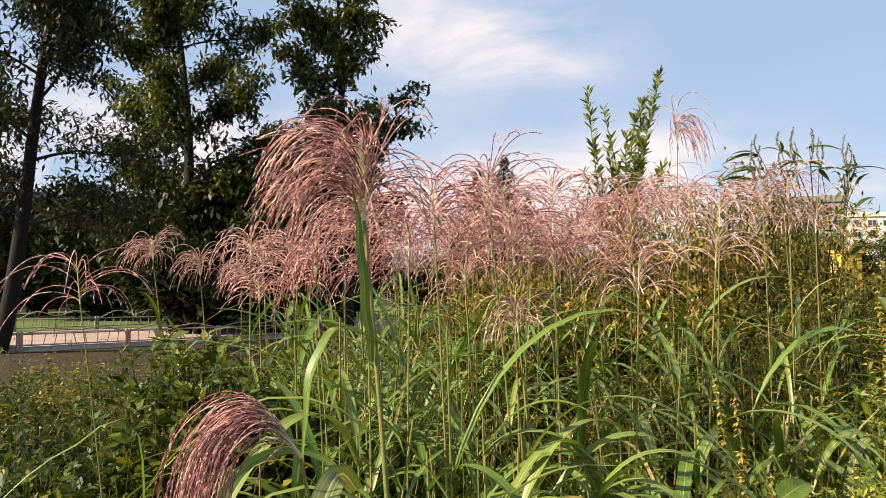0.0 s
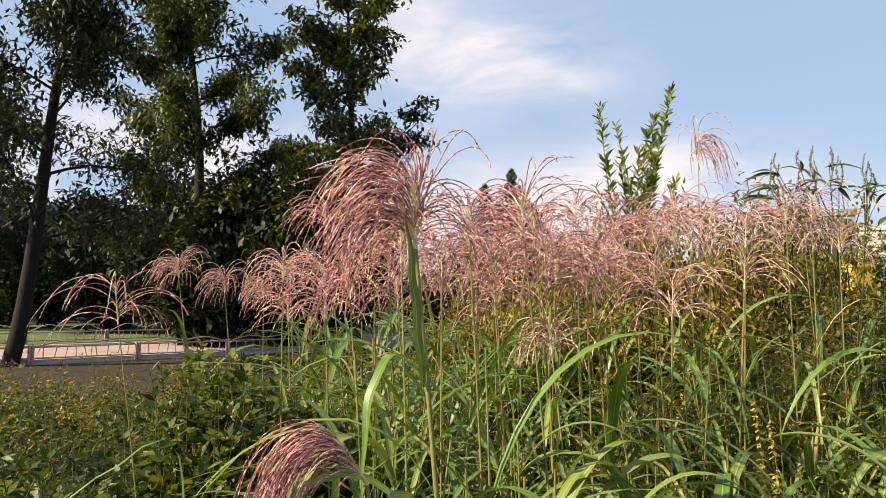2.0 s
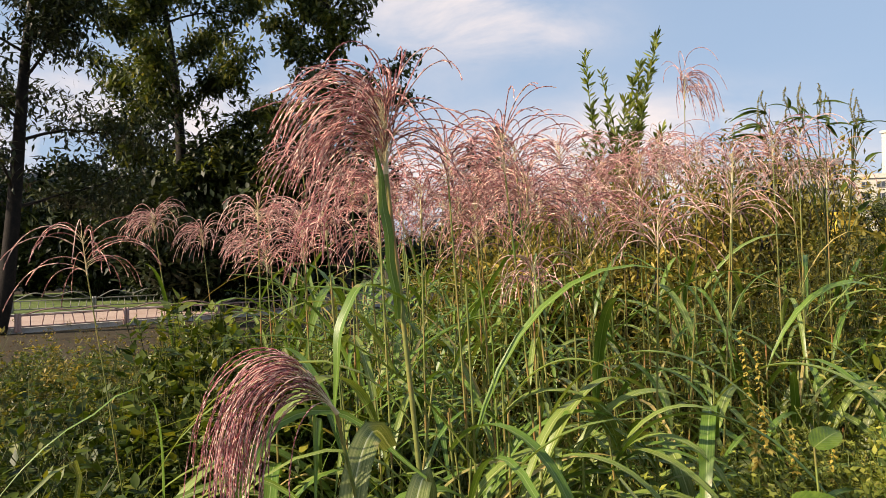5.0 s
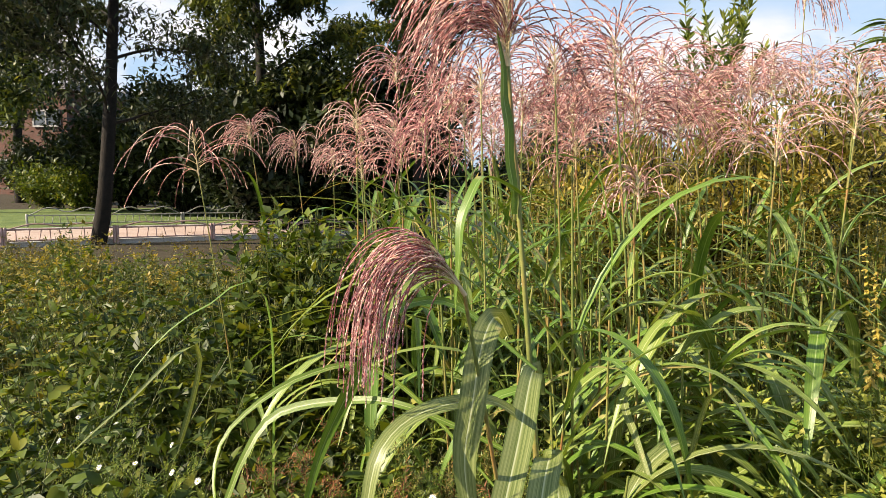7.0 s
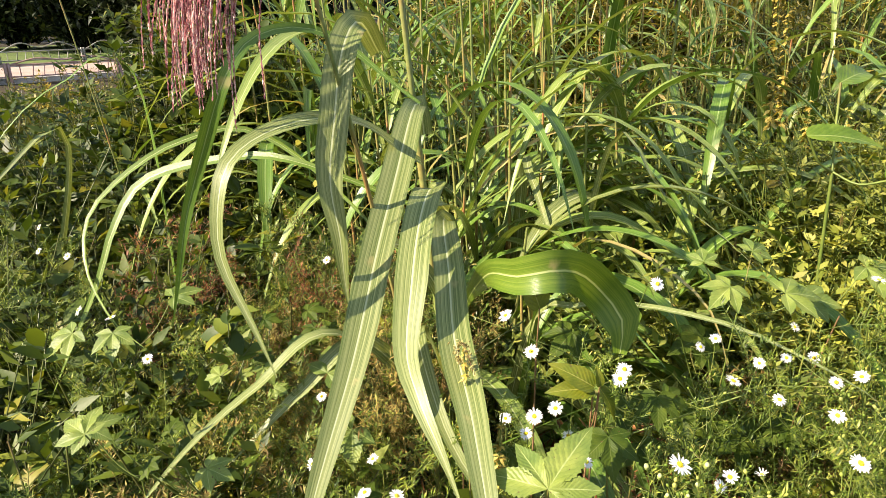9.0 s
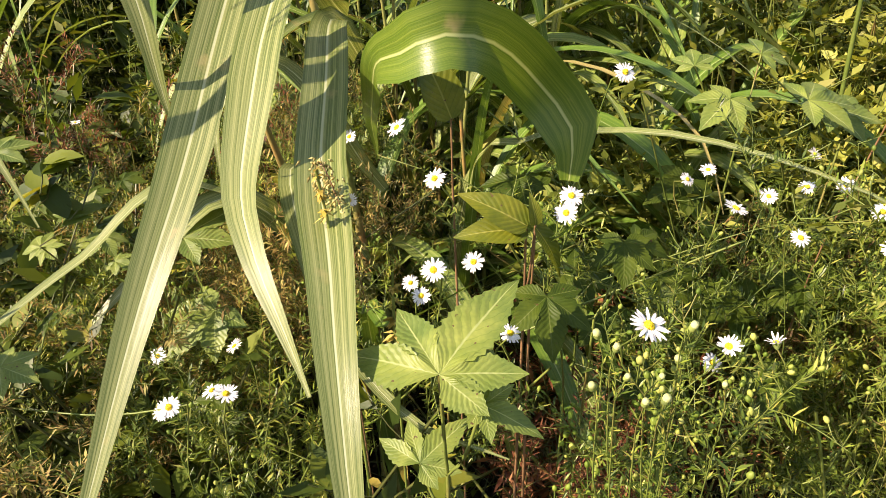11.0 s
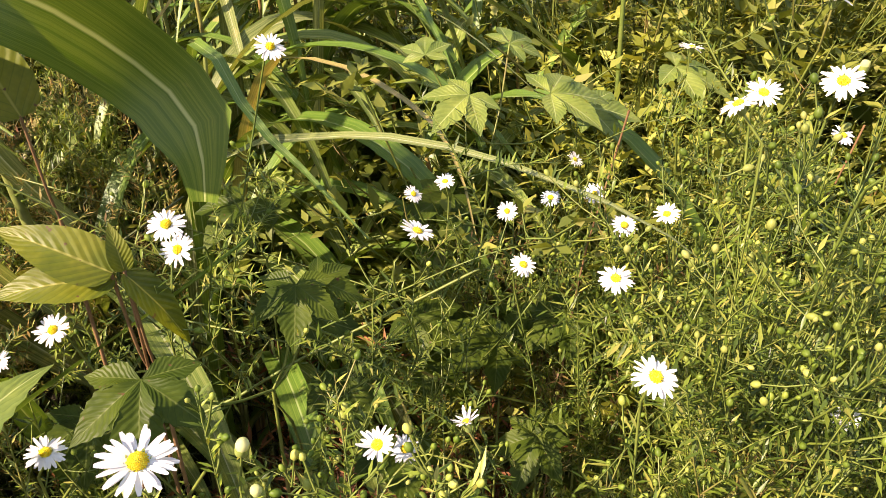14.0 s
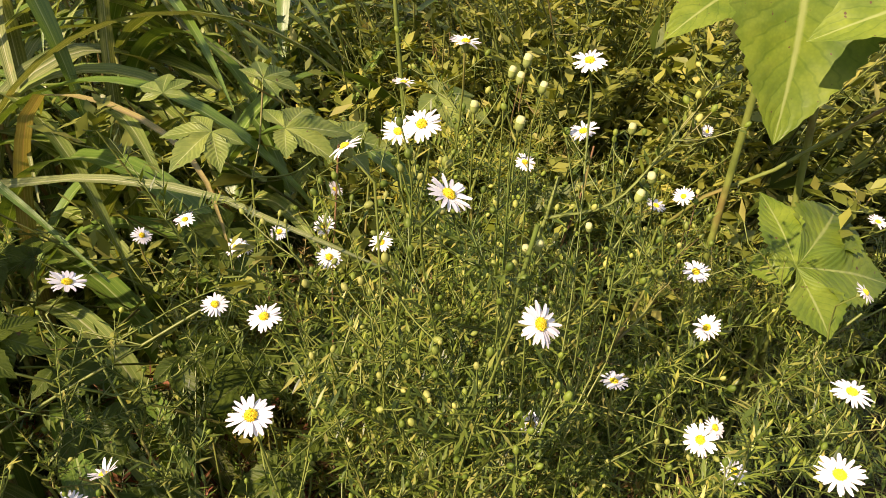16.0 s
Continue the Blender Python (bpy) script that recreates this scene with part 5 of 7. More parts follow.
front_blade([(-0.120, 1.040, 1.40), (-0.165, 0.99, 1.424), (-0.183, 0.955, 1.394), (-0.190, 0.94, 1.347), (-0.192, 0.94, 1.27)], 0.014, main, None, M_BLADE_DARK)
front_blade([(-0.132, 1.036, 1.38), (-0.142, 1.030, 1.47), (-0.150, 1.026, 1.545), (-0.157, 1.022, 1.60)], 0.013, main, (0.7, -1, 0.1), M_BLADE_DARK)
front_blade([(-0.06, 1.03, 0.80), (-0.10, 0.90, 0.98), (-0.075, 0.80, 0.93), (-0.02, 0.74, 0.88), (0.04, 0.72, 0.86)], 0.016, main, (0, -0.6, 1))
front_blade([(-0.06, 1.04, 0.74), (-0.16, 0.95, 0.93), (-0.23, 0.90, 0.90), (-0.30, 0.86, 0.84)], 0.024, main, (-0.2, -0.7, 1))
front_blade([(-0.05, 1.03, 0.90), (-0.12, 1.0, 1.03), (-0.17, 0.97, 1.01), (-0.18, 0.95, 0.94)], 0.016, main, (-0.2, -0.7, 1))


def tuft(x, y, n, label, reach=(0.35, 0.62), aim=None, swing=1.2, rise=(0.75, 1.2), tall=(1.05, 1.25), low=0.42, broad=(0.014, 0.027), bright=0.0):
    """A young grass shoot: a short stem with arching blades and no plume."""
    gz = float(ground_z(np.array(x), np.array(y)))
    ob = thing("silver_grass_shoot", (x, y, gz), label, "grass", "leafy silver grass shoots")
    top = rng.uniform(*tall)
    path = spline([(x, y, gz - 0.01), (x + 0.01, y, gz + 0.4), (x + rng.normal(0, 0.02), y - 0.01, top)], 14)
    me = Mesh()
    tubes(me, path, np.linspace(0.0036, 0.002, 14), 7)
    part("stem", me, M_STEM, ob)
    for i in range(n):
        k = int(rng.uniform(low, 1.0) * 13)
        az = rng.random() * 6.28 if aim is None else radians(aim) + rng.uniform(-swing, swing)
        p = arcs(path[k:k + 1], np.array([az]), np.array([rng.uniform(*rise)]), rng.uniform(*reach), rng.uniform(0.13, 0.27), 18)
        w = rng.uniform(*broad) * np.minimum(1, 0.5 + np.linspace(0, 3, 18)) * np.clip(np.linspace(2.4, 0.02, 18), 0, 1)
        me = Mesh()
        ribbons(me, p, w, None, 5, 0.25)
        part("blade", me, (M_BLADE if rng.random() < bright else M_GRASS) if rng.random() < 0.6 + 0.25 * (bright > 0) else M_BLADE_DARK, ob)


for x, y in ((0.02, 1.32), (0.08, 1.40), (0.15, 1.34), (0.24, 1.42), (0.03, 1.48), (0.30, 1.36), (-0.06, 1.36), (0.13, 1.52)):
    tuft(x, y, 9, "leafy silver grass shoot with long arching blades", (0.32, 0.56), 95, 0.9)
for x, y in ((-0.20, 1.50), (-0.34, 1.62), (0.38, 1.45), (0.46, 1.58), (-0.44, 1.60), (0.02, 1.55), (0.28, 1.56)):
    tuft(x, y, 7, "leafy silver grass shoot with green arching blades")
for i in range(34):
    y = rng.uniform(1.10, 1.75)
    x = rng.uniform(-0.10, 0.16 + 0.45 * (y - 0.9))
    tuft(x, y, 7, "low leafy silver grass shoot with broad arching blades", (0.26, 0.48), 95, 1.3, (0.9, 1.35), (0.72, 0.98), 0.3)
for i in range(26):
    y = rng.uniform(1.16, 1.75)
    x = rng.uniform(0.0, 0.10 + 0.42 * (y - 0.5))
    tuft(x, y, 8, "silver grass shoot with broad sunlit blades arching over", (0.34, 0.60), 95, 0.9, (0.65, 1.1), (0.74, 1.0), 0.4, (0.017, 0.031), 0.45)

for i in range(26):
    y = rng.uniform(1.75, 2.6)
    tuft(rng.uniform(-0.25, 0.82) * y, y, 8, "silver grass shoot with broad pale blades arching to all sides", (0.28, 0.48), None, 1.2, (0.55, 1.05), (0.98, 1.18), 0.5, (0.013, 0.023), 0.75)

# ---- asters ----


def petal_ring(n, r, cup, ragged):
    """A ring of narrow white petals round the disc."""
    me = Mesh()
    az = np.arange(n) * 2 * math.pi / n + rng.normal(0, 0.05, n)
    k = 5
    s = np.linspace(0.26, 1, k)
    ln = r * rng.uniform(1 - ragged, 1.04, n)
    lift = cup + rng.normal(0, 0.10 + ragged * 0.4, n)
    side = rng.normal(0, 0.06 + ragged * 0.2, n)
    a = az[:, None] + side[:, None] * (s[None] - 0.26)
    rad = s[None] * ln[:, None]
    p = np.stack([np.cos(a) * rad, np.sin(a) * rad, lift[:, None] * (s[None] - 0.26) * ln[:, None] - 0.10 * (s[None] - 0.26) ** 2 * ln[:, None]], -1)
    w = r * 0.185 * np.array([0.55, 0.9, 1.0, 0.92, 0.42])[None] * rng.uniform(0.8, 1.15, n)[:, None]
    ribbons(me, p, w, np.array([[0, 0, 1.0]]), 3, 0.16)
    return me


def dome(r, h):
    """The yellow middle: many small florets on a low dome."""
    me = Mesh()
    n = 110
    i = np.arange(n)
    rad = r * np.sqrt((i + 0.5) / n)
    a = i * 2.39996
    at = np.stack([np.cos(a) * rad, np.sin(a) * rad, h * (1 - (rad / r) ** 2)], 1)
    way = np.stack([at[:, 0] * 0.6, at[:, 1] * 0.6, np.full(n, r)], 1)
    scatter(me, SPIKE_V, SPIKE_F, at, way, sphere_ways(n), r * 0.30, r * 0.30)
    tubes(me, [(0, 0, -h * 0.4), (0, 0, 0.0), (0, 0, h * 0.8)], [r * 0.9, r * 0.95, r * 0.35], 12)
    return me


def cup():
    me = Mesh()
    tubes(me, [(0, 0, -0.0052), (0, 0, -0.0040), (0, 0, -0.0015), (0, 0, 0.0003)], [0.0007, 0.0017, 0.0022, 0.0021], 9)
    n = 26
    a = np.arange(n) * 2.4
    at = np.stack([np.cos(a) * 0.0018, np.sin(a) * 0.0018, -0.0040 + 0.003 * (np.arange(n) / n)], 1)
    scatter(me, LEAF_V, LEAF_F, at, np.stack([np.cos(a) * 0.4, np.sin(a) * 0.4, np.ones(n)], 1), at * [1, 1, 0] + [0, 0, 1e-6], 0.0026, 0.0011)
    return me


PETALS = [petal_ring(n, 0.0080, c, g).data("flower", M_PETAL) for n, c, g in ((25, 0.10, 0.10), (23, -0.02, 0.16), (27, 0.16, 0.12), (19, 0.55, 0.25))]
DISCS = [dome(0.0021, 0.0008).data("disc", M_DISC), dome(0.0020, 0.0012).data("disc", M_DISC)]
CUPS = cup().data("cup", M_CUP)


def sprig(me_stem, me_leaf, me_bud, path, leaf, step, bud=0.0, thick=0.0009):
    """A twig with narrow leaves along it and, on short stalks, a few buds."""
    k = len(path)
    tubes(me_stem, path, 0.85 * np.linspace(thick, thick * 0.5, k), 3)
    length = np.linalg.norm(np.diff(path, axis=0), axis=1).sum()
    n = max(int(length / step), 3)
    s = (np.arange(n) + rng.random(n)) / n * (k - 1.01)
    q = s.astype(int)
    at = path[q] + (path[q + 1] - path[q]) * (s - q)[:, None]
    fwd = unit(path[q + 1] - path[q])
    out = sphere_ways(n)
    out = unit(out - fwd * (out * fwd).sum(1, keepdims=True))
    size = leaf * rng.uniform(0.5, 1.2, n)
    scatter(me_leaf, CHIP_V, CHIP_F, at, fwd * 0.6 + out, out * 0.3 + np.array([0, 0, 1.0]), size, size * 0.13 + 0.0004)
    m = rng.poisson(bud)
    if m:
        s = rng.uniform(0.3, 0.999, m) * (k - 1)
        q = np.minimum(s.astype(int), k - 2)
        b = path[q] + (path[q + 1] - path[q]) * (s - q)[:, None]
        up = unit(rng.normal(0, 0.5, (m, 3)) + [0, 0, 0.9])
        e = b + up * rng.uniform(0.006, 0.016, m)[:, None]
        tubes(me_stem, np.stack([b, (b + e) / 2 + [0, 0, -0.001], e], 1), 0.0004, 3)
        r = 0.0008 + (0.0005 + 0.0001 * min(bud, 7)) * rng.random(m)
        tubes(me_bud, np.stack([e, e + up * r[:, None] * 0.7, e + up * r[:, None] * 1.7, e + up * r[:, None] * 2.5, e + up * r[:, None] * 2.8], 1), r[:, None] * np.array([0.35, 1.0, 1.05, 0.6, 0.03]), 6)


def aster(x, y, top, flowers, twigs, label, reach=0.13, buds=1.6, facing=(-0.15, -0.55, 0.8), paint=None, tips=(), coarse=1.0):
    """One bushy aster: a stem, twigs with narrow leaves, buds, and flowers at (x, y, z, size)."""
    gz = float(ground_z(np.array(x), np.array(y)))
    ob = thing("aster", (x, y, gz), label, "wildflower", "white asters")
    stem, leaf, bud = Mesh(), Mesh(), Mesh()
    coarse *= 1.1 if x > 0.18 else 1.0
    lx, ly = rng.normal(0, 0.14), rng.normal(0.02, 0.08)
    sunk = 0.055 if 0.0 < x < 0.30 and y < 0.95 and buds < 5 and paint is None else 0.0
    trunk = spline([(x, y, gz - 0.01), (x + lx * 0.2, y + ly * 0.2, gz + 0.6 * (top - gz)), (x - lx * 0.15, y - ly * 0.1, top - 0.14), (x - lx * 0.5, y - ly * 0.4, top - 0.06)], 20)
    tubes(stem, trunk, np.linspace(0.0015, 0.0008, 20), 6)
    for i in range(int(0.8 * twigs * (0.34 if 0.0 < x < 0.30 and y < 0.95 and buds < 5 and paint is None else 1))):
        k = int(rng.uniform(0.45, 1.0) * 19)
        az = i * 2.4 + rng.normal(0, 0.4)
        d = reach * rng.uniform(0.35, 1.1)
        e = np.array([x + math.sin(az) * d, y + math.cos(az) * d, top - 0.005 - sunk - 0.17 * rng.random() ** 1.3])
        b = trunk[k]
        mid = b * 0.45 + e * 0.55 + np.array([0, 0, 0.25 * (b[2] - e[2])]) + rng.normal(0, 0.008, 3)
        path = spline([b, mid, e], 12)
        sprig(stem, leaf, bud, path[::2], 0.0080 * coarse, 0.0017 * coarse, buds, 0.0008)
        for j in range(8):
            q = int(rng.uniform(4, 11))
            w = unit(rng.normal(0, 0.7, 3) + [0, 0, 0.5]) * rng.uniform(0.02, 0.05)
            sprig(stem, leaf, bud, spline([path[q], path[q] + w * 0.5 + [0, 0, 0.003], path[q] + w], 5), 0.0085 * coarse, 0.0014 * coarse, buds * 0.5, 0.0005)
    for f in flowers:
        fx, fy, fz = f[:3]
        size = f[3] if len(f) > 3 else 0.88
        kind = 3 if size < 0 else int(rng.integers(0, 3))
        n = Vector((facing[0] + rng.normal(0, 0.30), facing[1] + 0.15 + rng.normal(0, 0.28), facing[2])).normalized()
        m = Matrix.Translation((fx, fy, fz)) @ n.to_track_quat("Z", "Y").to_matrix().to_4x4() @ Matrix.Rotation(rng.random() * 6.28, 4, "Z") @ Matrix.Scale(abs(size), 4)
        fl = part("flower", PETALS[kind], None, ob)
        fl.matrix_basis = m
        for nm, data in (("disc", DISCS[int(rng.integers(0, 2))]), ("cup", CUPS)):
            o = new(nm, data)
            o.parent = fl
        b = trunk[int(rng.uniform(0.78, 0.99) * 19)]
        neck = np.array([fx, fy, fz]) - np.array(n) * 0.004 * abs(size)
        ped = Mesh()
        elbow = b + (neck - b) * [0.55, 0.55, 0.40] + rng.normal(0, 0.016, 3)
        path = spline([b, elbow, neck - np.array([n.x, n.y, n.z]) * 0.016 + rng.normal(0, 0.002, 3), neck], 14)
        sprig(ped, leaf, bud, path[:12], 0.0068, 0.0034, buds * 0.5, 0.0008)
        tubes(ped, path[10:], 0.0005, 5)
        for j in range(2):
            q = int(rng.uniform(4, 10))
            w = unit(rng.normal(0, 0.6, 3) + [0, 0, 0.7]) * rng.uniform(0.02, 0.045)
            sprig(stem, leaf, bud, spline([path[q], path[q] + w * 0.5 - [0, 0, 0.003], path[q] + w], 7), 0.008, 0.0024, buds * 0.6, 0.0005)
        part("flower_stalk", ped, M_ASTER_STEM, fl).matrix_parent_inverse = (ob.matrix_basis @ fl.matrix_parent_inverse @ fl.matrix_basis).inverted()
    for tip in tips:
        tip = np.array(tip)
        b = trunk[int(rng.uniform(0.75, 0.98) * 19)]
        up = unit(np.array([rng.normal(0, 0.3), -0.2, 1.0]))
        path = spline([b, b + (tip - b) * [0.8, 0.8, 0.3], tip - up * 0.012, tip], 12)
        sprig(stem, leaf, bud, path, 0.006, 0.003, 0.5, 0.0008)
        me = Mesh()
        r = rng.uniform(0.0012, 0.0018)
        tubes(me, [tip - up * r * 0.4, tip + up * r * 0.4, tip + up * r * 1.5, tip + up * r * 2.3, tip + up * r * 2.5], np.array([0.5, 0.85, 1.0, 0.78, 0.03]) * r, 10)
        ub = part("opening_bud", me, M_OPENING, ob, "cream opening bud")
        me = Mesh()
        tubes(me, [tip - up * r * 0.7, tip - up * r * 0.1, tip + up * r * 0.6, tip + up * r * 1.3], np.array([0.4, 0.96, 1.02, 1.06]) * r, 10)
        part("cup", me, M_CUP, ub)
    part("stem", stem, M_ASTER_STEM, ob)
    part("foliage", leaf, paint or M_ASTER, ob, kind="stuff")
    if bud.n:
        part("bud_spray", bud, M_BUD, ob, kind="stuff")
    return ob


FULL = "bushy white aster in full flower with yellow centres"
THIN = "bushy aster with narrow leaves and a few white flowers"
aster(0.02, 0.86, 1.00, [(-0.018, 0.812, 1.035), (0.003, 0.791, 1.011), (-0.066, 0.945, 0.985, 0.75)], 9, THIN)
aster(0.09, 0.86, 1.02, [(0.116, 0.825, 1.059), (0.076, 0.763, 1.010), (0.076, 0.773, 0.995)], 8, FULL)
aster(0.01, 0.80, 0.95, [(0.001, 0.741, 0.980), (0.024, 0.777, 0.963), (0.039, 0.713, 0.958, 0.8), (-0.016, 0.809, 0.93, 0.75), (0.039, 0.787, 0.927, 0.8), (-0.006, 0.735, 0.968, 0.7)], 10, FULL)
aster(0.12, 0.68, 0.97, [(0.086, 0.653, 1.004, 1.03), (0.140, 0.691, 0.962, -0.85), (0.173, 0.708, 0.950, -0.75), (0.154, 0.730, 0.920, 0.8)], 14, FULL, 0.09, 6.5, tips=[(0.106, 0.659, 0.997), (0.073, 0.676, 0.982), (0.078, 0.665, 0.983), (0.094, 0.654, 0.976), (0.091, 0.638, 0.978), (0.070, 0.665, 0.962), (0.126, 0.661, 0.964), (0.079, 0.651, 0.979), (0.083, 0.638, 0.977), (0.107, 0.668, 0.973)])
aster(0.19, 0.80, 0.97, [(0.166, 0.763, 0.999), (0.217, 0.781, 0.969, 0.8), (0.184, 0.877, 0.967, 0.75), (0.207, 0.898, 0.965, 0.8)], 5, FULL)
aster(0.25, 0.88, 0.97, [(0.232, 0.852, 0.963, 0.75), (0.237, 0.866, 0.957, 0.8), (0.256, 0.850, 0.970, 0.75), (0.273, 0.797, 0.976, 0.85), (0.281, 0.848, 0.971, 0.8)], 14, FULL)
aster(0.24, 0.71, 0.97, [(0.234, 0.729, 0.989), (0.223, 0.678, 0.985, 0.95)], 6, FULL, 0.10, 2.2)
aster(0.30, 0.75, 1.03, [(0.287, 0.676, 1.051, 0.95), (0.291, 0.711, 1.063), (0.268, 0.727, 1.053, 0.85), (0.295, 0.750, 1.050, 0.85)], 15, FULL, 0.12, 2.6, tips=[(0.343, 0.736, 1.076), (0.342, 0.721, 1.069), (0.332, 0.727, 1.074), (0.322, 0.700, 1.062), (0.321, 0.735, 1.060)])
aster(0.33, 0.82, 1.02, [(0.304, 0.811, 0.973, 0.85), (0.334, 0.862, 1.046, 0.85), (0.330, 0.766, 1.081, 0.85), (0.375, 0.789, 1.017, 0.75)], 15, FULL)
aster(0.34, 0.69, 0.99, [(0.309, 0.654, 1.014, 0.95), (0.358, 0.716, 1.080, 0.85), (0.383, 0.705, 0.937, 0.85), (0.348, 0.716, 0.913, 0.8), (0.375, 0.740, 1.046, 0.85)], 16, FULL, 0.12, 2.6, tips=[(0.382, 0.717, 1.051), (0.374, 0.691, 1.040), (0.368, 0.690, 1.034), (0.349, 0.691, 1.024), (0.330, 0.694, 1.018), (0.335, 0.711, 1.008), (0.342, 0.739, 1.069)])
aster(0.43, 0.72, 0.97, [(0.442, 0.728, 0.972, 0.85), (0.425, 0.698, 0.961, 0.85), (0.447, 0.699, 0.895, 0.8), (0.460, 0.649, 0.951, 1.05), (0.398, 0.664, 0.932, 0.9), (0.429, 0.625, 0.938, 1.1), (0.405, 0.650, 0.925, 0.8)], 14, FULL, 0.12, 2.0)
aster(0.50, 0.76, 0.98, [(0.527, 0.698, 0.960, 0.85), (0.454, 0.778, 0.987, 0.75)], 14, THIN)
aster(-0.14, 0.79, 0.88, [(-0.145, 0.768, 0.880), (-0.205, 0.825, 0.865), (-0.143, 0.814, 0.880, 0.8), (-0.185, 0.774, 0.858), (-0.109, 0.707, 0.930, 0.8), (-0.139, 0.704, 0.925, 0.8)], 12, THIN)
aster(-0.64, 1.12, 1.00, [(-0.66, 1.17, 1.0, 0.6), (-0.62, 1.10, 0.99, 0.62), (-0.69, 1.12, 0.99, 0.6), (-0.57, 1.08, 0.99, 0.65), (-0.72, 1.08, 1.0, 0.6)], 14, THIN)
aster(-0.82, 1.25, 1.00, [(-0.83, 1.22, 0.99, 0.6), (-0.80, 1.24, 1.0, 0.6), (-0.76, 1.20, 0.99, 0.62), (-0.86, 1.18, 0.99, 0.6), (-0.90, 1.28, 0.99, 0.58)], 14, THIN)
aster(-0.50, 1.02, 0.93, [(-0.52, 1.0, 0.95), (-0.47, 0.98, 0.95)], 14, THIN)
for x, y in ((0.42, 0.84), (0.38, 0.94), (0.50, 0.90), (0.28, 0.96), (0.58, 0.82), (0.62, 0.96), (0.70, 0.84), (0.36, 0.86), (0.48, 0.80),
             (-0.08, 0.86), (-0.26, 0.98), (-0.38, 1.10), (-0.34, 0.86), (-0.22, 0.84), (-0.46, 0.90), (0.46, 1.04), (0.60, 1.08), (-0.30, 1.16)):
    few = [] if rng.random() < 0.5 else [(x + rng.normal(0, 0.04), y + rng.normal(0, 0.03), 0.955 + rng.normal(0, 0.015), rng.uniform(0.65, 0.8))]
    aster(x, y, (0.96 if x > 0.1 else 0.90) + rng.normal(0, 0.02) - (0.05 if y < 0.66 else 0), few, 14, "bushy aster in bud with narrow leaves", 0.12, 1.8)
for x, y in ((0.06, 0.74), (0.22, 0.64), (0.40, 0.76), (0.31, 0.90), (0.55, 0.98), (0.44, 0.90), (0.17, 0.76), (0.13, 0.84)):
    sunken = 0 < x < 0.25
    aster(x, y, 0.895 + rng.normal(0, 0.015) - (0.07 if sunken else 0), [], 13, "withered reddish-brown aster low in a hollow" if sunken else "withered brown aster going to seed", 0.10, 0.3 if sunken else 0.6, paint=M_RUST if sunken and x < 0.2 else M_ASTER_DRY)
for x, y in ((-0.20, 1.02), (-0.28, 1.06), (-0.36, 1.0), (-0.12, 0.94), (-0.30, 0.92), (-0.22, 0.90), (-0.16, 1.08), (-0.14, 0.86)):
    aster(x, y, 0.93 + rng.normal(0, 0.02), [], 18, "dry golden-brown aster gone to seed", 0.11, 1.0, paint=M_SPRIG_GOLD if rng.random() < 0.55 else M_ASTER, coarse=1.15)

for i in range(10):
    x, y = -0.06 - 0.040 * i + rng.normal(0, 0.02), 1.10 + 0.06 * (i % 4) + rng.normal(0, 0.02)
    aster(x, y, 1.0 + rng.normal(0, 0.03), [], 15, "half-dry aster gone to seed behind the grass blades", 0.12, 1.0, paint=(M_SPRIG_GOLD, M_ASTER, M_ASTER, M_SPRIG_GOLD, M_RUST)[i % 5], coarse=1.2)


def branching_aster(points, label, n=18, reach=0.10):
    """A strong yellow-green stem with branches on all sides, each with short twigs that end in buds."""
    x, y = points[0][:2]
    gz = float(ground_z(np.array(x), np.array(y)))
    ob = thing("aster", (x, y, gz), label, "wildflower", "white asters")
    trunk = spline([(x - 0.02, y + 0.02, gz - 0.01)] + list(points), 40)
    stem, leaf, bud = Mesh(), Mesh(), Mesh()
    tubes(stem, trunk, np.linspace(0.0022, 0.0008, 40), 7)
    for i in range(n):
        f = 0.60 + 0.38 * i / (n - 1)
        b = trunk[int(f * 39)]
        az = i * 2.4 + rng.normal(0, 0.3)
        d = reach * (1.25 - 0.75 * (f - 0.6) / 0.4) * rng.uniform(0.7, 1.15)
        e = b + np.array([math.sin(az) * d, math.cos(az) * d * 0.7, d * rng.uniform(0.35, 0.9)])
        path = spline([b, b + (e - b) * [0.5, 0.5, 0.35] + rng.normal(0, 0.003, 3), e], 12)
        sprig(stem, leaf, bud, path, 0.0095, 0.0024, 1.0, 0.0012)
        for j in range(7):
            q = int(2 + 9 * (j + rng.random()) / 7)
            way = unit(path[-1] - path[0]) * 0.6 + rng.normal(0, 0.55, 3) + [0, 0, 0.45]
            w = unit(way) * rng.uniform(0.018, 0.038)
            twig = spline([path[q], path[q] + w * 0.5 - [0, 0, 0.002], path[q] + w], 6)
            sprig(stem, leaf, bud, twig, 0.0085, 0.0022, 0.8, 0.0007)
            up = unit(w + [0, 0, 0.02])
            r = rng.uniform(0.0009, 0.0016)
            t = path[q] + w
            tubes(bud, [t, t + up * r * 0.8, t + up * r * 1.8, t + up * r * 2.7, t + up * r * 3.0], np.array([0.4, 1.0, 1.05, 0.65, 0.03]) * r, 8)
    part("stem", stem, M_ASTER_STEM, ob)
    part("foliage", leaf, M_ASTER, ob, kind="stuff")
    part("bud_spray", bud, M_BUD, ob, kind="stuff")


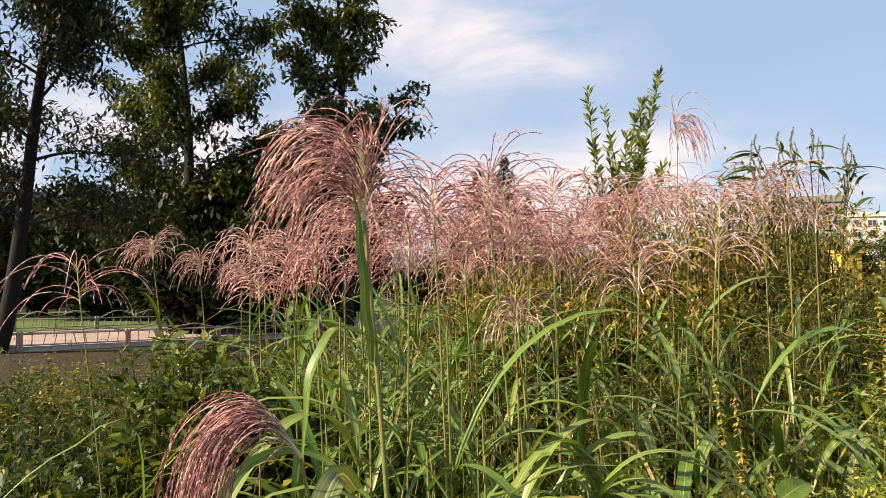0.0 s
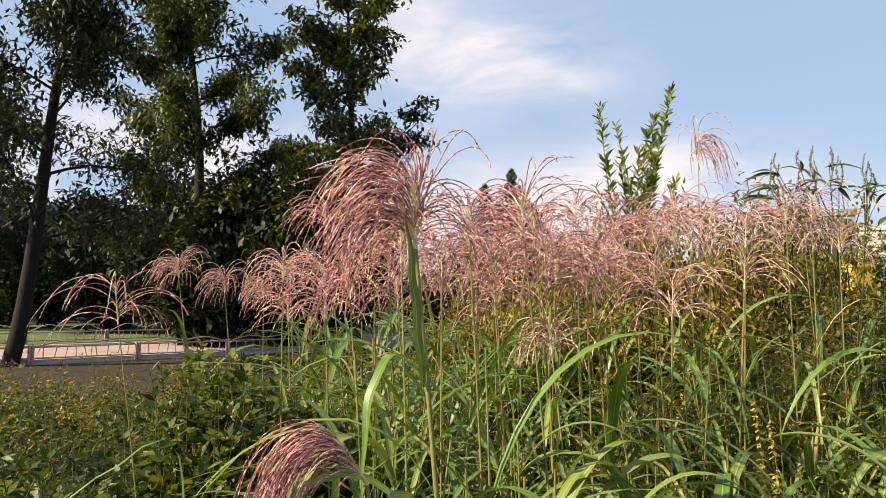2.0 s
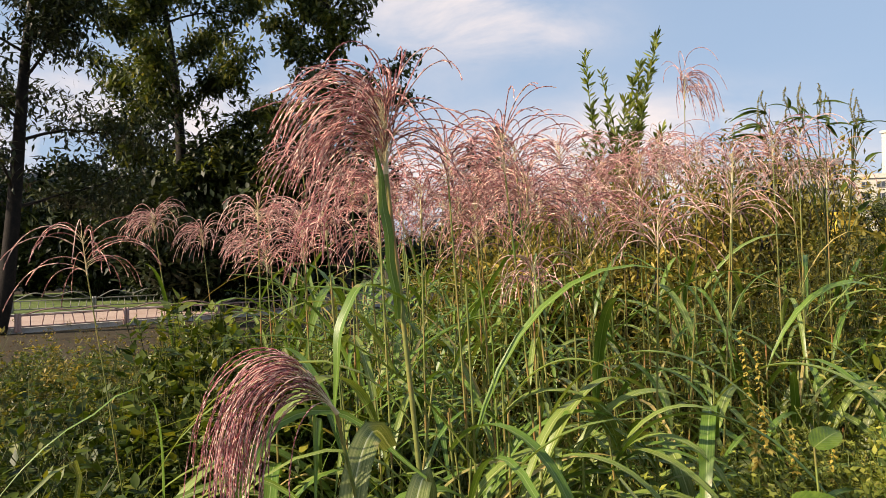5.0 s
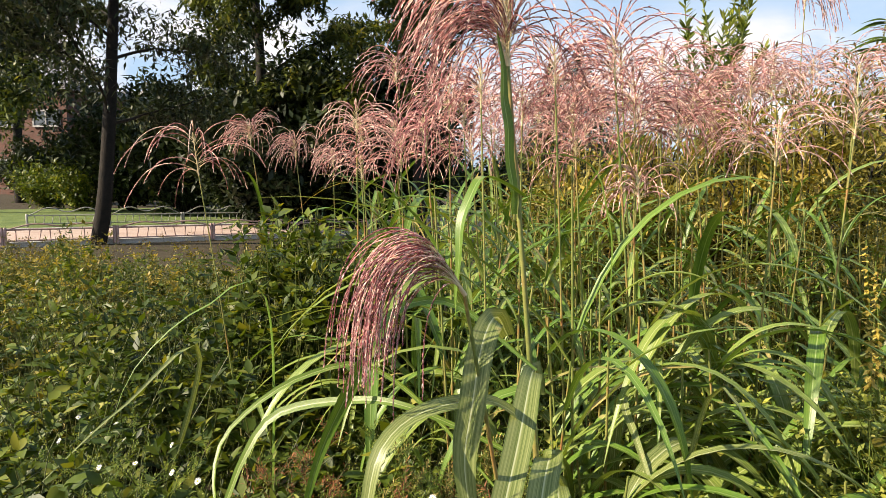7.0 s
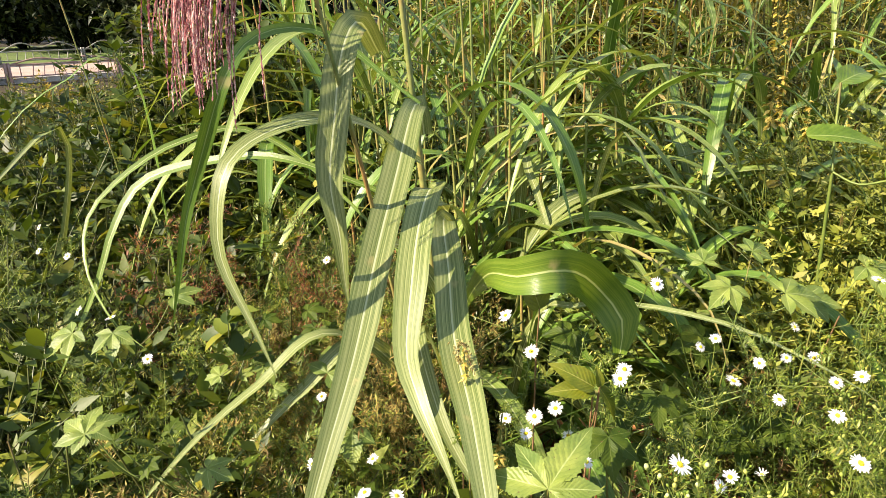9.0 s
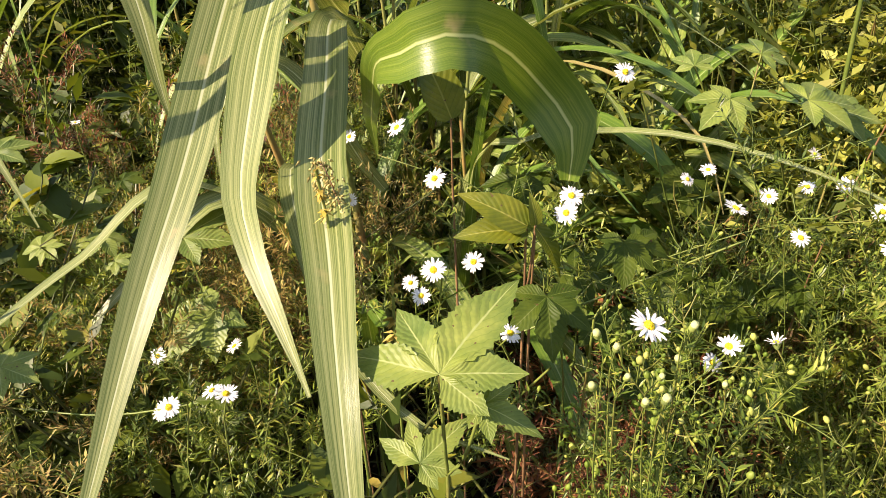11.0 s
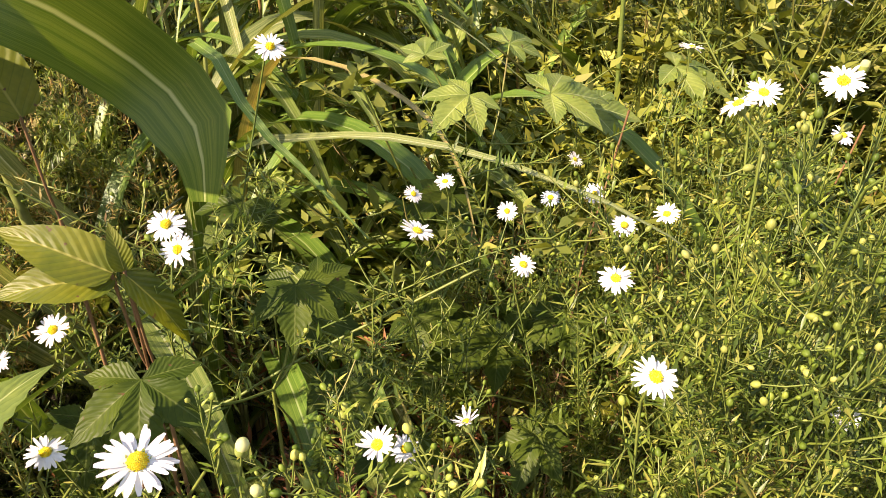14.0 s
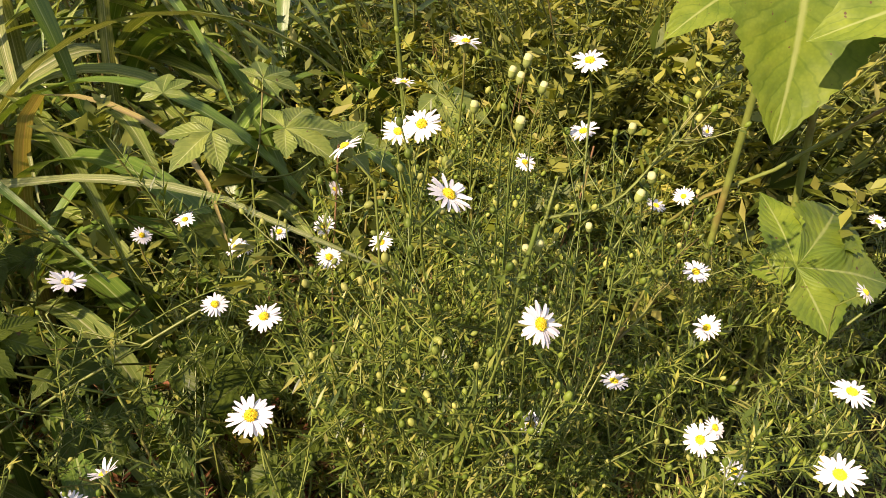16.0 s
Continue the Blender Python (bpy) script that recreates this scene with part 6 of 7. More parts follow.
BRANCHED = "branching aster with a strong yellow-green stem and green buds"
branching_aster([(0.302, 0.73, 0.873), (0.313, 0.73, 0.909), (0.331, 0.73, 0.947), (0.34, 0.73, 0.972), (0.353, 0.73, 1.009), (0.360, 0.732, 1.030)], BRANCHED, 20, 0.10)
branching_aster([(0.40, 0.76, 0.85), (0.405, 0.75, 0.90), (0.425, 0.745, 0.95), (0.43, 0.74, 0.99)], BRANCHED, 14, 0.09)
branching_aster([(0.38, 0.89, 0.85), (0.39, 0.88, 0.92), (0.385, 0.875, 0.97), (0.40, 0.87, 1.02)], BRANCHED, 14, 0.09)

# ---- broad leaves among the flowers ----


def toothed_lobe(me, root, tip, up, width, bow=0.06, teeth=17, rim=0.045):
    """One pointed lobe with a toothed rim, raised either side of its midrib."""
    root, tip = np.asarray(root, float), np.asarray(tip, float)
    d = tip - root
    ln = np.linalg.norm(d)
    d = d / ln
    side = unit(np.cross(d, np.asarray(up, float)))
    nrm = np.cross(side, d)
    k = teeth * 2 + 1
    t = np.linspace(0, 1, k)
    prof = np.sin(np.pi * np.clip(t, 0, 1) ** 0.75) ** 0.85 * (1 - 0.2 * t) + 0.45 * (1 - t) ** 3
    prof = prof * (1 + rim * (np.arange(k) % 2 * 2 - 1) * (t < 0.97))
    prof[-1] = 0.01
    s = np.array([-1, -0.5, 0, 0.5, 1])
    mid = root + d * (t * ln)[:, None] + nrm * (bow * ln * np.sin(np.pi * t) - 0.5 * bow * ln * t**2)[:, None]
    ripple = 0.003 * ln * np.sin(t * 40)[:, None] * np.abs(s)[None]
    v = mid[:, None] + side * (prof[:, None] * s[None] * width / 2)[..., None] + nrm * (0.16 * width * np.abs(s)[None] * prof[:, None] + ripple)[..., None]
    uv = np.stack(np.broadcast_arrays((s[None] + 1) / 2 + 0 * t[:, None], t[:, None] + 0 * s[None]), -1)
    i, j = np.meshgrid(np.arange(k - 1), np.arange(4), indexing="ij")
    me.add(v, np.stack([i * 5 + j, i * 5 + j + 1, (i + 1) * 5 + j + 1, (i + 1) * 5 + j], -1).reshape(-1, 4), uv)


def lobed(me, centre, up, ahead, size, lobes, rim=0.045, sinus=0.46):
    """A palmate leaf in one sheet: lobes at (angle, length, width) about its centre, joined as far out as the sinus, drooping at the tips."""
    up = unit(np.asarray(up, float))
    f = np.asarray(ahead, float)
    f = unit(f - up * (f @ up))
    r = np.cross(f, up)
    c = np.asarray(centre, float)
    if len(lobes) < 3:
        for a, ln, w in lobes:
            way = f * math.cos(radians(a)) + r * math.sin(radians(a)) - up * 0.10
            toothed_lobe(me, c - way * size * 0.02, c + way * size * ln, up, size * w, rim=rim, teeth=17 if size > 0.07 else 10)
        return
    lobes = sorted(lobes)
    teeth = 13 if size > 0.05 else 8
    k, fold = teeth * 2 + 1, 0.24
    t = np.linspace(0, 1, k)
    cols = np.array([-1, -0.66, -0.33, 0, 0.33, 0.66, 1])
    edge = []
    for i in range(len(lobes) + 1):
        if i == 0:
            edge.append((lobes[0][0] - 42, 0.30 * lobes[0][1]))
        elif i == len(lobes):
            edge.append((lobes[-1][0] + 42, 0.30 * lobes[-1][1]))
        else:
            (a0, l0, _), (a1, l1, _) = lobes[i - 1], lobes[i]
            edge.append(((a0 * l1 + a1 * l0) / (l0 + l1), sinus * min(l0, l1)))
    for i, (a, ln, wide) in enumerate(lobes):
        m = radians(a)
        ahead2, right2 = np.array([math.cos(m), math.sin(m)]), np.array([-math.sin(m), math.cos(m)])
        half, away = [], []
        for sgn, (b, rs) in ((-1, edge[i]), (1, edge[i + 1])):
            da = abs(radians(b - a))
            ps, ws = max(rs * math.cos(da) / ln, 0.04), rs * math.sin(da)
            u = np.clip((t - ps) / (1 - ps), 0, 1)
            w = np.where(t <= ps, ws * t / ps, ws * (1 - u) ** 1.2 + 0.5 * wide * np.sin(np.pi * u ** 0.8) ** 0.9 * (1 - 0.35 * u))
            tooth = 1 + rim * 1.5 * (np.arange(k) % 2 * 2 - 1) * (t > ps) * (t < 0.96)
            half.append(w * tooth)
            away.append(np.where(t <= ps, rs * t / ps, rs * (1 - u)))
        x = t * ln
        p2 = np.zeros((k, 7, 2))
        h = np.zeros((k, 7))
        for j, q in enumerate(cols):
            sd = 0 if q < 0 else 1
            p2[:, j] = x[:, None] * ahead2 + (q * half[sd])[:, None] * right2
            h[:, j] = fold * abs(q) * away[sd] + 0.10 * abs(q) * half[sd] * (away[sd] < 1e-6 + x * 0)
        rad = np.hypot(p2[..., 0], p2[..., 1])
        h = h - 0.22 * rad**2 + 0.012 * np.sin(9 * p2[..., 0]) * np.cos(8 * p2[..., 1]) * rad
        v = c + size * (p2[..., :1] * f + p2[..., 1:] * r + h[..., None] * up)
        uv = np.stack(np.broadcast_arrays((cols[None] + 1) / 2 + 0 * t[:, None], t[:, None] + 0 * cols[None]), -1)
        ii, jj = np.meshgrid(np.arange(k - 1), np.arange(6), indexing="ij")
        me.add(v, np.stack([ii * 7 + jj, ii * 7 + jj + 1, (ii + 1) * 7 + jj + 1, (ii + 1) * 7 + jj], -1).reshape(-1, 4), uv)


FIVE = ((0, 1.0, 0.30), (50, 0.84, 0.26), (-50, 0.84, 0.26), (104, 0.58, 0.20), (-104, 0.58, 0.20))


def vine(foot, leaves, label, paint=None, lobes=FIVE, name="hop_vine", category="vine", thick=0.0009, sinus=0.46):
    """A weed with lobed leaves at (centre, facing, pointing, size), each on its stalk."""
    gz = float(ground_z(np.array(foot[0]), np.array(foot[1])))
    ob = thing(name, (foot[0], foot[1], gz), label, category, "broad-leaved weeds")
    top = np.mean([l[0] for l in leaves], 0)
    stem = spline([(foot[0], foot[1], gz - 0.01), (foot[0] * 0.5 + top[0] * 0.5, foot[1] * 0.5 + top[1] * 0.5, gz + 0.55 * (top[2] - gz)), (top[0], top[1] + 0.01, top[2] - 0.05)], 18)
    me = Mesh()
    tubes(me, stem, np.linspace(thick * 1.5, thick, 18), 6)
    part("stem", me, M_ASTER_STEM if name != "yellowing_weed" else M_BROWN_STEM, ob)
    for c, up, ahead, size in leaves:
        me = Mesh()
        lobed(me, c, up, ahead, size, lobes, 0.008 if name == "yellowing_weed" else 0.045, sinus)
        lf = part("leaf", me, paint or M_HOP, ob)
        me = Mesh()
        b = stem[int(np.clip(np.searchsorted(stem[:, 2], c[2] - 0.045), 6, 17))]
        tubes(me, spline([b, (b + np.asarray(c)) / 2 + [0, 0, -0.01], c], 9), thick * 0.75, 5)
        part("leaf_stalk", me, M_BROWN_STEM if name == "yellowing_weed" else M_ASTER_STEM, lf)
    return ob


vine((0.0, 0.70), [((0.003, 0.671, 0.968), (-0.15, -0.42, 0.90), (0.60, 0.75, 0.28), 0.066), ((0.022, 0.668, 0.952), (0.1, -0.3, 0.95), (0.9, -0.4, -0.1), 0.030), ((-0.011, 0.709, 0.872), (-0.1, -0.5, 0.85), (0.7, 0.6, 0.2), 0.040)], "pale green hop plant with one large toothed five-lobed leaf", None, ((0, 1.02, 0.31), (-64, 0.70, 0.20), (-104, 0.76, 0.22), (56, 0.60, 0.24), (98, 0.44, 0.20)), thick=0.0013, sinus=0.30)
# These low vines take the leaf colour that has the shade painted in.
vine((0.10, 0.84), [((0.117, 0.794, 0.963), (0, -0.6, 0.8), (-0.1, -0.6, -0.75), 0.030), ((0.126, 0.798, 0.962), (0.2, -0.5, 0.85), (0.7, -0.2, -0.2), 0.024), ((0.062, 0.742, 0.960), (0.0, -0.5, 0.9), (0.0, -0.85, -0.3), 0.036)], "shaded green hop vine with lobed leaves", M_HOP_SHADED)
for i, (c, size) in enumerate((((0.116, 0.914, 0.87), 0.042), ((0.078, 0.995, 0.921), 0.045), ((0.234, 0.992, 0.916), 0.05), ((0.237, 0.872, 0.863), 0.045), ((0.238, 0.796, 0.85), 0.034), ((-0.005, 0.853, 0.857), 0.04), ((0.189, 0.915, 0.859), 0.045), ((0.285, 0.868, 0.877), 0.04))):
    vine((c[0] + 0.01, c[1] + 0.03), [(c, (rng.normal(0, 0.25), -0.45, 0.9), (rng.normal(), -0.6, 0.0), size), ((c[0] + 0.02, c[1] + 0.015, c[2] - 0.015), (rng.normal(0, 0.3), -0.3, 0.9), (rng.normal(), 0.3, 0.0), size * 0.8)], "shaded dark green hop vine low under the asters", M_HOP_SHADED)
vine((0.16, 0.93), [((0.135, 0.885, 0.845), (0.0, -0.3, 0.95), (0.3, -0.9, 0), 0.042), ((0.19, 0.89, 0.835), (0.1, -0.3, 0.95), (0.7, -0.5, 0), 0.040), ((0.165, 0.845, 0.815), (0.1, -0.3, 0.95), (0.1, -0.9, 0), 0.042)], "large dark shaded hop leaves low among the asters", M_HOP_SHADED, ((0, 1.0, 0.42), (60, 0.85, 0.34), (-60, 0.85, 0.34)))
vine((0.23, 0.98), [((0.230, 0.933, 1.008), (0, -0.5, 1), (-0.5, -0.5, 0), 0.038), ((0.308, 0.927, 0.998), (0, -0.5, 1), (0.8, -0.2, 0), 0.040), ((0.205, 0.95, 1.03), (-0.2, -0.5, 1), (0.2, 0.9, 0), 0.026), ((0.27, 0.98, 1.03), (0.2, -0.5, 1), (0.6, 0.6, 0), 0.032)], "green hop vine climbing among the asters")
vine((-0.38, 0.84), [((-0.379, 0.756, 0.951), (0, -0.5, 1), (-0.6, 0.4, 0), 0.032), ((-0.408, 0.802, 0.925), (0.2, -0.5, 1), (0.7, 0.5, 0), 0.032), ((-0.30, 0.80, 0.88), (0, -0.4, 1), (0.8, -0.3, 0), 0.03)], "green hop vine with lobed leaves at the edge of the weeds")
vine((-0.46, 1.0), [((-0.461, 0.963, 0.939), (0, -0.5, 1), (0.2, -0.8, 0), 0.038), ((-0.52, 0.98, 0.93), (-0.2, -0.5, 1), (-0.6, -0.6, 0), 0.042), ((-0.42, 1.04, 0.95), (0, -0.4, 1), (0.6, 0.4, 0), 0.038)], "green hop vine with lobed leaves")
vine((-0.2, 0.96), [((-0.201, 0.907, 0.919), (0, -0.5, 1), (0.5, 0.6, 0), 0.05), ((-0.17, 0.86, 0.88), (0, -0.5, 1), (-0.5, -0.6, 0), 0.05)], "green hop vine behind the grass blades")
vine((0.27, 0.90), [((0.271, 0.90, 1.015), (0.1, -0.4, 1), (0.9, 0.1, 0), 0.045), ((0.40, 0.98, 1.01), (0.1, -0.4, 1), (0.7, -0.5, 0), 0.05)], "green hop vine over the asters")
for i in range(13):
    x, y = (rng.uniform(-1.7, -0.5), rng.uniform(1.1, 2.4)) if i < 4 else (rng.uniform(0.45, 1.5), rng.uniform(1.0, 1.9))
    z = float(canopy(np.array(x), np.array(y)))
    vine((x, y), [((x + rng.normal(0, 0.05), y + rng.normal(0, 0.05), z + rng.normal(0.02, 0.03)), (rng.normal(-0.1, 0.2), -0.4, 1), (rng.normal(), rng.normal(), 0), rng.uniform(0.03, 0.052)) for _ in range(int(rng.integers(3, 6)))], "hop vine with toothed lobed leaves over the weeds")
for i in range(6):
    x, y = rng.uniform(-0.44, -0.20), rng.uniform(0.66, 1.0)
    # Every third vine has the plain leaf, the others the one coloured as shaded.
    vine((x, y), [((x + rng.normal(0, 0.045), y + rng.normal(0, 0.04), 0.875 + 0.10 * (y - 0.66) + rng.normal(0, 0.015)), (rng.normal(-0.2, 0.25), -0.35, 0.9), (rng.normal(), rng.normal(), 0), rng.uniform(0.016, 0.026)) for _ in range(7)], "young hop vine with small lobed leaves", M_HOP if i % 3 == 0 else M_HOP_SHADED)
for x, y in ((-0.42, 0.78), (-0.32, 0.74), (-0.52, 0.84), (-0.24, 0.72), (-0.38, 0.68)):
    aster(x, y, 0.885 + rng.normal(0, 0.015), [], 14, "dry golden-brown aster gone to seed", 0.10, 1.0, paint=M_SPRIG_GOLD if rng.random() < 0.55 else M_ASTER, coarse=1.15)
# Yellowing two-leaved weed.
vine((0.05, 0.80), [((0.053, 0.767, 0.991), (0.2, -0.75, 0.65), (-0.025, -0.008, 0.027), 0.042), ((0.053, 0.768, 0.988), (0.1, -0.6, 0.8), (-0.037, 0.005, -0.011), 0.041), ((0.058, 0.766, 0.992), (0.3, -0.8, 0.2), (-0.1, 0.1, 1.0), 0.018)], "weed with yellowing spotted oval leaves on a reddish stalk", M_YELLOWLEAF, ((0, 1.0, 0.44),), "yellowing_weed", "weed", 0.0009)
vine((0.06, 0.80), [((0.058, 0.766, 0.990), (0.75, -0.6, 0.4), (0.017, 0.002, -0.030), 0.040)], "drooping narrow yellow-green leaf of a weed", M_YELLOWLEAF, ((0, 1.0, 0.32),), "yellowing_weed", "weed")
vine((0.02, 0.86), [((0.014, 0.830, 1.034), (0.3, -0.85, 0.3), (-0.35, 0.1, 1.0), 0.050)], "tall weed with one yellowing spotted oval leaf", M_YELLOWLEAF, ((0, 1.0, 0.48),), "yellowing_weed", "weed")
# The big-leaved ragweed at the side.
vine((0.60, 0.92), [((0.542, 0.796, 1.125), (-0.35, -0.75, 0.45), (-0.10, -0.05, -0.75), 0.112)], "giant ragweed with large bright green pointed leaves", M_BIGLEAF, ((0, 1.0, 0.74),), "giant_ragweed", "weed", 0.0024)
vine((0.66, 0.84), [((0.605, 0.705, 1.110), (-0.3, -0.55, 0.8), (-0.60, 0.72, -0.85), 0.118), ((0.575, 0.815, 1.135), (-0.5, -0.6, 0.5), (-0.25, -0.35, -0.55), 0.085), ((0.58, 0.86, 1.10), (-0.2, -0.5, 0.85), (-0.9, -0.25, -0.1), 0.085)], "giant ragweed with broad drooping green leaves", M_BIGLEAF, ((0, 1.0, 0.60),), "giant_ragweed", "weed", 0.0024)
vine((0.57, 0.82), [((0.543, 0.751, 0.946), (-0.1, -0.6, 0.8), (0.0, 0.8, 0.6), 0.075)], "broad-leaved weed with one bright green toothed five-lobed leaf", M_BIGLEAF, ((14, 0.80, 0.26), (62, 1.15, 0.48), (106, 1.0, 0.42), (180, 0.60, 0.44), (-79, 0.42, 0.24)), "broad_leaved_weed", "weed", 0.0014)
vine((0.44, 1.10), [((0.349, 1.056, 1.145), (0, -0.5, 0.9), (0.9, -0.2, 0.15), 0.09), ((0.43, 1.02, 1.10), (0, -0.5, 0.9), (0.7, 0.4, 0.1), 0.08), ((0.40, 1.10, 1.20), (0.2, -0.5, 0.9), (0.7, 0.4, 0.3), 0.09)], "giant ragweed with narrow pale green leaves", M_BIGLEAF, ((0, 1.0, 0.34),), "giant_ragweed", "weed", 0.002)
vine((0.75, 1.25), [((0.72, 1.135, 1.214), (-0.1, -0.9, 0.3), (0.1, 0.1, 1), 0.08), ((0.80, 1.2, 1.14), (-0.2, -0.5, 0.8), (0.8, -0.2, 0.2), 0.11), ((0.67, 1.2, 1.12), (0, -0.5, 0.8), (-0.8, 0.1, 0.1), 0.09)], "upright ragweed with pale green leaves", M_BIGLEAF, ((0, 1.0, 0.50),), "giant_ragweed", "weed", 0.0022)


def leaning_stalk(points, r, label, paint):
    p = spline(points, 16)
    ob = thing("weed_stalk", p[0], label, "stalk", "bare weed stalks")
    me = Mesh()
    rr = np.full(16, r)
    rr[::5] *= 1.3
    rr *= np.linspace(1.2, 0.55, 16)
    tubes(me, p, rr, 8)
    part("stalk", me, paint, ob)
    me = Mesh()
    tubes(me, [p[8], p[8] + [0.012, -0.006, 0.02], p[8] + [0.018, -0.008, 0.045]], [r * 0.5, r * 0.4, r * 0.2], 5)
    part("side_shoot", me, paint, ob)


leaning_stalk([(0.50, 0.93, 0.40), (0.536, 0.87, 0.906), (0.561, 0.829, 0.960), (0.602, 0.767, 1.034), (0.64, 0.71, 1.09)], 0.0020, "thick yellow-green leaning weed stalk", M_ASTER_STEM)
leaning_stalk([(0.28, 0.735, 0.42), (0.296, 0.715, 0.86), (0.308, 0.710, 0.913), (0.320, 0.708, 0.951), (0.329, 0.707, 0.989), (0.335, 0.704, 1.023)], 0.0014, "branching yellow-green aster stalk among the flowers", M_ASTER_STEM)
leaning_stalk([(0.46, 0.98, 0.36), (0.47, 0.93, 0.80), (0.476, 0.890, 0.93), (0.480, 0.88, 0.99)], 0.0010, "upright brownish weed stalk among the asters", M_BROWN_STEM)
leaning_stalk([(0.29, 0.90, 0.36), (0.285, 0.87, 0.85), (0.290, 0.839, 1.020)], 0.0009, "thin reddish upright weed stalk", M_BROWN_STEM)
# Loose grass blades that cross the asters.


def lone_grass(points, width, label, paint, up=None):
    gz = float(ground_z(np.array(points[0][0]), np.array(points[0][1])))
    ob = thing("grass_blade", (points[0][0], points[0][1], gz), label, "grass", "single grass blades")
    front_blade(points, width, ob, up, paint)
    me = Mesh()
    q = spline(points, 30)[:9]
    tubes(me, q, np.linspace(0.0034, 0.0022, 9), 7)
    part("sheath", me, M_STEM, ob)


lone_grass([(-0.03, 1.18, 0.36), (0.03, 1.05, 0.88), (0.085, 0.975, 0.966), (0.130, 0.940, 0.983), (0.174, 0.890, 0.996), (0.224, 0.866, 0.990), (0.256, 0.809, 0.990), (0.289, 0.794, 0.975), (0.324, 0.790, 0.948)], 0.014, "long pale grass blade bowed across the asters", M_BLADE, (0.1, -0.5, 1.0))
lone_grass([(0.03, 1.24, 0.36), (0.05, 1.20, 0.80), (0.095, 1.115, 0.985), (0.152, 1.071, 1.003), (0.201, 1.013, 0.987), (0.223, 0.951, 0.965), (0.23, 0.91, 0.92)], 0.016, "bowed grass blade with a dry reddish edge", M_BLADE_DRY)
lone_grass([(0.12, 1.32, 0.36), (0.159, 1.244, 1.075), (0.224, 1.162, 1.045), (0.269, 1.078, 1.021), (0.300, 1.0, 0.99)], 0.014, "bowed pale green grass blade", M_BLADE)
lone_grass([(0.04, 1.38, 0.36), (0.05, 1.36, 1.0), (0.054, 1.30, 1.045), (0.075, 1.20, 0.985), (0.090, 1.10, 0.915)], 0.022, "broad pale hanging grass blade", M_BLADE)
lone_grass([(0.00, 1.15, 0.36), (0.05, 1.02, 0.99), (0.10, 0.95, 0.985), (0.16, 0.90, 0.93)], 0.018, "dark green bowed grass blade in the shade", M_BLADE_DARK)
lone_grass([(-0.06, 1.05, 0.36), (-0.06, 0.90, 0.83), (-0.031, 0.82, 0.886), (0.02, 0.80, 0.93), (0.063, 0.784, 0.965), (0.10, 0.80, 0.985)], 0.018, "dark green grass blade in the shade under the asters", M_BLADE_DARK)
lone_grass([(-0.95, 1.35, 0.36), (-0.72, 1.38, 1.07), (-0.80, 1.25, 1.02), (-0.86, 1.10, 0.93)], 0.011, "pale grass blade bowed over the low weeds", M_BLADE)
lone_grass([(-0.62, 1.45, 0.36), (-0.60, 1.42, 1.16), (-0.70, 1.36, 1.18), (-0.80, 1.30, 1.08), (-0.83, 1.25, 0.96)], 0.010, "green grass blade bowed over the low weeds", M_BLADE_DARK)

# ---- seed spikes ----


def seed_spike(x, y, z0, z1, n, label, lean=0.02, paint=None, whorl=0.010, leaves=6, droop=-0.5):
    """An upright spike set all round with small hanging bracts, on a leafy stem."""
    gz = float(ground_z(np.array(x), np.array(y)))
    ob = thing("seed_spike", (x, y, gz), label, "weed", "golden seed spikes")
    path = spline([(x, y, gz - 0.01), (x + lean * 0.3, y, (gz + z0) / 2), (x + lean * 0.6, y, z0), (x + lean, y, z1)], 26)
    me = Mesh()
    tubes(me, path, np.linspace(0.0016, 0.0008, 26), 6)
    part("stem", me, M_ASTER_STEM, ob)
    t = rng.random(n)
    at = np.array([x + lean * 0.6, y, z0]) + np.stack([lean * 0.4 * t, 0 * t, (z1 - z0) * t], 1)
    t2 = np.floor(t * (z1 - z0) / 0.011) * 0.011
    at[:, 2] = z0 + t2 + rng.normal(0, 0.0015, n)
    az = rng.random(n) * 6.283
    me = Mesh()
    scatter(me, LEAF_V, LEAF_F, at, np.stack([np.sin(az), np.cos(az), droop + rng.normal(0, 0.25, n)], 1), sphere_ways(n) * 0.3 + [0, 0, 1.0], whorl * rng.uniform(0.7, 1.3, n) * (1.25 - 0.7 * t), whorl * 0.5 * (1.2 - 0.6 * t))
    part("seed_head", me, paint or M_SEED, ob, kind="stuff")
    me = Mesh()
    m = leaves * 4
    k = rng.integers(8, 19, m)
    az = rng.random(m) * 6.283
    scatter(me, FINE_V, FINE_F, path[k], np.stack([np.sin(az), np.cos(az), 0.3 + rng.normal(0, 0.3, m)], 1), np.array([[0, 0, 1.0]]) + rng.normal(0, 0.2, (m, 3)), rng.uniform(0.6, 1.2, m) * (0.055 if y > 1.2 else 0.022), rng.uniform(0.8, 1.2, m) * (0.016 if y > 1.2 else 0.006))
    part("foliage", me, M_WEED_GOLD, ob, kind="stuff")


SPK = "upright weed spike set with golden seed bracts"
seed_spike(1.203, 1.75, 1.253, 1.623, 700, SPK, 0.02, None, 0.018)
seed_spike(1.291, 2.00, 1.235, 1.676, 700, SPK, -0.04, None, 0.017)
for x, y, z0, z1, lean in ((1.254, 1.90, 1.22, 1.456, 0.02), (1.22, 1.88, 1.20, 1.42, -0.02), (1.30, 1.92, 1.20, 1.40, 0.03), (1.18, 1.90, 1.22, 1.46, -0.03), (1.36, 1.95, 1.22, 1.42, 0.03)):
    seed_spike(x, y, z0, z1, 380, SPK, lean, None, 0.015)
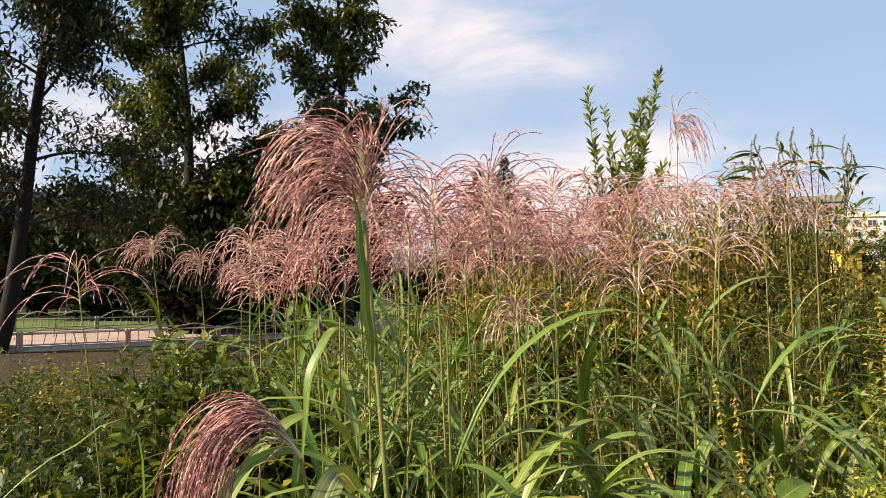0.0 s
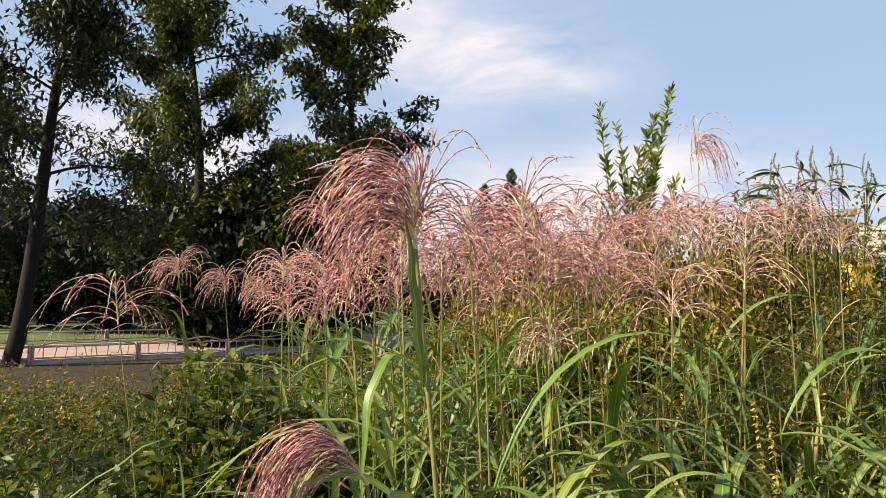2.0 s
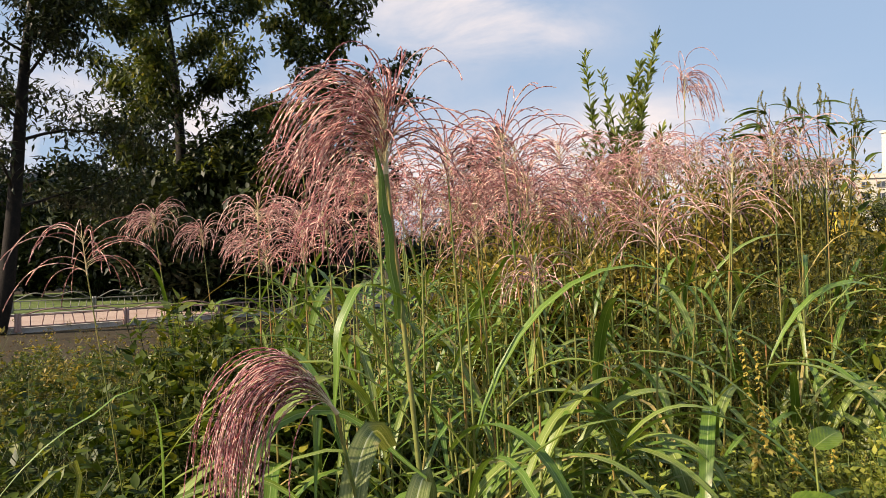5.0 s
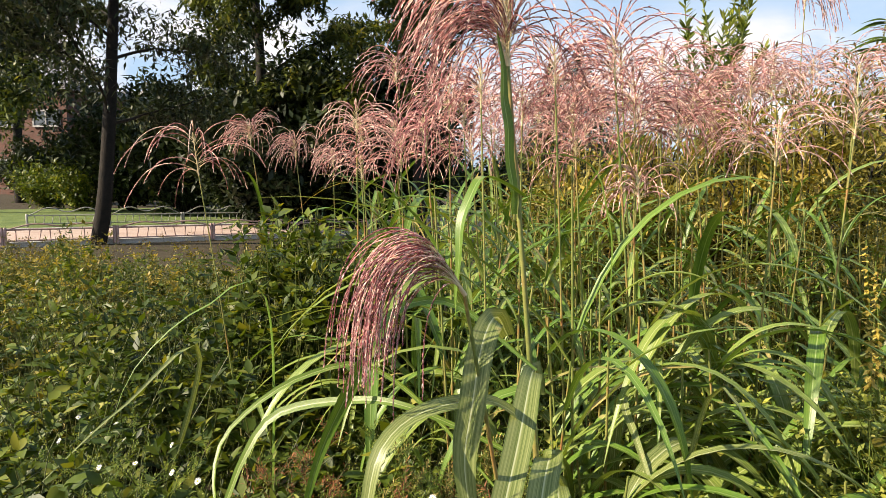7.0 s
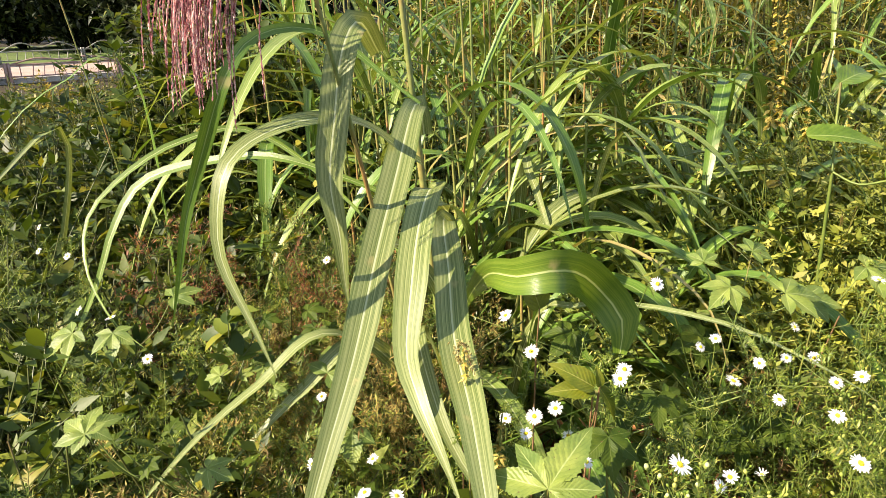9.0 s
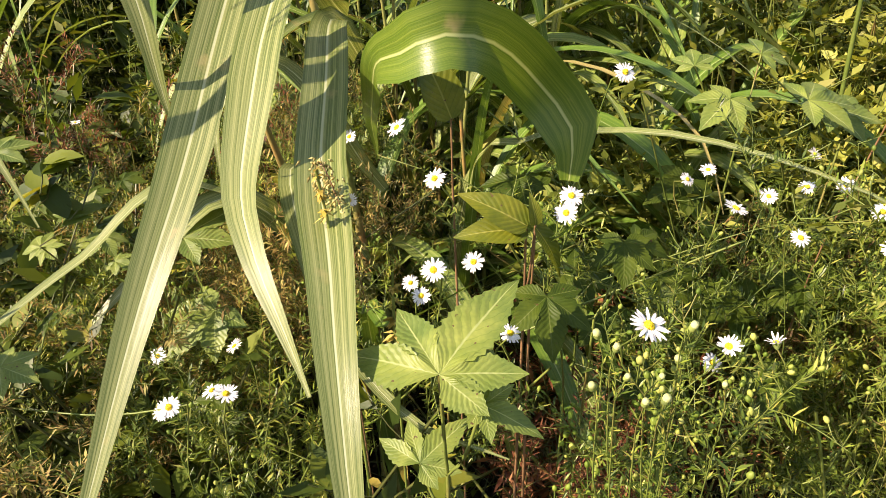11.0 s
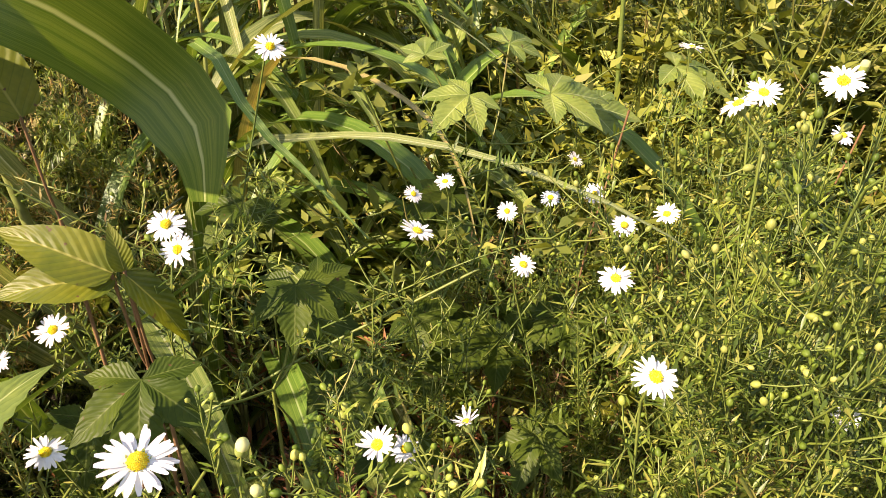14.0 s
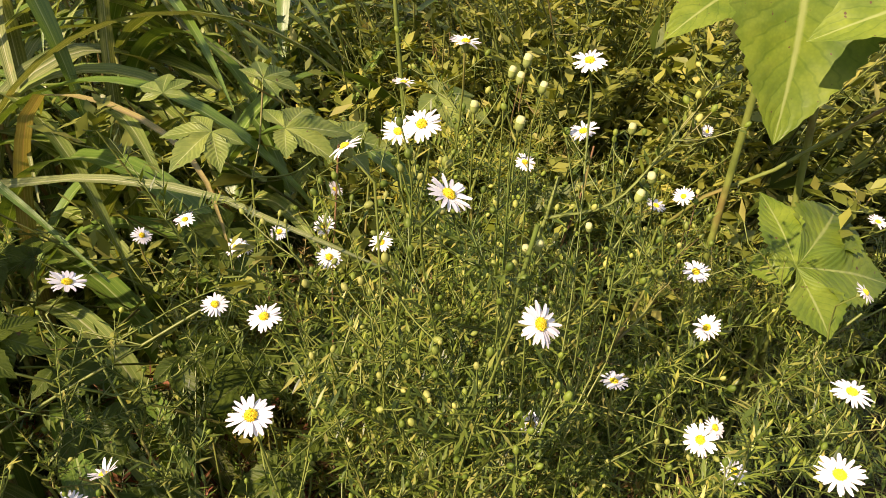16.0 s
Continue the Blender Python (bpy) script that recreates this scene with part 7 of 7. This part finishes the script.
seed_spike(0.930, 1.60, 1.26, 1.504, 260, SPK, -0.08, None, 0.013)
seed_spike(0.985, 1.70, 1.27, 1.421, 160, SPK, 0.02, None, 0.012)
seed_spike(1.446, 1.90, 1.15, 1.39, 220, SPK, 0.02, None, 0.013)
seed_spike(0.533, 1.434, 1.097, 1.292, 150, SPK, -0.05, None, 0.014)
seed_spike(0.567, 1.434, 1.00, 1.14, 110, SPK, -0.02, None, 0.014)
seed_spike(0.61, 1.45, 0.97, 1.12, 110, SPK, 0.02, None, 0.014)
seed_spike(0.448, 1.28, 1.12, 1.34, 150, SPK, -0.06, None, 0.013)
seed_spike(-0.044, 0.752, 0.955, 1.035, 170, "dry brown weed spike hung with seeds", -0.012, None, 0.0075, 1)
def drooping_spike(points, label):
    """A hanging dry seed head: clusters of small seeds along a bent stalk."""
    p = spline(points, 130)
    gz = float(ground_z(np.array(p[0][0]), np.array(p[0][1])))
    ob = thing("seed_spike", (p[0][0], p[0][1], gz), label, "weed", "golden seed spikes")
    me = Mesh()
    tubes(me, p, np.linspace(0.0008, 0.0004, 130), 5)
    part("stem", me, M_BROWN_STEM, ob)
    me = Mesh()
    n = 330
    k = (103 + np.floor(rng.random(n) * 27)).astype(int)
    at = p[k] + rng.normal(0, 0.0026, (n, 3))
    scatter(me, SPIKE_V, SPIKE_F, at, sphere_ways(n) * 0.8 + [0, 0, -0.8], sphere_ways(n), 0.0048, 0.0017)
    part("seed_head", me, M_SEED_PALE, ob, kind="stuff")


drooping_spike([(-0.05, 0.80, 0.36), (-0.056, 0.785, 0.90), (-0.060, 0.775, 1.01), (-0.056, 0.768, 1.032), (-0.046, 0.764, 0.998), (-0.040, 0.762, 0.950)], "dry beige weed spike hung with seeds before a blade")
seed_spike(-0.028, 0.765, 0.90, 0.965, 90, "dry brown weed spike hung with seeds", 0.005, None, 0.008, 1)
for i in range(7):
    y = rng.uniform(1.4, 3.6)
    x = y * rng.uniform(0.5, 0.95)
    h = float(canopy(np.array(x), np.array(y)))
    seed_spike(x, y, h - 0.10, h + rng.uniform(0.02, 0.14), 150, SPK, rng.normal(0, 0.03), None, 0.012)


def tall_ragweed():
    """A tall ragweed: two leafy stems whose arms end in thin upright catkin spikes."""
    ob = thing("giant_ragweed", (1.33, 2.66, 0.33), "tall giant ragweed with thin upright flower spikes", "weed", "broad-leaved weeds")
    stems = []
    for pts in ([(1.33, 2.66, 0.33), (1.33, 2.66, 1.2), (1.32, 2.66, 1.70), (1.26, 2.66, 1.90)], [(1.36, 2.68, 0.33), (1.40, 2.68, 1.2), (1.425, 2.66, 1.70), (1.428, 2.66, 1.90)]):
        stems.append(spline(pts, 24))
        me = Mesh()
        tubes(me, stems[-1], np.linspace(0.006, 0.0022, 24), 7)
        part("stem", me, M_SHOOT, ob)
    lv = Mesh()
    for x, z in ((1.077, 2.02), (1.115, 2.056), (1.15, 2.02), (1.18, 2.058), (1.219, 2.048), (1.24, 2.072), (1.265, 2.03), (1.293, 2.05), (1.324, 2.079), (1.345, 2.02), (1.368, 2.048), (1.405, 2.037), (1.442, 2.015), (1.465, 1.973), (1.10, 1.97), (1.20, 2.0), (1.39, 1.99)):
        stem = stems[0] if x < 1.36 else stems[1]
        h = rng.uniform(0.075, 0.12)
        lean = 0.16 * (stem[-1][0] - x)
        e = np.array([x + lean * 0.6, 2.66 + rng.normal(0, 0.05), z - h])
        b = stem[int(rng.integers(15, 23))]
        tw = spline([b, (b + e) / 2 + [0, 0, -0.03], e], 9)
        me = Mesh()
        tubes(me, tw, np.linspace(0.0020, 0.0012, 9), 5)
        arm = part("twig", me, M_SHOOT, ob)
        top = np.array([x, e[1], z])
        n = 90
        t = rng.random(n)
        bend = np.array([0.012 * np.sign(x - stem[-1][0]), 0, 0])
        core = spline([e, (e + top) / 2 + bend, top], 10)
        at = np.stack([np.interp(t, np.linspace(0, 1, 10), core[:, c]) for c in range(3)], 1) + rng.normal(0, 0.0022, (n, 3)) * (1.2 - t)[:, None]
        me = Mesh()
        scatter(me, SPIKE_V, SPIKE_F, at, sphere_ways(n) + [0, 0, 0.3], sphere_ways(n), 0.0062, 0.0036)
        tubes(me, core, np.linspace(0.0020, 0.0009, 10), 4)
        part("flower_spike", me, M_CATKIN, arm)
        for _ in range(4):
            way = np.array([rng.normal(0.6 * (x - stem[-1][0]), 0.05), rng.normal(-0.01, 0.035), rng.normal(-0.012, 0.018)])
            toothed_lobe(lv, e, e + way, (rng.normal(0, 0.5), -0.5, 1), 0.010 + 0.08 * np.linalg.norm(way), 0.1, 6)
    for b, tip, wide in ((stems[1][20], (1.53, 2.64, 1.812), 0.020), (stems[1][19], (1.345, 2.62, 1.80), 0.014), (stems[1][21], (1.50, 2.62, 1.90), 0.016), (stems[1][22], (1.36, 2.62, 1.90), 0.015), (stems[0][18], (1.42, 2.6, 1.72), 0.02), (stems[0][17], (1.20, 2.6, 1.70), 0.02), (stems[1][17], (1.50, 2.66, 1.64), 0.02)):
        tip = np.array(tip)
        mid = b + (tip - b) * 0.45 + [0, 0, 0.03]
        me = Mesh()
        tubes(me, spline([b, mid * 0.6 + b * 0.4 + [0, 0, 0.006], mid], 7), np.linspace(0.0018, 0.0011, 7), 5)
        part("twig", me, M_SHOOT, ob)
        toothed_lobe(lv, mid, tip, (rng.normal(0, 0.2), -0.5, 1), wide, 0.14, 8)
    part("foliage", lv, M_HOP_SHADED, ob, kind="stuff")


tall_ragweed()
